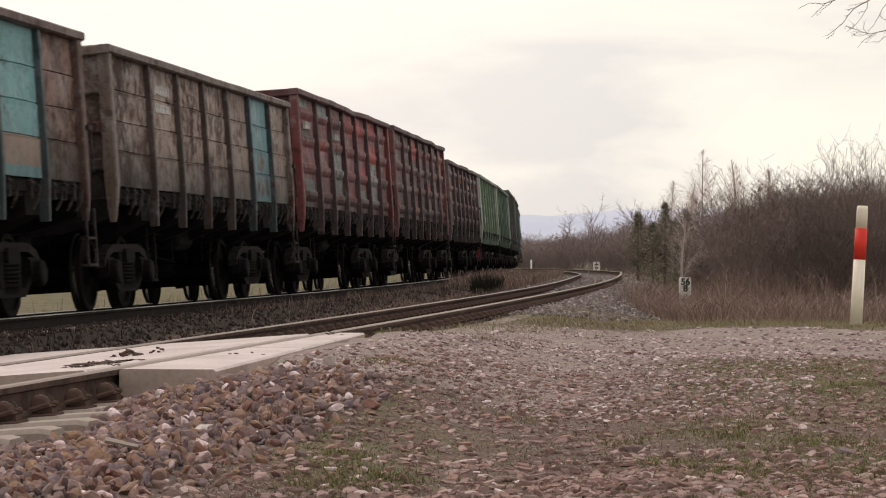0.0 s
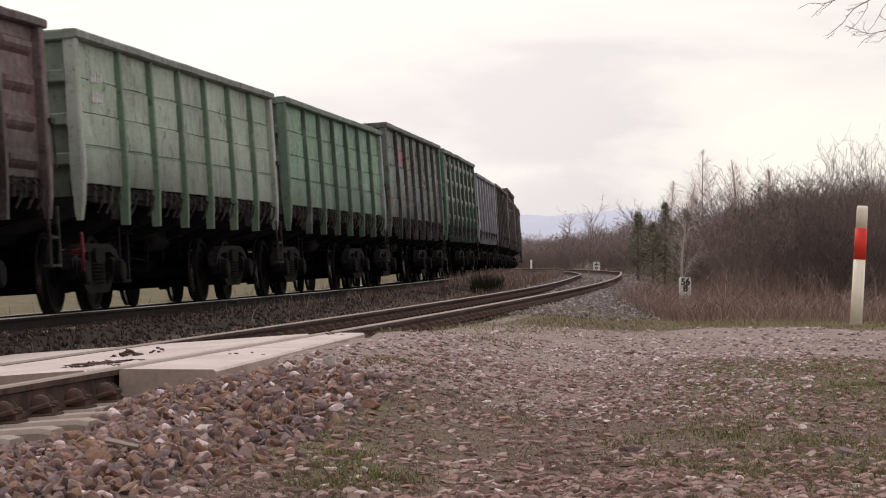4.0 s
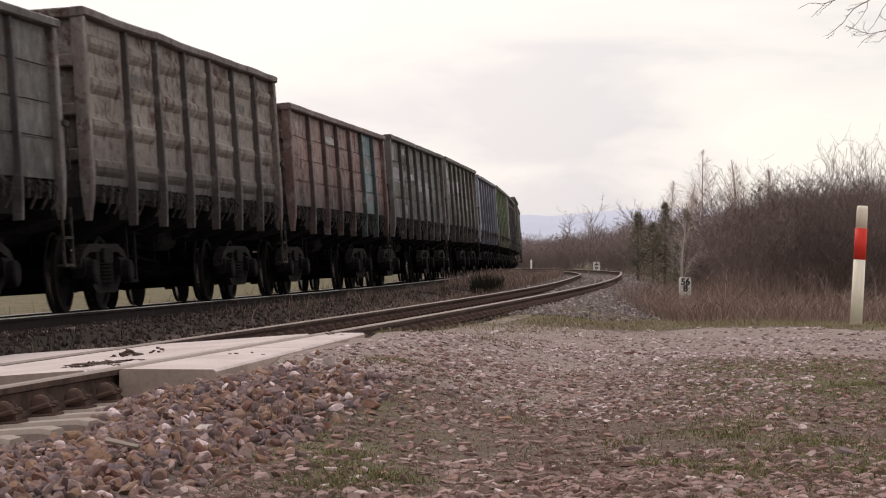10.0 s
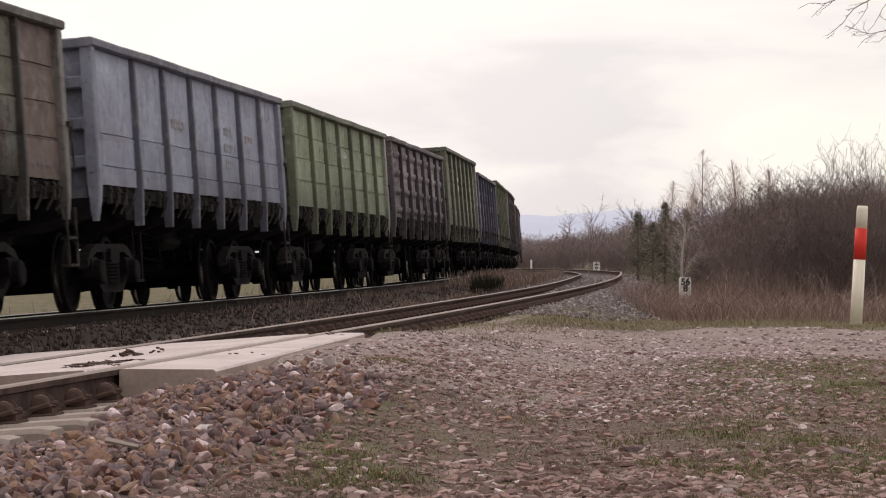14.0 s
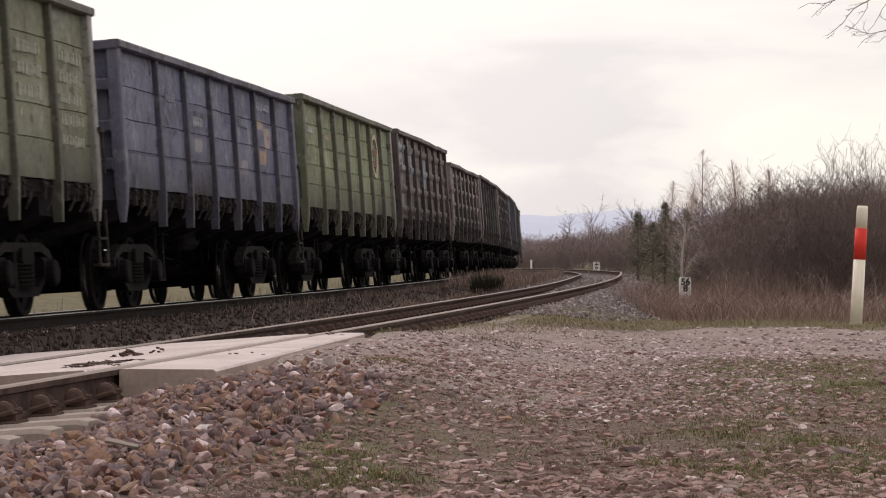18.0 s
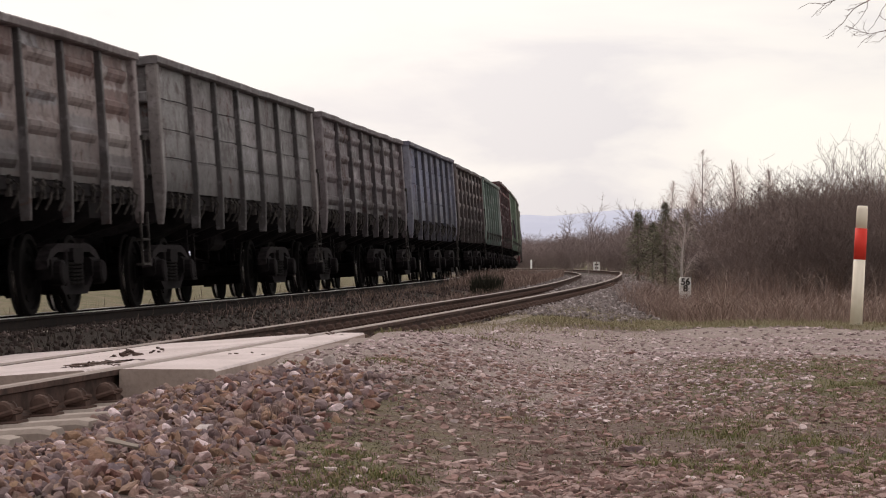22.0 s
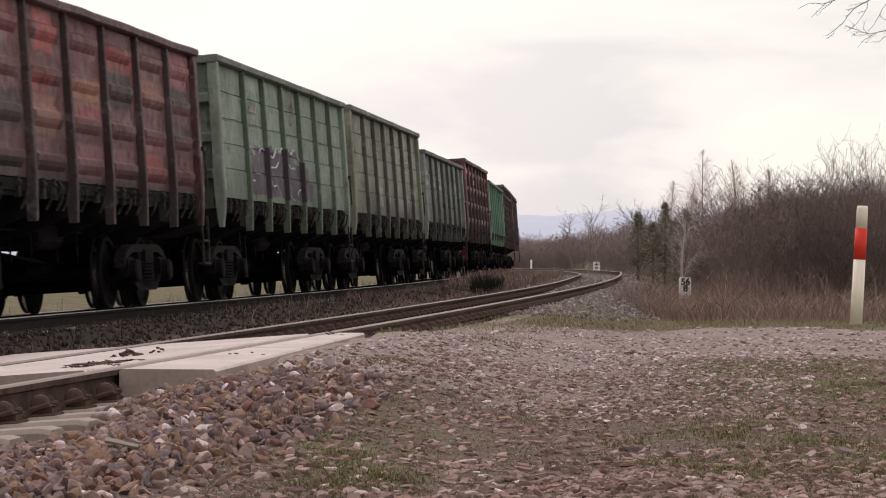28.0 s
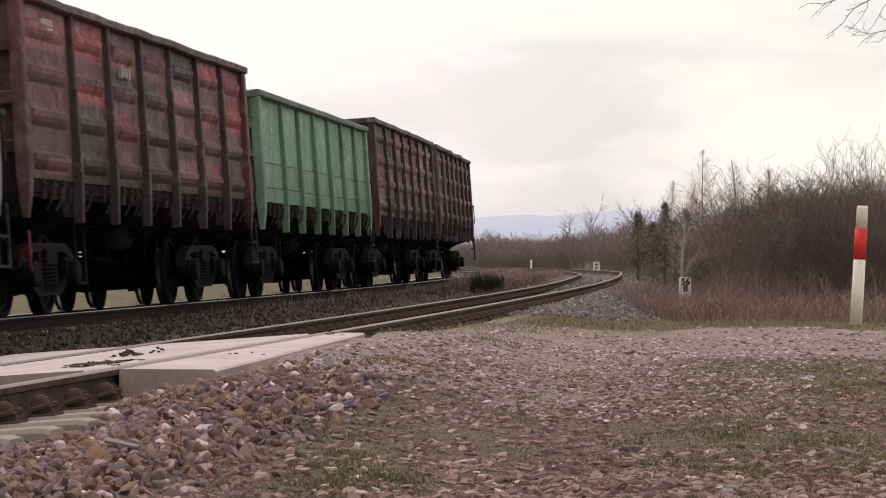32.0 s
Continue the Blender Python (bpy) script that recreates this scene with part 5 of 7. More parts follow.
    (P, 3.20, (0.172, 0.145, 0.132), 0.58, {6: (0.24, 0.22, 0.20), "post": (0.055, 0.052, 0.050), "corner": (0.24, 0.21, 0.195)}, mosaic(22, 3.2, P, 0.6, [(0.30, 0.30, 0.30), (0.20, 0.185, 0.18), (0.09, 0.075, 0.07), (0.16, 0.10, 0.085)]), [], 0, "dark grey-brown open freight wagon with one paler bay"),
    (F, LOW, (0.118, 0.116, 0.110), 0.5, {"post": (0.048, 0.048, 0.046), "corner": (0.20, 0.185, 0.17)}, mosaic(23, 3.25, F, 0.55, SCUFFS), [], 0, "dark grey-green open freight wagon, dull and scratched"),
    (P, 3.24, (0.115, 0.098, 0.102), 0.55, {"post": (0.058, 0.052, 0.054), "corner": (0.17, 0.15, 0.15)}, mosaic(24, 3.24, P, 0.5, [(0.20, 0.175, 0.175), (0.08, 0.068, 0.068), (0.26, 0.23, 0.23)]), [], 0, "dark mauve-brown pressed-side open freight wagon"),
    (F, 3.30, (0.092, 0.108, 0.160), 0.40, {"post": (0.070, 0.077, 0.098), "corner": (0.19, 0.205, 0.245)}, mosaic(25, 3.3, F, 0.45, [(0.25, 0.265, 0.30), (0.10, 0.11, 0.14), (0.30, 0.30, 0.32)]), [], 0, "dark blue-grey open freight wagon"),
    (P, 3.23, (0.098, 0.080, 0.074), 0.6, {"post": (0.050, 0.042, 0.040)}, mosaic(26, 3.23, P, 0.5, DULLS + [(0.28, 0.275, 0.265)]), [], 0, "dark brown pressed-side open freight wagon with dull grey patches"),
    (F, LOW, (0.250, 0.345, 0.285), 0.35, {"post": (0.12, 0.17, 0.14)}, mosaic(27, 3.25, F, 0.35, [(0.40, 0.47, 0.43), (0.22, 0.30, 0.25)]) + [(0, 0.1, 0.9, 2.5, 3.1, (0.56, 0.58, 0.56))], [], 0, "pale green open freight wagon"),
    (P, TALL, (0.125, 0.046, 0.046), 0.5, {"post": (0.055, 0.030, 0.030)}, mosaic(28, 3.5, P, 0.75, PINKS + [(0.36, 0.165, 0.10)]), [], 0, "red-brown pressed-side open freight wagon with orange patches"),
    (F, 3.56, (0.170, 0.232, 0.165), 0.28, {"post": (0.105, 0.165, 0.105), "corner": (0.26, 0.34, 0.25), "graffiti": True}, mosaic(29, 3.5, F, 0.2, [(0.27, 0.35, 0.26), (0.18, 0.25, 0.18)])
     + [(b, e0, e1, 1.60, z, (0.115, 0.092, 0.115)) for b, e0, e1, z in ((1, 0.0, 0.5, 2.25), (1, 0.45, 1.0, 2.36), (2, 0.0, 0.55, 2.42), (2, 0.5, 1.0, 2.30), (3, 0.0, 0.6, 2.36), (3, 0.5, 1.0, 2.2), (4, 0.0, 0.5, 2.15), (4, 0.4, 0.75, 1.9))], [(1, 2.85, 0.6, 1, (0.45, 0.44, 0.40))], 0, "light green open freight wagon with purple graffiti along its bottom"),
    (F, 3.58, (0.172, 0.193, 0.132), 0.38, {"post": (0.095, 0.108, 0.075), "corner": (0.25, 0.28, 0.18)}, mosaic(30, 3.5, F, 0.3, [(0.29, 0.31, 0.205), (0.17, 0.195, 0.12)]) + [(2, 0.2, 0.8, 1.7, 2.1, (0.44, 0.41, 0.40)), (3, 0.05, 0.4, 1.75, 2.4, (0.54, 0.50, 0.50)), (4, 0.1, 0.45, 1.65, 2.2, (0.54, 0.50, 0.50)), (4, 0.4, 0.95, 1.6, 1.9, (0.48, 0.44, 0.44)), (5, 0.05, 0.6, 1.6, 2.05, (0.52, 0.48, 0.48)), (6, 0.1, 0.5, 1.75, 2.15, (0.54, 0.50, 0.50)), (5, 0.2, 0.8, 2.6, 2.9, (0.32, 0.33, 0.27)), (6, 0.2, 0.9, 2.45, 2.95, (0.36, 0.37, 0.33))],
     [(2, 2.85, 0.9, 1, (0.40, 0.34, 0.30)), (3, 2.8, 0.3, 1, (0.46, 0.44, 0.40)), (5, 2.75, 0.9, 2, (0.46, 0.45, 0.40))], 0, "olive-green open freight wagon with worn pale lettering"),
    (F, LOW, (0.122, 0.155, 0.130), 0.46, {"post": (0.080, 0.100, 0.084), "corner": (0.26, 0.30, 0.26)}, mosaic(31, 3.25, F, 0.35, [(0.22, 0.26, 0.22), (0.12, 0.15, 0.12), (0.17, 0.14, 0.12)]), [(0, 2.65, 0.3, 2, WHITE), (1, 2.4, 0.4, 1, WHITE), (2, 2.6, 0.4, 2, WHITE), (4, 2.3, 0.5, 1, PALE_GREY), (5, 2.45, 0.7, 1, (0.45, 0.42, 0.40)), (6, 2.3, 0.4, 1, WHITE)], 0, "dull grey-green open freight wagon with white marks"),
    (P, TALL, (0.115, 0.046, 0.046), 0.48, {"post": (0.058, 0.033, 0.033), "corner": (0.14, 0.045, 0.043)}, mosaic(33, 3.5, P, 0.75, PINKS), [(2, 2.85, 0.4, 1, (0.50, 0.42, 0.42)), (0, 3.15, 0.4, 1, WHITE)], -1, "red pressed-side open freight wagon with faded pink patches"),
    (F, LOW, (0.135, 0.275, 0.160), 0.16, {"post": (0.135, 0.275, 0.160), "corner": (0.22, 0.41, 0.25)}, [], [(0, 2.5, 0.6, 1, (0.46, 0.58, 0.48)), (5, 2.7, 0.5, 2, (0.46, 0.55, 0.48))], 0, "clean green open freight wagon"),
    (P, TALL, (0.105, 0.046, 0.043), 0.52, {"post": (0.052, 0.032, 0.032)}, mosaic(34, 3.5, P, 0.65, [(0.30, 0.095, 0.09), (0.07, 0.045, 0.045), (0.34, 0.13, 0.12), (0.24, 0.25, 0.24)]), [], 0, "dark red-brown pressed-side open freight wagon"),
    (P, TALL, (0.110, 0.055, 0.050), 0.55, {"post": (0.054, 0.036, 0.035)}, mosaic(35, 3.5, P, 0.65, [(0.30, 0.11, 0.10), (0.07, 0.048, 0.046), (0.30, 0.27, 0.26), (0.20, 0.09, 0.08)]), [], 0, "dark red-brown pressed-side open freight wagon, last of the train"),
]
WAGONS = [build_wagon(i, *row) for i, row in enumerate(TRAIN)]

# ---- loose stone ----
RNG = np.random.default_rng(5)
_t = (1 + 5 ** 0.5) / 2
ICO_V = np.array([(-1, _t, 0), (1, _t, 0), (-1, -_t, 0), (1, -_t, 0), (0, -1, _t), (0, 1, _t), (0, -1, -_t), (0, 1, -_t), (_t, 0, -1), (_t, 0, 1), (-_t, 0, -1), (-_t, 0, 1)]) / (1 + _t * _t) ** 0.5
ICO_F = np.array([(0, 11, 5), (0, 5, 1), (0, 1, 7), (0, 7, 10), (0, 10, 11), (1, 5, 9), (5, 11, 4), (11, 10, 2), (10, 7, 6), (7, 1, 8), (3, 9, 4), (3, 4, 2), (3, 2, 6), (3, 6, 8), (3, 8, 9), (4, 9, 5), (2, 4, 11), (6, 2, 10), (8, 6, 7), (9, 8, 1)])


def finer(v, f):
    """One subdivision of a unit ball."""
    v, mid, out = [tuple(p) for p in v], {}, []

    def half(a, b):
        k = (min(a, b), max(a, b))
        if k not in mid:
            m = np.array(v[a]) + np.array(v[b])
            v.append(tuple(m / np.linalg.norm(m)))
            mid[k] = len(v) - 1
        return mid[k]
    for a, b, c in f:
        ab, bc, ca = half(a, b), half(b, c), half(c, a)
        out += [(a, ab, ca), (b, bc, ab), (c, ca, bc), (ab, bc, ca)]
    return np.array(v), np.array(out)


BALL_V, BALL_F = finer(ICO_V, ICO_F)


def turns(n):
    q = RNG.normal(size=(n, 4))
    q /= np.linalg.norm(q, axis=1)[:, None]
    w, x, y, z = q.T
    return np.stack([np.stack([1 - 2 * (y * y + z * z), 2 * (x * y - z * w), 2 * (x * z + y * w)], -1), np.stack([2 * (x * y + z * w), 1 - 2 * (x * x + z * z), 2 * (y * z - x * w)], -1),
                     np.stack([2 * (x * z - y * w), 2 * (y * z + x * w), 1 - 2 * (x * x + y * y)], -1)], 1)


def stone_verts(n, size, flat=0.7, tumble=True, jag=(0.66, 1.16)):
    """n angular stones round the origin; size is half the length."""
    v = np.repeat(ICO_V[None], n, 0) * RNG.uniform(*jag, (n, 12, 1))
    ax = np.stack([np.ones(n), RNG.uniform(0.6, 0.95, n), RNG.uniform(0.45, 0.8, n) * flat], -1)
    v = v * ax[:, None, :]
    if tumble:
        v = np.einsum("nij,nkj->nki", turns(n), v)
    else:
        a = RNG.uniform(0, 6.28, n)
        c, s = np.cos(a), np.sin(a)
        v = np.stack([v[..., 0] * c[:, None] - v[..., 1] * s[:, None], v[..., 0] * s[:, None] + v[..., 1] * c[:, None], v[..., 2] + 0.3 * v[..., 0] * RNG.uniform(-1, 1, (n, 1))], -1)
    return v * np.asarray(size).reshape(-1, 1, 1)


def crushed_verts(n, size, flat=0.85, tumble=True):
    """n stones broken along flat faces; size is half the length."""
    v = np.repeat(BALL_V[None], n, 0) * RNG.uniform(0.93, 1.05, (n, len(BALL_V), 1))
    for j in range(9):
        d = RNG.normal(size=(n, 3))
        cut = RNG.uniform(0.42, 0.80, (n, 1))
        if not tumble:  # slabs: level top and bottom, steep sides
            d[:, 2] = RNG.normal(0, 0.12, n) if j > 1 else (3.0, -3.0)[j]
            cut = cut if j > 1 else cut * 0.62
        d /= np.linalg.norm(d, axis=1)[:, None]
        over = np.maximum(np.einsum("nki,ni->nk", v, d) - cut, 0)
        v = v - over[..., None] * d[:, None, :]
    ax = np.stack([np.ones(n) * 1.25, RNG.uniform(0.8, 1.15, n), RNG.uniform(0.6, 1.0, n) * flat], -1)
    v = v * ax[:, None, :]
    if tumble:
        v = np.einsum("nij,nkj->nki", turns(n), v)
    else:
        a = RNG.uniform(0, 6.28, (n, 1))
        v = np.stack([v[..., 0] * np.cos(a) - v[..., 1] * np.sin(a), v[..., 0] * np.sin(a) + v[..., 1] * np.cos(a), v[..., 2] + v[..., 0] * RNG.uniform(-0.22, 0.22, (n, 1))], -1)
    return v * np.asarray(size).reshape(-1, 1, 1)


def crushed_stuff(name, label, x, y, z, size, mat, flat=0.85, tumble=True):
    n = len(x)
    v = crushed_verts(n, size, flat, tumble) + np.stack([x, y, z], -1)[:, None, :]
    f = (BALL_F[None] + (np.arange(n) * len(BALL_V))[:, None, None]).reshape(-1, 3)
    return thing(name, label, "stones", kind="stuff", me=raw_mesh(name, v.reshape(-1, 3), f, mat))


def stones_stuff(name, label, x, y, z, size, mat, flat=0.7, tumble=True, worn=0.42, jag=(0.66, 1.16)):
    """Loose stones in one sheet; some of them have worn, rounded edges."""
    n = len(x)
    v = stone_verts(n, size, flat, tumble, jag) + np.stack([x, y, z], -1)[:, None, :]
    f = (ICO_F[None] + (np.arange(n) * 12)[:, None, None]).reshape(-1, 3)
    me = raw_mesh(name, v.reshape(-1, 3), f, mat)
    me.polygons.foreach_set("use_smooth", np.repeat(RNG.uniform(0, 1, n) < worn, 20))
    return thing(name, label, "stones", kind="stuff", me=me)


def track_scatter(n, s0, s1, u0, u1):
    s, u = RNG.uniform(s0, s1, n), RNG.uniform(u0, u1, n)
    x, y, _ = on_track(s, u)
    return s, u, x, y


def build_ballast():
    # the near shoulder before the crossing, thinning out towards the stony ground
    s, u, x, y = track_scatter(19000, -19.5, -9.0, NEAR_U + 0.80, NEAR_U + 3.2)
    keep = (RNG.uniform(0, 1, len(s)) > smooth01(u - NEAR_U, 1.75 - 0.5 * smooth01(s, -12, -9.5), 2.50 - 0.6 * smooth01(s, -12, -9.5))) & (y > 8.6) & ((s < -11.85) | (u > NEAR_U + 1.42)) & (RNG.uniform(0, 1, len(s)) > 0.9 * smooth01(s, -11.3, -10.2))
    s, u, x, y = s[keep], u[keep], x[keep], y[keep]
    size = (0.013 + 0.023 * RNG.uniform(0, 1, len(s)) ** 1.8) * np.where(RNG.uniform(0, 1, len(s)) > 0.93, 1.4, 1.0)
    size = np.where(s > -10.8, size * 0.75, size)
    z = ground_z(x, y) + size * np.where(s > -10.8, 0.0, 0.25) + RNG.uniform(0, 0.03, len(s)) * (u - NEAR_U < 2.2) * (u - NEAR_U > 1.3)
    near = np.argsort(y)[:300]
    far = np.argsort(y)[300:]
    crushed_stuff("ballast", "mixed brown, grey and reddish crushed ballast stones beside the track", x[far], y[far], z[far], size[far], BALLAST)
    shapes = [raw_mesh("stone", v, BALL_F, BALLAST) for v in crushed_verts(24, np.ones(24))]
    root = thing("ballast_toe", "loose ballast stones at the foot of the track bed", "stones", kind="structure")
    for k in near:
        m = pose(float(x[k]), float(y[k]), float(z[k]), random.uniform(0, 360), random.uniform(0, 360), random.uniform(0, 360)) @ Matrix.Scale(float(size[k]), 4)
        part("stone", shapes[int(k) % 24], root, at=m)
    # between the rails and on the far shoulder near the crossing
    s, u, x, y = track_scatter(5000, -20, -11.75, NEAR_U - 2.2, NEAR_U + 0.8)
    crushed_stuff("track_ballast", "ballast stones between concrete sleepers", x, y, ground_z(x, y) + 0.022, RNG.uniform(0.02, 0.042, len(x)), BALLAST)
    # the long curve's shoulder
    s, u, x, y = track_scatter(14000, -4.6, 78, NEAR_U + 0.85, NEAR_U + 2.9)
    keep = (RNG.uniform(0, 1, len(s)) > smooth01(u - NEAR_U, 1.9, 2.6)) & (s > 7)
    s, u, x, y = s[keep], u[keep], x[keep], y[keep]
    stones_stuff("curve_ballast", "grey crushed stone shoulder along the curved track", x, y, ground_z(x, y) + 0.012, RNG.uniform(0.028, 0.058, len(x)), GREYSTONE)
    s, u, x, y = track_scatter(6000, 35, 112, NEAR_U - 1.6, NEAR_U + 1.2)
    stones_stuff("curve_bed", "light brown ballast between the rails of the curve", x, y, ground_z(x, y) + 0.02, RNG.uniform(0.03, 0.06, len(x)), GREYSTONE)
    s, u, x, y = track_scatter(9000, -4.6, 40, NEAR_U - 1.6, NEAR_U + 1.0)
    stones_stuff("dark_track_bed", "dark ballast between the rails beyond the crossing", x, y, ground_z(x, y) + 0.01, RNG.uniform(0.025, 0.045, len(x)), SOOTY)
    s, u, x, y = track_scatter(9000, -16, 60, 0.9, 3.4)
    stones_stuff("bed_ballast", "dark dirty ballast on the side of the farther track bed", x, y, ground_z(x, y) + 0.01, RNG.uniform(0.025, 0.05, len(x)), SOOTY)


def build_shards():
    n = 145000
    y = 8.7 + 16.0 * RNG.uniform(0, 1, n) ** 1.25
    x = RNG.uniform(-0.11, 0.175, n) * y
    s, u = su_of(x, y)
    keep = (u > NEAR_U + 1.7) & (RNG.uniform(0, 1, n) > 0.55 * near_turf(x, y)) & (RNG.uniform(0, 1, n) > 0.75 * lane_mask(x, y)) & (RNG.uniform(0, 1, n) < 0.50 + 0.3 * np.sin(1.3 * x + 0.7) * np.sin(0.8 * y) + 0.3 * np.sin(3.1 * x - 1.0 + 0.6 * y) * np.sin(1.9 * y + 2 * x))
    x, y = x[keep], y[keep]
    size = 0.0034 + 0.032 * RNG.uniform(0, 1, len(x)) ** 8.0
    size *= np.where(y > 20, 0.8, 1.0)
    big = (size > 0.0115) & (y < 18)
    crushed_stuff("rubble_slabs", "flat broken slabs of brick and stone lying on the soil", x[big], y[big], ground_z(x[big], y[big]) + size[big] * 0.08, size[big], SHARD, 0.9, False)
    x, y, size = x[~big], y[~big], size[~big]
    stones_stuff("rubble_shards", "flat shards of brick and stone trodden into the soil", x, y, ground_z(x, y) + size * 0.10, size, SHARD, 0.8, False, 0.0, (0.58, 1.2))
    n = 42000
    x = RNG.uniform(-1.3, 7, n)
    y = RNG.uniform(18.5, 31, n)
    keep = (RNG.uniform(0, 1, n) < 0.15 + lane_mask(x, y)) & (RNG.uniform(0, 1, n) < 0.5 + 0.5 * np.sin(0.8 * x + 1.9 * y) * np.sin(2.7 * y + 0.4 * x)) & (su_of(x, y)[1] > NEAR_U + 1.5)
    x, y = x[keep], y[keep]
    size = 0.005 + 0.036 * RNG.uniform(0, 1, len(x)) ** 5
    s2, u2, x2, y2 = track_scatter(13000, -11.3, -2.0, NEAR_U + 1.30, NEAR_U + 4.5)
    x, y, size = np.concatenate([x, x2]), np.concatenate([y, y2]), np.concatenate([size, 0.004 + 0.030 * RNG.uniform(0, 1, len(x2)) ** 4.5])
    stones_stuff("lane_gravel", "pale gravel bits on the dusty lane", x, y, ground_z(x, y) + size * 0.05, size, PALE, 0.7, False, 0.0, (0.6, 1.2))


build_ballast()
build_shards()

# single stones that stand out: place, half length, whiteness
ROCKS = [(-1.02, 11.9, 0.052, 1), (-0.66, 16.2, 0.058, 1), (-0.93, 15.9, 0.042, 1), (-1.20, 12.1, 0.045, 1), (-1.02, 13.9, 0.040, 1), (-1.14, 11.2, 0.060, 0), (-0.78, 14.9, 0.050, 0),
         (0.88, 15.7, 0.050, 1), (0.85, 12.4, 0.060, 0), (0.10, 11.7, 0.055, 0), (0.32, 14.3, 0.045, 0), (2.4, 12.6, 0.045, 1), (1.58, 23.3, 0.055, 0), (2.84, 17.8, 0.07, 0), (1.75, 12.0, 0.05, 0), (2.9, 11.0, 0.05, 0)]
WHITE_STONE = stone_mat("chalk_white_stone", [(0.0, (0.55, 0.53, 0.50)), (1.0, (0.72, 0.70, 0.67))])
for rx_, ry_, rs_, wh_ in ROCKS:
    me_ = raw_mesh("rock", crushed_verts(1, np.array([rs_]), 0.6, ry_ < 18 and rx_ < -0.5)[0], BALL_F, WHITE_STONE if wh_ else BALLAST)
    thing("rock", "whitish angular stone lying on the gravel" if wh_ else "brownish angular stone lying on the gravel", "stone", "stones lying about",
          at=pose(rx_, ry_, float(ground_z(np.array([rx_]), np.array([ry_]))[0]) + rs_ * 0.2), me=me_)

# ---- grass and weeds ----


def blades(name, label, x, y, z, h, w, mat, lean=0.5, category="grass"):
    """Bent blades, two joints each."""
    n = len(x)
    a, b = RNG.uniform(0, 6.28, n), RNG.uniform(0, 6.28, n)
    l = RNG.uniform(0.1, 1.0, n) * lean * h
    base = np.stack([x, y, z], -1)
    side = np.stack([np.cos(a), np.sin(a), np.zeros(n)], -1) * (np.asarray(w) / 2).reshape(-1, 1)
    d = np.stack([np.cos(b), np.sin(b), np.zeros(n)], -1) * l[:, None]
    up = np.stack([np.zeros(n), np.zeros(n), h], -1)
    v = np.stack([base - side, base + side, base + d * 0.3 + up * 0.6 + side * 0.7, base + d * 0.3 + up * 0.6 - side * 0.7, base + d + up + side * 0.12, base + d + up - side * 0.12], 1)
    o = (np.arange(n) * 6)[:, None]
    f = np.concatenate([o + np.array([[0, 1, 2, 3]]), o + np.array([[3, 2, 4, 5]])], 1).reshape(-1, 4)
    return thing(name, label, category, kind="stuff", me=raw_mesh(name, v.reshape(-1, 3), f, mat))


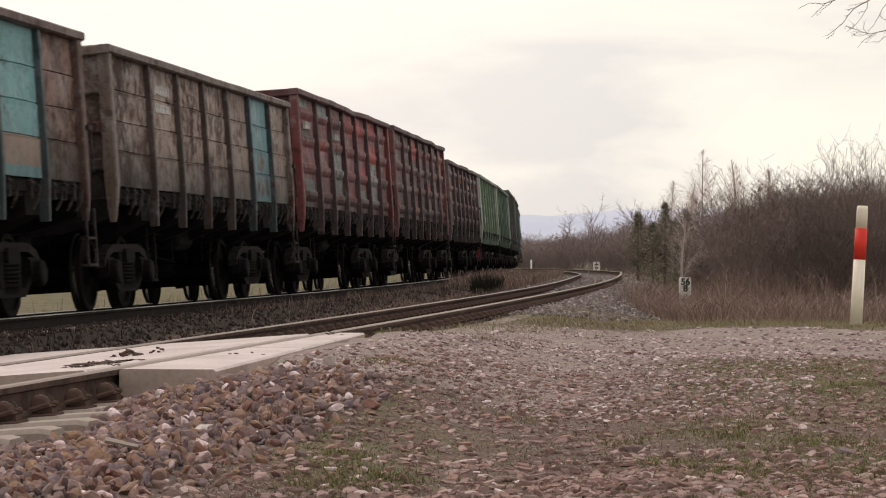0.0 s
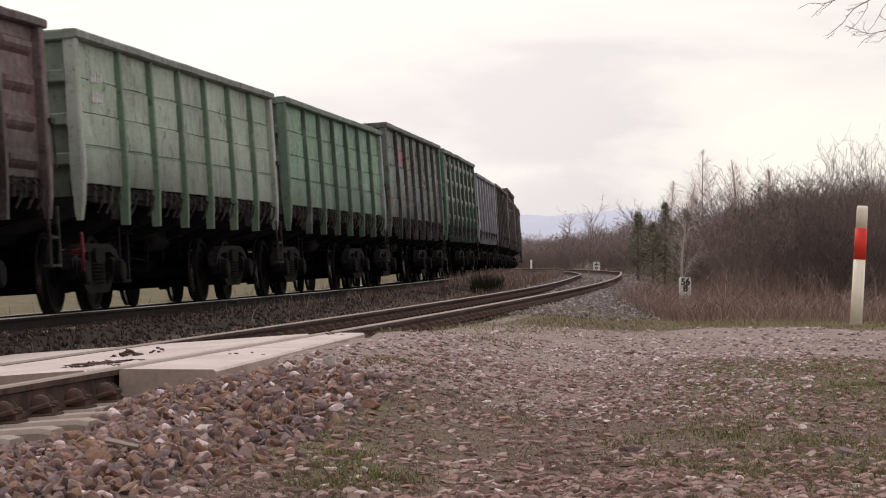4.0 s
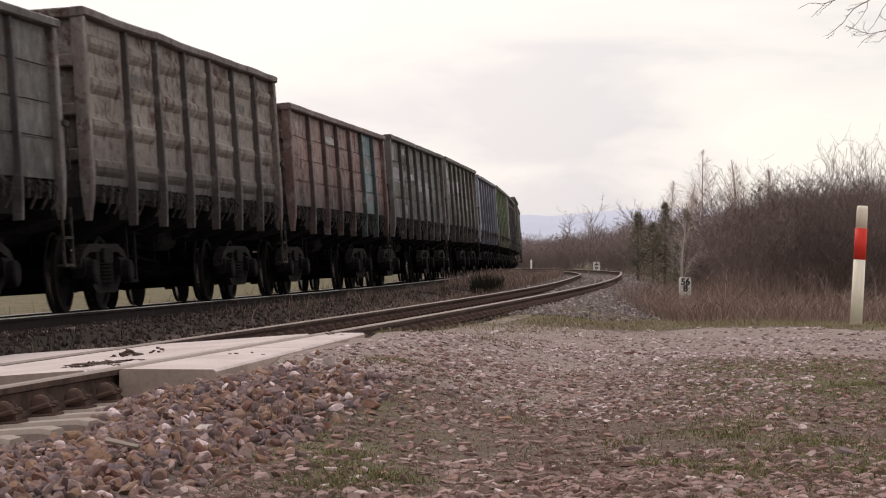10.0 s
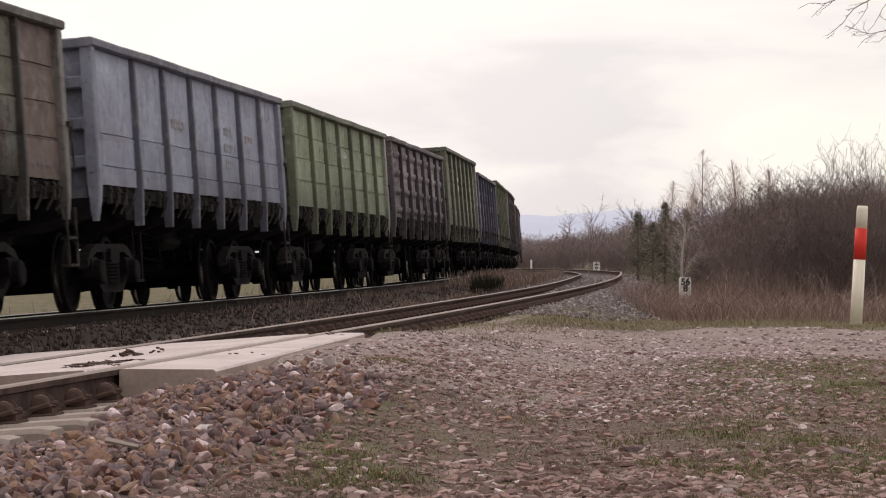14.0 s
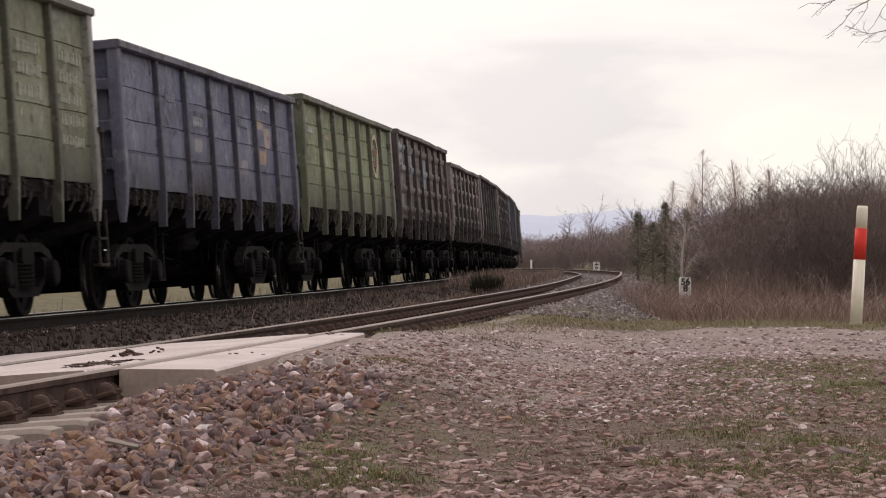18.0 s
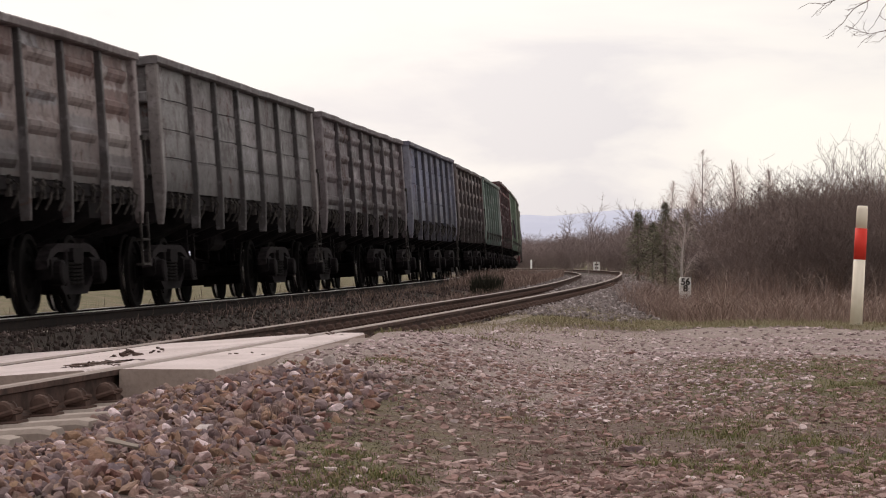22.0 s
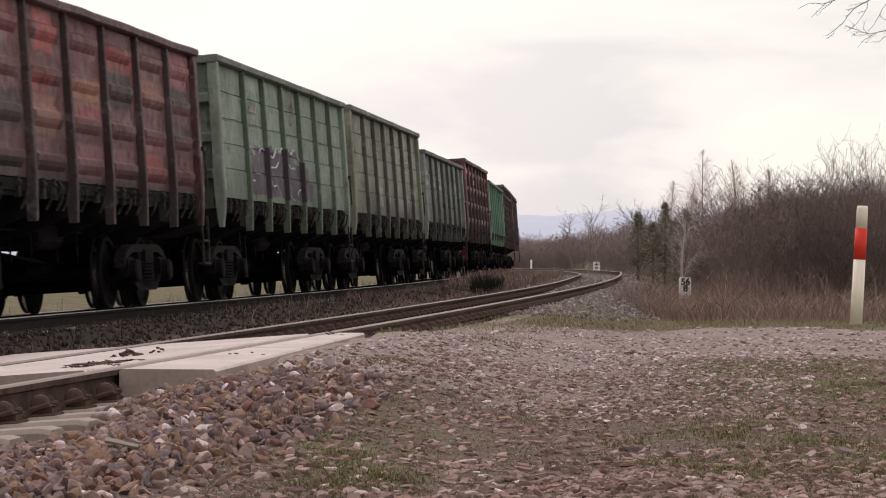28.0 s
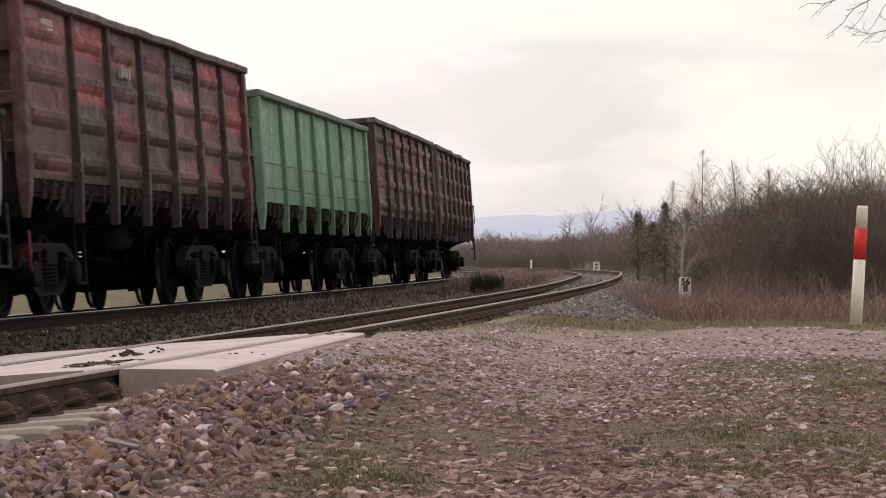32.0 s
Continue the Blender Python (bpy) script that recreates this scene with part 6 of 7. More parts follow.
def build_grass():
    # thin turf among the rubble, in loose tufts
    m = 2300
    cy = 8.8 + 13 * RNG.uniform(0, 1, m) ** 1.2
    cx = RNG.uniform(-0.07, 0.175, m) * cy
    s, u = su_of(cx, cy)
    wgt = (0.18 + 0.82 * smooth01(cx / cy, 0.05, 0.115)) * (0.35 + 0.65 * (np.sin(2.1 * cx + 0.5) * np.sin(1.3 * cy + cx) > -0.1))
    ok = (u > NEAR_U + 2.3) & (RNG.uniform(0, 1, m) < wgt) & (lane_mask(cx, cy) < 0.4)
    cx, cy = cx[ok], cy[ok]
    k = 36
    x = np.repeat(cx, k) + RNG.normal(0, 0.10, len(cx) * k)
    y = np.repeat(cy, k) + RNG.normal(0, 0.15, len(cx) * k)
    h = RNG.uniform(0.005, 0.024, len(x))
    blades("turf_tufts", "short green grass tufts between rubble", x, y, ground_z(x, y) - 0.003, h, RNG.uniform(0.003, 0.006, len(x)), GREEN_BLADE, 0.9)
    m = 700
    cy = RNG.uniform(8.7, 16.5, m)
    cx = (-0.036 + RNG.normal(0, 0.042, m)) * cy
    s, u = su_of(cx, cy)
    ok = (u > NEAR_U + 2.2) & (RNG.uniform(0, 1, m) < near_turf(cx, cy))
    cx, cy = cx[ok], cy[ok]
    x = np.repeat(cx, 40) + RNG.normal(0, 0.06, len(cx) * 40)
    y = np.repeat(cy, 40) + RNG.normal(0, 0.10, len(cx) * 40)
    blades("moss_patch", "low olive moss and grass beside the ballast", x, y, ground_z(x, y) - 0.003, RNG.uniform(0.003, 0.014, len(x)), RNG.uniform(0.003, 0.007, len(x)), MOSS, 2.0)
    n = 46000
    y = 8.7 + 15 * RNG.uniform(0, 1, n) ** 1.3
    x = RNG.uniform(-0.09, 0.175, n) * y
    s, u = su_of(x, y)
    ok = (u > NEAR_U + 2.1) & (lane_mask(x, y) < 0.5) & (RNG.uniform(0, 1, n) < 0.55 + 0.45 * np.sin(2.3 * x + 1.1) * np.sin(1.7 * y - 0.6 * x))
    x, y = x[ok], y[ok]
    blades("withered_turf", "thin withered grass lying on stony soil", x, y, ground_z(x, y) - 0.002, RNG.uniform(0.004, 0.022, len(x)), RNG.uniform(0.002, 0.005, len(x)), LITTER, 2.6)
    # strip beyond the lane
    n = 26000
    x = RNG.uniform(-0.4, 8.5, n)
    y = RNG.uniform(28.6, 37.5, n)
    s, u = su_of(x, y)
    ok = (u > NEAR_U + 1.5) & (lane_mask(x, y) < RNG.uniform(0.0, 0.5, n))
    x, y = x[ok], y[ok]
    hh = RNG.uniform(0.010, 0.058, len(x)) * (0.8 + 0.5 * np.sin(2 * x + y))
    blades("verge_grass", "yellow-green withered verge grass along the lane", x, y, ground_z(x, y), hh, RNG.uniform(0.006, 0.012, len(x)), DRY_BLADE, 1.6)
    s2, u2, x2, y2 = track_scatter(12000, -4.3, 13, NEAR_U + 0.95, NEAR_U + 3.0)
    ok = (RNG.uniform(0, 1, len(s2)) < 1.15 - smooth01(u2 - NEAR_U, 1.2 + 0.10 * (s2 + 4), 1.8 + 0.10 * (s2 + 4))) & (RNG.uniform(0, 1, len(s2)) < 0.65 + 0.35 * np.sin(1.3 * s2))
    x2, y2 = x2[ok], y2[ok]
    blades("rail_verge", "withered olive grass along the track beyond the crossing", x2, y2, ground_z(x2, y2) - 0.004, RNG.uniform(0.012, 0.060, len(x2)), RNG.uniform(0.004, 0.008, len(x2)), DRY_BLADE, 1.8)
    k = len(x) // 12
    blades("verge_green", "green blades in the verge", x[:k] + 0.03, y[:k], ground_z(x[:k], y[:k]), hh[:k] * 0.8, RNG.uniform(0.006, 0.012, k), GREEN_BLADE, 1.6)
    # brown weeds before the thicket
    n = 32000
    px, y = RNG.uniform(0.050, 0.175, n), RNG.uniform(36.5, 62, n)
    x = px * y
    s, u = su_of(x, y)
    ok = (u > NEAR_U + 2.0 + 0.4 * np.sin(3 * y)) & (y > 36.0 + 1.5 * np.sin(x * 2.3) + 8 * (1 - smooth01(x, 2.5, 4.5)))
    x, y = x[ok], y[ok]
    blades("dead_weeds", "tangled reddish-brown dead weeds before the thicket", x, y, ground_z(x, y), np.where((np.abs(x / y - 0.0878) < 0.006) & (y < 58), RNG.uniform(0.16, 0.40, len(x)), RNG.uniform(0.05, 0.50, len(x))), RNG.uniform(0.004, 0.010, len(x)), DRY_STEM, 2.0, "weeds")
    n = 5200
    px, y = RNG.uniform(0.098, 0.175, n), RNG.uniform(40.5, 50, n)
    x = px * y
    blades("tall_weeds", "tall reddish-brown dead stalks at the thicket's foot", x, y, ground_z(x, y), RNG.uniform(0.25, 0.95, n), RNG.uniform(0.004, 0.009, n), DRY_STEM, 0.9, "weeds")
    # far verge by the curve
    n = 9000
    px, y = RNG.uniform(0.012, 0.10, n), RNG.uniform(62, 175, n)
    x = px * y
    s, u = su_of(x, y)
    ok = (u > NEAR_U + 2.6) | (u < -2.6)
    x, y = x[ok], y[ok]
    blades("far_weeds", "brown dead weeds along the far curve", x, y, ground_z(x, y), RNG.uniform(0.2, 0.8, len(x)), RNG.uniform(0.015, 0.035, len(x)), DRY_STEM, 0.6, "weeds")
    # between the tracks
    s, u, x, y = track_scatter(30000, -16, 95, 1.25, 3.6)
    ok = RNG.uniform(0, 1, len(s)) < 0.35 + 0.65 * np.clip(np.sin(0.9 * s) * np.sin(0.37 * s + 1), 0, 1) + 0.3 * (s > 40)
    s, u, x, y = s[ok], u[ok], x[ok], y[ok]
    ok = np.abs(s - 39.8) > 0.9
    s, u, x, y = s[ok], u[ok], x[ok], y[ok]
    near, far = s < 47, s >= 47
    blades("rusty_weeds", "reddish-brown dead weeds between the tracks of the curve", x[far], y[far], ground_z(x[far], y[far]), RNG.uniform(0.08, 0.42, far.sum()), RNG.uniform(0.010, 0.022, far.sum()), DRY_STEM, 1.0, "weeds")
    dry = near & (RNG.uniform(0, 1, len(s)) < smooth01(s, 4, 26) * 0.75)
    blades("pale_track_weeds", "brown dead weeds on the bank between the tracks", x[dry], y[dry], ground_z(x[dry], y[dry]), RNG.uniform(0.03, 0.20, dry.sum()), RNG.uniform(0.006, 0.014, dry.sum()), DRY_STEM, 1.2, "weeds")
    near = near & ~dry
    s, u, x, y = s[near], u[near], x[near], y[near]
    hh = RNG.uniform(0.02, 0.15, len(x)) * (0.7 + 0.6 * smooth01(s, 15, 45))
    blades("track_weeds", "dry brown weed stalks between the two tracks", x, y, ground_z(x, y), hh, RNG.uniform(0.005, 0.014, len(x)), DARK_STEM, 0.7, "weeds")
    # stalks beyond the train
    s, u, x, y = track_scatter(8000, -12, 80, -5.0, -2.1)
    blades("field_edge_weeds", "dry pale stalks at the edge of the field", x, y, ground_z(x, y), RNG.uniform(0.08, 0.55, len(x)), RNG.uniform(0.006, 0.014, len(x)), LITTER, 0.5, "weeds")
    tufts = [(-0.91, 16.5, 0.05, 70), (-0.56, 22.0, 0.12, 160), (-0.34, 16.8, 0.13, 260), (-0.28, 17.3, 0.08, 120), (0.08, 23.5, 0.13, 160), (0.38, 21.9, 0.16, 200),
             (0.47, 16.3, 0.09, 130), (0.45, 14.4, 0.08, 90), (-0.41, 11.4, 0.07, 170), (-0.37, 10.5, 0.13, 330), (-0.44, 10.1, 0.10, 240), (-0.24, 10.6, 0.10, 180),
             (1.80, 14.7, 0.10, 200), (2.22, 18.9, 0.14, 220), (1.35, 12.9, 0.08, 170), (0.94, 11.4, 0.08, 150), (1.20, 11.2, 0.09, 160), (1.75, 12.7, 0.11, 240),
             (0.82, 12.7, 0.08, 120), (2.55, 17.7, 0.16, 240), (2.78, 20.1, 0.18, 240), (1.66, 10.7, 0.12, 220), (1.50, 13.6, 0.09, 140), (2.35, 14.2, 0.12, 220)]
    for cx, cy, r, kk in tufts:
        x, y = cx + RNG.normal(0, r, kk), cy + RNG.normal(0, r * 1.4, kk)
        blades("grass_tuft", "small tuft of green grass in gravel", x, y, ground_z(x, y) - 0.002, RNG.uniform(0.010, 0.042, kk), RNG.uniform(0.003, 0.007, kk), GREEN_BLADE, 1.5)
    for cx, cy, r, kk in ((-0.75, 12.7, 0.05, 60), (-0.80, 12.3, 0.06, 50), (-0.90, 11.2, 0.05, 36)):
        x, y = cx + RNG.normal(0, r, kk), cy + RNG.normal(0, r * 1.6, kk)
        blades("dry_stalks", "small clump of dry stalks beside the ballast", x, y, ground_z(x, y) - 0.002, RNG.uniform(0.03, 0.13, kk), RNG.uniform(0.002, 0.004, kk), DRY_STEM, 0.5)


build_grass()

# ---- bare thicket and trees ----


def twig_segments(seed, height, stems, spread, levels, thin, droop=0.0, upright=0.0):
    """Branching bare wood as segments (start, end, radii)."""
    rng = random.Random(seed)
    segs = []
    stem = [0]

    def grow(p, d, length, r, level):
        n = 4 if level == 0 else (3 if level == 1 else 2)
        pts = [p]
        for i in range(n):
            d = (d + Vector((rng.uniform(-1, 1), rng.uniform(-1, 1), rng.uniform(-0.7, 0.9))) * 0.22 + Vector((0, 0, upright - droop * level)) * 0.12).normalized()
            q = pts[-1] + d * (length / n)
            ra, rb = r * (1 - 0.6 * i / n), r * (1 - 0.6 * (i + 1) / n)
            segs.append((pts[-1], q, max(ra, thin), max(rb, thin * 0.7), level, stem[0]))
            pts.append(q)
        if level >= levels:
            return
        kids = [7, 6, 4, 3][min(level, 3)]
        for j in range(kids):
            e = rng.uniform(0.25 if level == 0 else 0.1, 1.0)
            i = min(int(e * n), n - 1)
            b = pts[i].lerp(pts[i + 1], e * n - i)
            out = Vector((rng.uniform(-1, 1), rng.uniform(-1, 1), rng.uniform(-0.25, 0.9)))
            grow(b, (d * 0.7 + out.normalized()).normalized(), length * rng.uniform(0.32, 0.6), r * 0.45, level + 1)

    for k in range(stems):
        stem[0] = k
        a = rng.uniform(0, 6.28)
        rad = spread * rng.uniform(0.1, 1)
        d = Vector((math.cos(a) * rng.uniform(0.1, 0.6), math.sin(a) * rng.uniform(0.1, 0.6), 1)).normalized() if stems > 1 else Vector((rng.uniform(-.06, .06), rng.uniform(-.06, .06), 1)).normalized()
        grow(Vector((math.cos(a) * rad, math.sin(a) * rad, -0.1)) if stems > 1 else Vector((0, 0, -0.1)), d, height * rng.uniform(0.6, 0.95), thin * (3.2 if stems > 1 else 7), 0)
    return segs


def segs_mesh(name, segs, mat):
    a = np.array([s[0] for s in segs])
    b = np.array([s[1] for s in segs])
    ra, rb = np.array([s[2] for s in segs])[:, None], np.array([s[3] for s in segs])[:, None]
    d = b - a
    d /= np.linalg.norm(d, axis=1)[:, None] + 1e-9
    h = np.where(np.abs(d[:, 2:3]) < 0.9, np.array([[0, 0, 1.0]]), np.array([[1.0, 0, 0]]))
    u = np.cross(d, h)
    u /= np.linalg.norm(u, axis=1)[:, None]
    w = np.cross(d, u)
    ring = [(math.cos(t), math.sin(t)) for t in (0, 2.094, 4.189)]
    v = np.stack([a + (u * c + w * s) * ra for c, s in ring] + [b + (u * c + w * s) * rb for c, s in ring], 1)
    o = (np.arange(len(segs)) * 6)[:, None]
    f = np.concatenate([o + np.array([[j, (j + 1) % 3, 3 + (j + 1) % 3, 3 + j]]) for j in range(3)], 1).reshape(-1, 4)
    return raw_mesh(name, v.reshape(-1, 3), f, mat)


def gz1(x, y):
    return float(ground_z(np.array([x]), np.array([y]))[0])


def two_meshes(segs, mat):
    """Each stem, and the crown of twigs, of one shrub form."""
    stems = [segs_mesh("stem", [q for q in segs if q[4] == 0 and q[5] == k], mat) for k in range(segs[-1][5] + 1)]
    return stems, segs_mesh("crown", [q for q in segs if q[4] > 0], mat)


SHRUBS = [two_meshes(twig_segments(40 + k, 2.6, 8, 0.5, 3, 0.0029), TWIG) for k in range(6)]
THICK = [([], segs_mesh("crown", twig_segments(70 + k, 2.6, 8, 0.6, 3, 0.0042), TWIG)) for k in range(3)]
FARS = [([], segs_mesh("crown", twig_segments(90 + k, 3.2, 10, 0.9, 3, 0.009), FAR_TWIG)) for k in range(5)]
WANDS = [two_meshes(twig_segments(120 + k, 2.4, 2, 0.15, 3, 0.0026, 0, 0.3), TWIG) for k in range(3)]


def shrub(mesh, x, y, scale, label, group, name="shrub"):
    ob = thing(name, label, "shrub", group, at=pose(x, y, gz1(x, y), 0, 0, random.uniform(0, 360)) @ Matrix.Diagonal((scale[0], scale[0], scale[1], 1)))
    for st in mesh[0]:
        part("stem", st, ob)
    part("crown", mesh[1], ob)
    return ob


def crest(me):
    """Height under which nearly all of a crown lies."""
    co = np.empty(len(me.vertices) * 3, np.float32)
    me.vertices.foreach_get("co", co)
    return float(np.quantile(co[2::3], 0.992))


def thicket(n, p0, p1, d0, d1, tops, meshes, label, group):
    """Shrubs over a wedge of the plan between two bearings, their heights fitted to the skyline seen from the camera.
    """
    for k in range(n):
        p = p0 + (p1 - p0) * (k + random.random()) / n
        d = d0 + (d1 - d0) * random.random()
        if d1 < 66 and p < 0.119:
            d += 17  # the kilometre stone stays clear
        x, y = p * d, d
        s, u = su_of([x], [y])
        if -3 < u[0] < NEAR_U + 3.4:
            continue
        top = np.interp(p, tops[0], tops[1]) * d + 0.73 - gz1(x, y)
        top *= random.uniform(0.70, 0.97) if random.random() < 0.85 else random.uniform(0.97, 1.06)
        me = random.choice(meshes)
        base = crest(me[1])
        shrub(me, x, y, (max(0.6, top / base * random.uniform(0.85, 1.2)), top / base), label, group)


random.seed(11)
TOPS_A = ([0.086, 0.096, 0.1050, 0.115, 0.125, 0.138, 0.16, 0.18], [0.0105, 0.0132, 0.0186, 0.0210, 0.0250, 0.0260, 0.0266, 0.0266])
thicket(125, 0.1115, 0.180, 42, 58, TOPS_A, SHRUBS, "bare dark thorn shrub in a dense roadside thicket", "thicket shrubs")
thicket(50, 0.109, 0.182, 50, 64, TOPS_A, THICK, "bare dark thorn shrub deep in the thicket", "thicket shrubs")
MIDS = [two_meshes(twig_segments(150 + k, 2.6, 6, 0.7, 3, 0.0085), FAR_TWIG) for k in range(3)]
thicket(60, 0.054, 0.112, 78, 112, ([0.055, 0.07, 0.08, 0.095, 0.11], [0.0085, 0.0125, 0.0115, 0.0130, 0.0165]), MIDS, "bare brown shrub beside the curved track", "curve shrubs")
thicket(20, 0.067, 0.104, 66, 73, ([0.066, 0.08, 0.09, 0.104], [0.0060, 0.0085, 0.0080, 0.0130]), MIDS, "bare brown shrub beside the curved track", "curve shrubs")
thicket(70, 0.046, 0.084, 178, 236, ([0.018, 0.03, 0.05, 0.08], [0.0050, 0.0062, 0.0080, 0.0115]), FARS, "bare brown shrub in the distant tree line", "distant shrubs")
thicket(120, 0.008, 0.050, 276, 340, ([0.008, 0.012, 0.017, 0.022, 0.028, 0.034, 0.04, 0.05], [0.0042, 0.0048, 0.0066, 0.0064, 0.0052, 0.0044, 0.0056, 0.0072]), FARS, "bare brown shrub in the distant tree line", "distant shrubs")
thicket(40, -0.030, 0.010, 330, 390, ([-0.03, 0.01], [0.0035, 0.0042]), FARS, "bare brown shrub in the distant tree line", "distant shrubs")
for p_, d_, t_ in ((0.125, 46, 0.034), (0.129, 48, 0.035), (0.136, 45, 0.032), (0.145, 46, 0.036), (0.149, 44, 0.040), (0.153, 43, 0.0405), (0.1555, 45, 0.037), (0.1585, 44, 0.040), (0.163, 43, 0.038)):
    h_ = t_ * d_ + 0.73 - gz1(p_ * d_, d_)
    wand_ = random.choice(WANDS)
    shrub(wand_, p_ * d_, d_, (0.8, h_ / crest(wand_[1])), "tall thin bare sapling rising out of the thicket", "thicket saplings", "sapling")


def birch(x, y, h, seed, lean=0.0, thick=1.0):
    rng = random.Random(seed)
    root = thing("birch_tree", "slender leafless birch with pale bark and fine pinkish twigs", "tree", "birches", at=pose(x, y, gz1(x, y), 0, lean, rng.uniform(0, 360)))
    g = Geo()
    pts = [(0.05 * math.sin(i * 1.1 + seed) * i * 0.3, 0.04 * math.cos(i * 0.9 + seed) * i * 0.3, h * i / 7 - 0.15) for i in range(8)]
    g.tube(pts, 0.075 * thick, 0.012 * thick, 7)
    part("trunk", g.mesh("trunk", BIRCH), root)
    segs = []
    for k in range(64 if thick > 0.8 else 16):
        e = rng.uniform(0.22, 0.99)
        i = min(int(e * 7), 6)
        b = Vector(pts[i]).lerp(Vector(pts[i + 1]), e * 7 - i)
        a = rng.uniform(0, 6.28)
        L = h * 0.46 * (1.0 - e) ** 0.95 + 0.06
        p, d = b, Vector((math.cos(a) * 0.50, math.sin(a) * 0.50, 1)).normalized()
        for j in range(3):
            q = p + d * L / 3
            segs.append((p, q, 0.0052 * thick * (1 - j * 0.25), 0.0052 * thick * (0.8 - j * 0.25)))
            for _ in range(4):
                t = p.lerp(q, rng.random())
                dd = (d + Vector((rng.uniform(-1, 1), rng.uniform(-1, 1), rng.uniform(-0.6, 0.6)))).normalized()
                tt = t + dd * L * rng.uniform(0.2, 0.4)
                segs.append((t, tt, 0.0034 * thick, 0.0026 * thick))
                segs.append((tt, tt + (dd + Vector((rng.uniform(-.5, .5), rng.uniform(-.5, .5), -0.2))).normalized() * L * 0.3, 0.0028 * thick, 0.0020 * thick))
            p = q
            d = (d + Vector((rng.uniform(-.3, .3), rng.uniform(-.3, .3), 0.1))).normalized()
    part("crown", segs_mesh("crown", segs, BIRCH_TWIG), root)
    return root


for p_, d_, t_, k_ in ((0.0945, 112, 0.0385, 1), (0.1055, 118, 0.0350, 2), (0.0830, 125, 0.0270, 3), (0.1175, 105, 0.0315, 4), (0.0862, 68, 0.0175, 5), (0.0900, 120, 0.0260, 6)):
    birch(p_ * d_, d_, t_ * d_ + 0.73 - gz1(p_ * d_, d_), k_, -5.0 if k_ == 5 else random.uniform(-2, 2), 0.62 if k_ == 5 else 0.9)
for p_, d_, t_, k_ in ((0.0555, 165, 0.0168, 1), (0.0530, 168, 0.0125, 2), (0.0690, 120, 0.0185, 3), (0.0735, 118, 0.0180, 4), (0.0470, 200, 0.0105, 5)):
    h_ = t_ * d_ + 0.73 - gz1(p_ * d_, d_)
    root_ = thing("bare_tree", "small leafless tree with a spreading open crown", "tree", "bare trees", at=pose(p_ * d_, d_, gz1(p_ * d_, d_), 0, 0, k_ * 70))
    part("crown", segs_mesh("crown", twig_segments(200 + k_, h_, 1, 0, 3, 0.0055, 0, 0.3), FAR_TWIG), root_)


def spruce(x, y, h, seed):
    rng = random.Random(seed)
    root = thing("spruce_tree", "small dark green spruce at the thicket's edge", "tree", "spruces", at=pose(x, y, gz1(x, y)))
    g = Geo()
    g.tube([(0, 0, -0.1), (0, 0, h * 0.5), (0, 0, h)], 0.05, 0.008, 6)
    part("trunk", g.mesh("trunk", TWIG), root)
    v, f = [], []
    for k in range(int(430 * h)):
        e = rng.random() ** 0.8
        z = h * (0.06 + 0.92 * e)
        R = (1 - e) ** 0.8 * h * 0.32 * (rng.uniform(0.4, 1.1) + 0.25 * math.sin(5 * math.floor(9 * e) + seed)) + 0.04
        a = rng.uniform(0, 6.28)
        tip = Vector((math.cos(a) * R, math.sin(a) * R, z - R * 0.25 + rng.uniform(-0.05, 0.1)))
        for j in range(5):
            t = tip * rng.uniform(0.35, 1)
            t.z = z + (tip.z - z) * (t.xy.length / max(R, 0.01))
            o = len(v)
            dd = Vector((math.cos(a + rng.uniform(-.8, .8)), math.sin(a + rng.uniform(-.8, .8)), rng.uniform(-0.7, 0.3))) * rng.uniform(0.05, 0.11)
            sd = Vector((-math.sin(a), math.cos(a), rng.uniform(-.4, .4))) * 0.010
            v += [t - sd, t + sd, t + dd + sd * 0.2, t + dd - sd * 0.2]
            f.append((o, o + 1, o + 2, o + 3))
    part("crown", raw_mesh("crown", [tuple(p) for p in v], f, NEEDLE), root)


for p_, d_, t_, k_ in ((0.0708, 74, 0.0148, 1), (0.0806, 75, 0.0182, 2), (0.0882, 76, 0.0155, 3), (0.0762, 77, 0.0112, 4), (0.0842, 78, 0.0120, 5)):
    spruce(p_ * d_, d_, t_ * d_ + 0.73 - gz1(p_ * d_, d_), k_)


def broom_bush():
    """Dark green broom between the tracks."""
    x, y, _ = on_track(39.8, 2.9)
    root = thing("broom_bush", "low dark green broom bush between the tracks", "shrub", at=pose(float(x), float(y), gz1(float(x), float(y))))
    rng = random.Random(3)
    segs = []
    for k in range(620):
        a, r = rng.uniform(0, 6.28), 0.36 * rng.random() ** 0.6
        p = Vector((math.cos(a) * r, math.sin(a) * r * 1.6, 0))
        d = Vector((math.cos(a) * rng.uniform(0, 0.38), math.sin(a) * rng.uniform(0, 0.5), 1)).normalized()
        q = p + d * rng.uniform(0.14, 0.52) * (1.12 - r)
        segs.append((p, q, 0.008, 0.004))
        segs.append((q, q + (d + Vector((rng.uniform(-.5, .5), rng.uniform(-.5, .5), 0))).normalized() * 0.1, 0.006, 0.003))
    part("crown", segs_mesh("crown", segs, BROOM), root)


broom_bush()


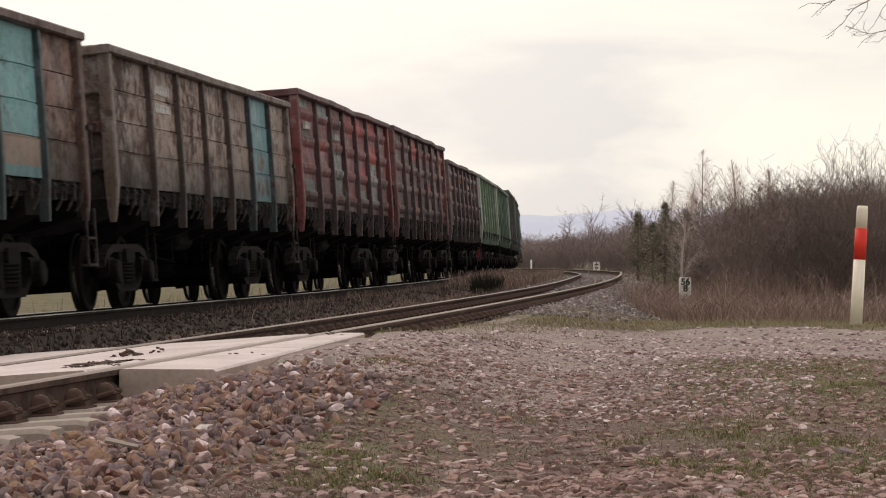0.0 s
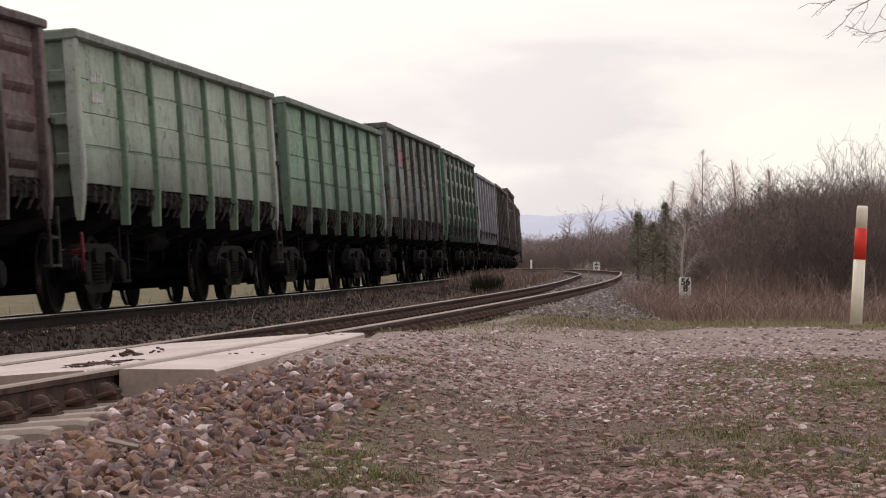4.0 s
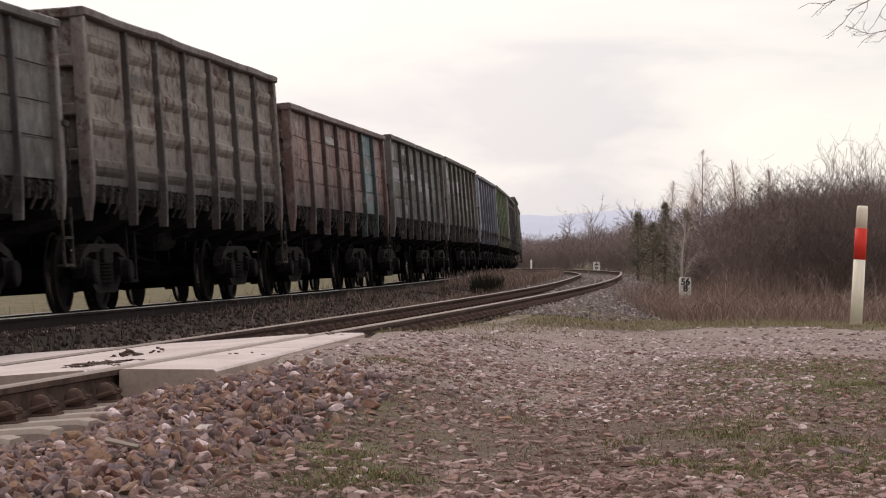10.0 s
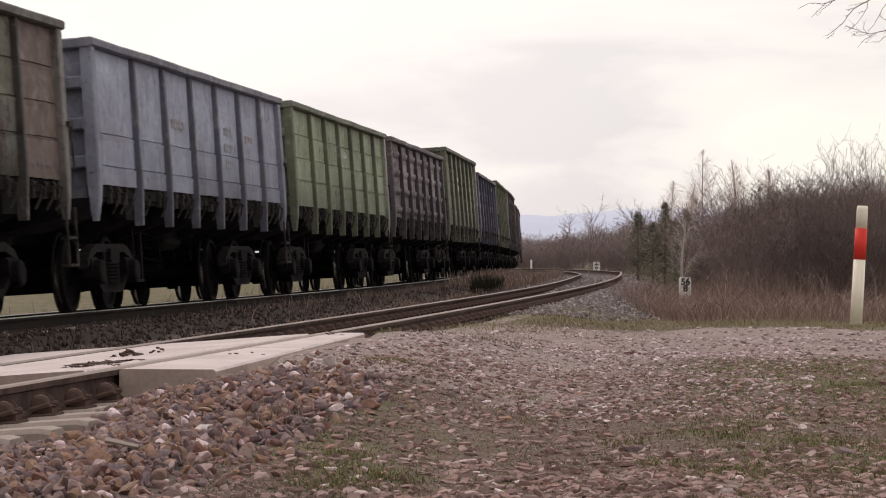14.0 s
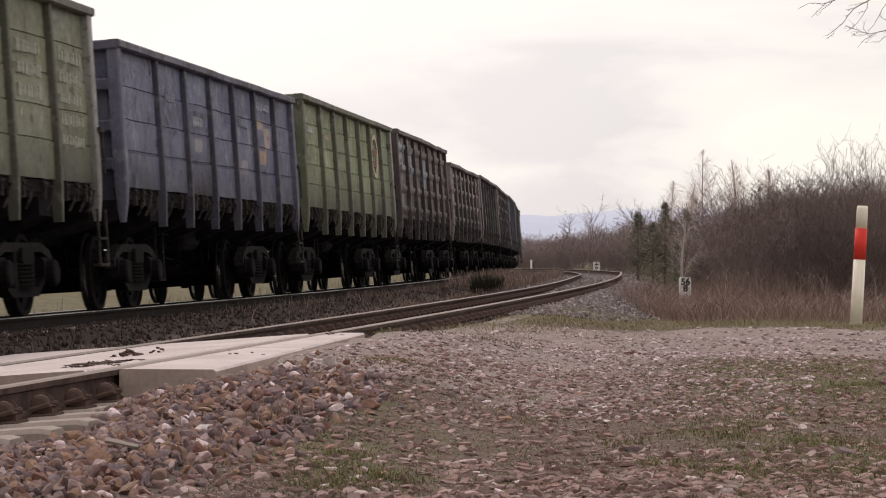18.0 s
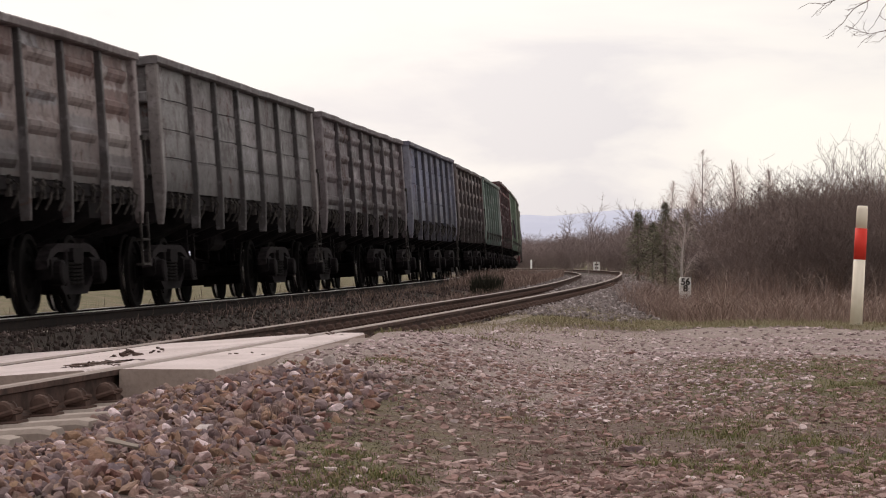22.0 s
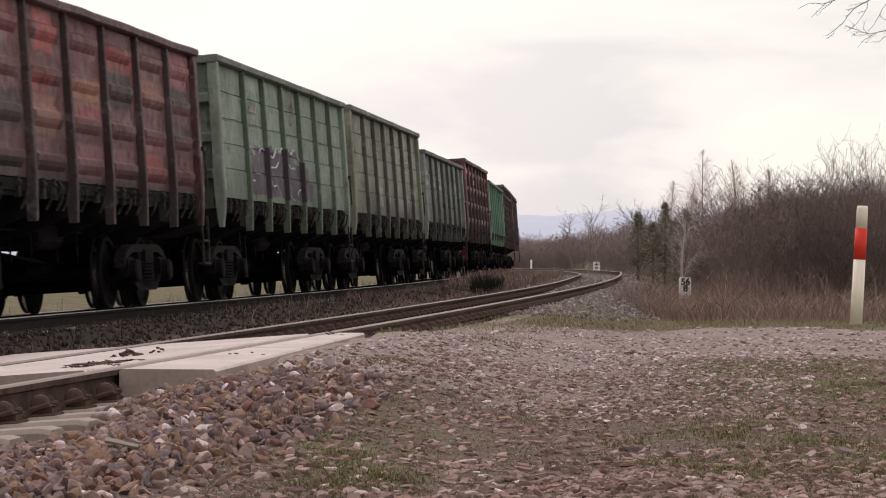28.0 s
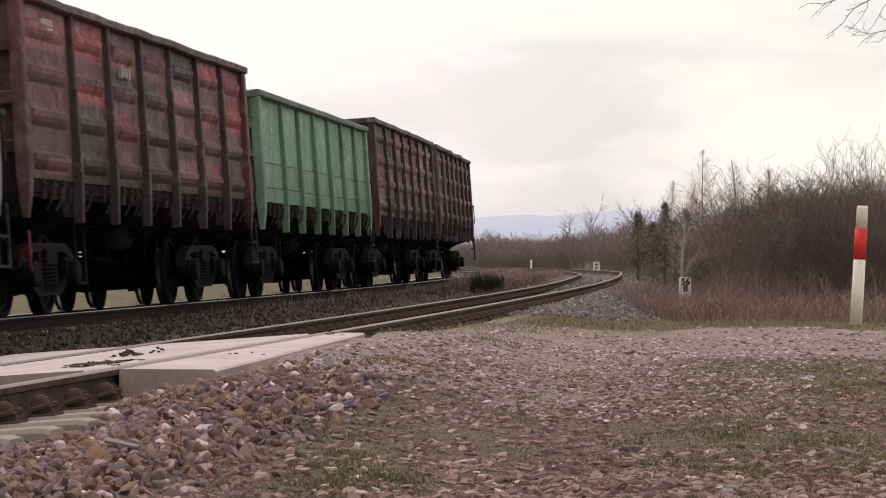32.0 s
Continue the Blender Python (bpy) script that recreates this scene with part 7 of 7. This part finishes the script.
def overhead_tree():
    """Bare tree beside the lane with drooping outer twigs."""
    x, y = 7.71, 25.5
    root = thing("roadside_tree", "leafless roadside tree with drooping outer twigs", "tree", at=pose(x, y, gz1(x, y) + 0.14))
    g = Geo()
    g.tube([(0, 0, -0.4), (0.05, 0, 1.4), (-0.1, 0, 2.6), (-0.2, 0.1, 3.6), (-0.1, 0, 5.2)], 0.14, 0.05, 9)
    part("trunk", g.mesh("trunk", TWIG), root)
    rng = random.Random(8)
    base = Vector((x, y, gz1(x, y) + 0.14))
    segs = []

    def limb(pts, r):
        """A drooping branch through points of the place, with short side twigs and buds."""
        pts = [Vector(p) - base for p in pts]
        n = len(pts) - 1
        for i, (a, b) in enumerate(zip(pts, pts[1:])):
            ra, rb = max(r * 0.6 * (1 - 0.7 * i / n), 0.0017), max(r * 0.6 * (1 - 0.7 * (i + 1) / n), 0.0015)
            mid = a.lerp(b, 0.5) + Vector((rng.uniform(-1, 1), rng.uniform(-1, 1), rng.uniform(-1, 1))) * 0.05 * (b - a).length
            segs.append((a, mid, ra, (ra + rb) / 2))
            segs.append((mid, b, (ra + rb) / 2, rb))
            for _ in range(2 if (b - a).length < 0.2 else 5):
                t = a.lerp(b, rng.random())
                d = ((b - a).normalized() + Vector((rng.uniform(-.6, .3), rng.uniform(-.5, .5), rng.uniform(-.9, .7)))).normalized()
                q = t + d * rng.uniform(0.012, 0.045)
                segs.append((t, q, 0.0015, 0.0012))
                if rng.random() < 0.5:
                    segs.append((q, q + (d + Vector((rng.uniform(-.5, .2), 0, rng.uniform(-.5, .3)))).normalized() * 0.025, 0.0013, 0.0010))

    limb([(7.51, 25.6, 3.75), (6.4, 25.5, 3.95), (5.2, 25.4, 3.60), (4.23, 25.3, 3.36)], 0.035)
    limb([(7.51, 25.6, 3.55), (6.2, 25.4, 3.75), (5.1, 25.4, 3.50), (4.34, 25.4, 3.27)], 0.035)
    limb([(5.1, 25.4, 3.50), (4.6, 25.3, 3.30), (4.13, 25.2, 3.16)], 0.016)
    limb([(5.1, 25.4, 3.50), (4.75, 25.2, 3.10), (4.41, 25.1, 2.88)], 0.020)
    limb([(4.23, 25.30, 3.36), (3.87, 25.30, 3.22), (3.64, 25.30, 3.07), (3.56, 25.30, 3.03), (3.48, 25.30, 3.01), (3.36, 25.30, 3.02), (3.28, 25.30, 2.98)], 0.01)
    limb([(3.52, 25.30, 3.02), (3.46, 25.30, 2.97), (3.43, 25.30, 2.94), (3.38, 25.30, 2.89)], 0.004)
    limb([(3.57, 25.30, 3.03), (3.51, 25.30, 2.98), (3.48, 25.30, 2.96), (3.45, 25.30, 2.91)], 0.004)
    limb([(4.36, 25.42, 3.30), (4.12, 25.42, 3.17), (3.99, 25.42, 3.08), (3.90, 25.42, 3.04), (3.79, 25.42, 2.98), (3.73, 25.42, 2.91), (3.69, 25.42, 2.85), (3.62, 25.42, 2.79), (3.54, 25.42, 2.73)], 0.012)
    limb([(3.79, 25.42, 2.98), (3.76, 25.42, 2.98), (3.73, 25.42, 2.96)], 0.0035)
    limb([(3.62, 25.42, 2.79), (3.60, 25.42, 2.75), (3.56, 25.42, 2.72)], 0.0035)
    limb([(3.90, 25.42, 3.04), (3.81, 25.42, 3.02), (3.75, 25.42, 3.01)], 0.0035)
    limb([(3.98, 25.36, 3.08), (3.91, 25.36, 3.05), (3.90, 25.36, 2.98), (3.86, 25.36, 2.91), (3.80, 25.36, 2.83), (3.71, 25.36, 2.76)], 0.006)
    limb([(3.89, 25.36, 2.95), (3.85, 25.36, 2.95), (3.83, 25.36, 2.93)], 0.003)
    limb([(4.14, 25.20, 3.17), (4.05, 25.20, 3.00), (3.99, 25.20, 2.90), (3.94, 25.20, 2.81), (3.89, 25.20, 2.76)], 0.007)
    limb([(3.99, 25.20, 2.90), (4.02, 25.20, 2.87), (4.06, 25.20, 2.86)], 0.003)
    limb([(4.40, 25.10, 2.88), (4.15, 25.10, 2.79), (4.02, 25.10, 2.75), (3.89, 25.10, 2.72), (3.81, 25.10, 2.74), (3.73, 25.10, 2.77), (3.67, 25.10, 2.80)], 0.009)
    limb([(3.92, 25.10, 2.72), (3.84, 25.10, 2.67), (3.80, 25.10, 2.63)], 0.004)
    limb([(3.95, 25.10, 2.73), (3.89, 25.10, 2.68), (3.85, 25.10, 2.64)], 0.0035)
    limb([(3.83, 25.10, 2.74), (3.78, 25.10, 2.74), (3.74, 25.10, 2.71)], 0.0035)
    limb([(3.86, 25.10, 2.73), (3.83, 25.10, 2.77), (3.84, 25.10, 2.83)], 0.0035)
    limb([(4.15, 25.10, 2.75), (4.03, 25.10, 2.70), (3.97, 25.10, 2.65), (3.90, 25.10, 2.65)], 0.004)
    limb([(3.78, 25.10, 2.76), (3.74, 25.10, 2.81), (3.72, 25.10, 2.83)], 0.003)
    limb([(3.87, 25.10, 2.72), (3.79, 25.10, 2.70), (3.75, 25.10, 2.71)], 0.003)
    limb([(7.56, 25.55, 4.3), (6.7, 26.1, 5.1), (6.1, 26.4, 5.7)], 0.04)
    limb([(7.56, 25.55, 4.5), (8.5, 25.2, 5.3), (9.1, 25.0, 5.7)], 0.04)
    part("crown", segs_mesh("crown", segs, TWIG), root)


overhead_tree()

# ---- posts and marker stones ----


def marker_post():
    x, y = 4.825, 32.2
    root = thing("marker_post", "cream plastic marker post with a red band, leaning a little", "marker post", at=pose(x, y, gz1(x, y) + 0.03, 0, 3.2))
    g = Geo()
    g.lathe([(-0.1, 0.074), (0.742, 0.070)], 2, (0, 0, 0), 20)
    part("lower_tube", g.mesh("lower_tube", CREAM, True), root)
    g = Geo()
    g.lathe([(0.744, 0.0725), (1.107, 0.0715)], 2, (0, 0, 0), 20)
    part("red_band", g.mesh("red_band", POST_RED, True), root, "red reflective band")
    g = Geo()
    g.lathe([(1.109, 0.068), (1.318, 0.0662), (1.33, 0.066), (1.365, 0.062), (1.372, 0.05)], 2, (0, 0, 0), 20)
    part("upper_tube", g.mesh("upper_tube", CREAM, True), root)


def text_part(body, size, parent, at, mat):
    cu = bpy.data.curves.new("numerals", "FONT")
    cu.body, cu.size, cu.extrude, cu.align_x, cu.align_y, cu.offset = body, size, 0.002, "CENTER", "CENTER", 0.006
    tmp = bpy.data.objects.new("numerals_tmp", cu)
    scene.collection.objects.link(tmp)
    bpy.context.view_layer.update()
    me = bpy.data.meshes.new_from_object(tmp.evaluated_get(bpy.context.evaluated_depsgraph_get()))
    bpy.data.objects.remove(tmp)
    me.materials.clear()
    me.materials.append(mat)
    part("numerals", me, parent, "black painted numerals", at=at)


def milestone(x, y, w, top, lines, turn=0.0, bars=False):
    z0 = gz1(x, y) - 0.15
    h = top - z0
    root = thing("kilometre_stone", "white painted concrete kilometre stone with black numerals beside the track", "kilometre stone", "kilometre stones", at=pose(x, y, z0, 0, 0, turn))
    g = Geo()
    prof = [(-w / 2, 0), (w / 2, 0)]
    for i in range(9):
        a = math.pi * i / 8
        prof.append((w / 2 * (0.62 + 0.38 * abs(math.cos(a))) * (1 if math.cos(a) > 0 else -1) if abs(math.cos(a)) > 0.01 else 0.0, h - 0.12 * w - 0.18 * w + 0.30 * w * math.sin(a) ** 0.6))
    pts = [(px, yy, pz) for yy in (-0.07, 0.07) for px, pz in prof]
    n = len(prof)
    g.add(pts, [(i, (i + 1) % n, n + (i + 1) % n, n + i) for i in range(n)] + [tuple(range(n))[::-1], tuple(range(n, 2 * n))])
    part("stone_body", g.mesh("stone_body", WHITE_PAINT), root)
    for k, t in enumerate(lines):
        text_part(t, w * 0.80, root, pose(0, -0.073, h - w * (0.42 + 0.58 * k), 90, 0, 0), BLACK)
    if bars:
        for k in range(2):
            b = Geo()
            b.box(-w * 0.28, w * 0.28, -0.074, -0.066, h - w * (0.55 + 0.5 * k), h - w * (0.33 + 0.5 * k))
            part("numeral_bar", b.mesh("numeral_bar", BLACK), root, "illegible black numerals")


marker_post()
milestone(0.0878 * 58, 58.0, 0.240, 0.213, ["56", "8"], 3)
milestone(0.0557 * 194, 194.0, 0.46, 0.09, [], 0, True)


def stake():
    x, y = 0.0320 * 256, 256.0
    z0 = gz1(x, y)
    g = Geo()
    g.box(-0.08, 0.08, -0.06, 0.06, -0.1, 0.07 - z0, c=0.02)
    thing("white_stake", "thin white painted stake beside the far curve", "stake", at=pose(x, y, z0), me=g.mesh("white_stake", WHITE_PAINT))


stake()


def mud_clods():
    """A crumbled heap, two trodden smears and a few crumbs, each lying on a panel."""
    mud = grime_steel("dry_mud", (0.050, 0.033, 0.029), (0.13, 0.088, 0.074))
    for cx, cy, n, rx, ry, lo, hi, flat, name, label in (
            (-2.05, 17.9, 34, 0.045, 0.10, 0.010, 0.034, 0.8, "mud_heap", "small dark heap of crumbled mud on the crossing"),
            (-1.88, 18.2, 8, 0.035, 0.06, 0.008, 0.024, 0.7, "mud_heap", "few dark crumbs of mud on the crossing"),
            (-2.02, 16.2, 110, 0.10, 0.22, 0.020, 0.050, 0.16, "mud_smear", "flat dark smear of trodden mud on the crossing"),
            (-1.98, 15.6, 14, 0.05, 0.07, 0.008, 0.018, 0.6, "mud_heap", "few dark crumbs of mud on the crossing"),
            (-1.22, 16.9, 5, 0.05, 0.05, 0.008, 0.020, 0.4, "mud_heap", "few pale crumbs of mud on the crossing"),
            (-0.84, 20.9, 7, 0.04, 0.08, 0.010, 0.026, 0.5, "mud_heap", "few dark crumbs of mud on the crossing")):
        x, y = cx + RNG.normal(0, rx, n), cy + RNG.normal(0, ry, n)
        s, u = su_of(x, y)
        zc = NEAR_DZ - NEAR_CANT / 2 + NEAR_CANT / 1.435 * np.minimum(u - NEAR_U, 0.72) - 0.004 + np.interp(s, SS, TZ)
        size = RNG.uniform(lo, hi, n)
        heap = np.exp(-((x - cx) / rx) ** 2 - ((y - cy) / ry) ** 2) * 0.03 * (name == "mud_heap")
        v = stone_verts(n, size, flat, False) + np.stack([x, y, zc + size * 0.15 * flat + heap], -1)[:, None, :]
        f = (ICO_F[None] + (np.arange(n) * 12)[:, None, None]).reshape(-1, 3)
        thing(name, label, "mud", "mud on the crossing", "stuff", me=raw_mesh(name, v.reshape(-1, 3), f, mud))


mud_clods()

def wood_splinter():
    """A pale split stick lying on the ballast."""
    x, y = -1.245, 10.8
    g = Geo()
    g.tube([(-0.075, 0.02, 0.035), (-0.03, 0.004, 0.026), (0.03, -0.004, 0.012), (0.085, -0.016, 0.004)], 0.014, 0.009, 5)
    g.tube([(-0.06, 0.035, 0.030), (0.0, 0.016, 0.020), (0.06, 0.004, 0.006)], 0.010, 0.006, 5)
    thing("wood_splinter", "pale weathered split stick lying on ballast stones", "stick", at=pose(x, y, gz1(x, y) + 0.03, 0, 0, 12), me=g.mesh("wood_splinter", bark("grey_split_wood", (0.34, 0.27, 0.23), (0.58, 0.50, 0.45), 30.0)))


wood_splinter()

# ---- movement ----
BOGIE_Y = 4.325


def travelled(t):
    """Metres run: a slow braking with small surges."""
    surge = np.interp(t, [0, 1, 2, 3, 5.5, 6, 6.5, 7, 8, 9, 10, 11, 12, 13, 14, 16.5, 17, 18, 19, 20, 21, 22, 23, 24, 25, 25.5, 27.5, 28, 29, 30, 31, 32],
                      [-0.51, 0.2, 0.18, 0.14, 0.3, 0.24, 0.23, 0.37, -0.46, -0.42, -0.42, -0.51, 0.11, 0.05, 0.12, 0.2, 0.24, 0.09, 0.15, -0.06, -0.02, -0.08, -0.07, -0.21, -0.07, 0.02, 0.13, 0.1, 0.06, -0.03, 0.03, -0.1])
    return 14.199 * t - 0.01914 * t * t + 0.512 + float(surge)


# play in the couplers, wagon by wagon
SLACK = [0.03, 0.16, 0, -0.19, -0.09, 0.09, 0.14, -0.06, -0.06, -0.14, -0.08, -0.06, 0.04, 0.1, -0.06, 0.1, 0.08, 0.01,
         0, 0.08, -0.09, -0.02, 0.07, 0.05, -0.09, 0.21, -0.07, -0.08, -0.07, 0.22, -0.04, 0.05, -0.04, -0.15, 0, 0]


def wagon_pose(i, t):
    s = PITCH * i - 1.351 + SLACK[i] - travelled(t)
    xa, ya, za = (float(q) for q in on_track(s - BOGIE_Y))
    xb, yb, zb = (float(q) for q in on_track(s + BOGIE_Y))
    turn = math.degrees(math.atan2(xb - xa, yb - ya))
    rise = math.degrees(math.atan2(zb - za, 2 * BOGIE_Y))
    lean = Matrix.Translation((0.795, 0, 0)) @ Matrix.Rotation(-CANT, 4, "Y") @ Matrix.Translation((-0.795, 0, 0))
    return pose((xa + xb) / 2, (ya + yb) / 2, (za + zb) / 2 + 0.002, rise, 0, -turn) @ lean


def motions():
    times = [0.5 * k for k in range(65)]
    for i, (w, sets) in enumerate(WAGONS):
        walk(w, [(t, wagon_pose(i, t)) for t in times])
        # wheels roll along the near part of the line
        on = [k for k in range(0, 961) if -14 < PITCH * i - 1.351 - travelled(k / 30) < 95]
        if not on:
            continue
        ks = sorted(set([0, 960] + list(range(on[0], on[-1] + 1))))
        for ax, y in sets:
            rows = []
            for k in ks:
                a = travelled(min(max(k, on[0]), on[-1]) / 30) / 0.475
                rows.append((k / 30, Matrix.Translation((0, y, 0.475)) @ Matrix.Rotation(a % (2 * math.pi), 4, "X")))
            walk(ax, rows)


motions()
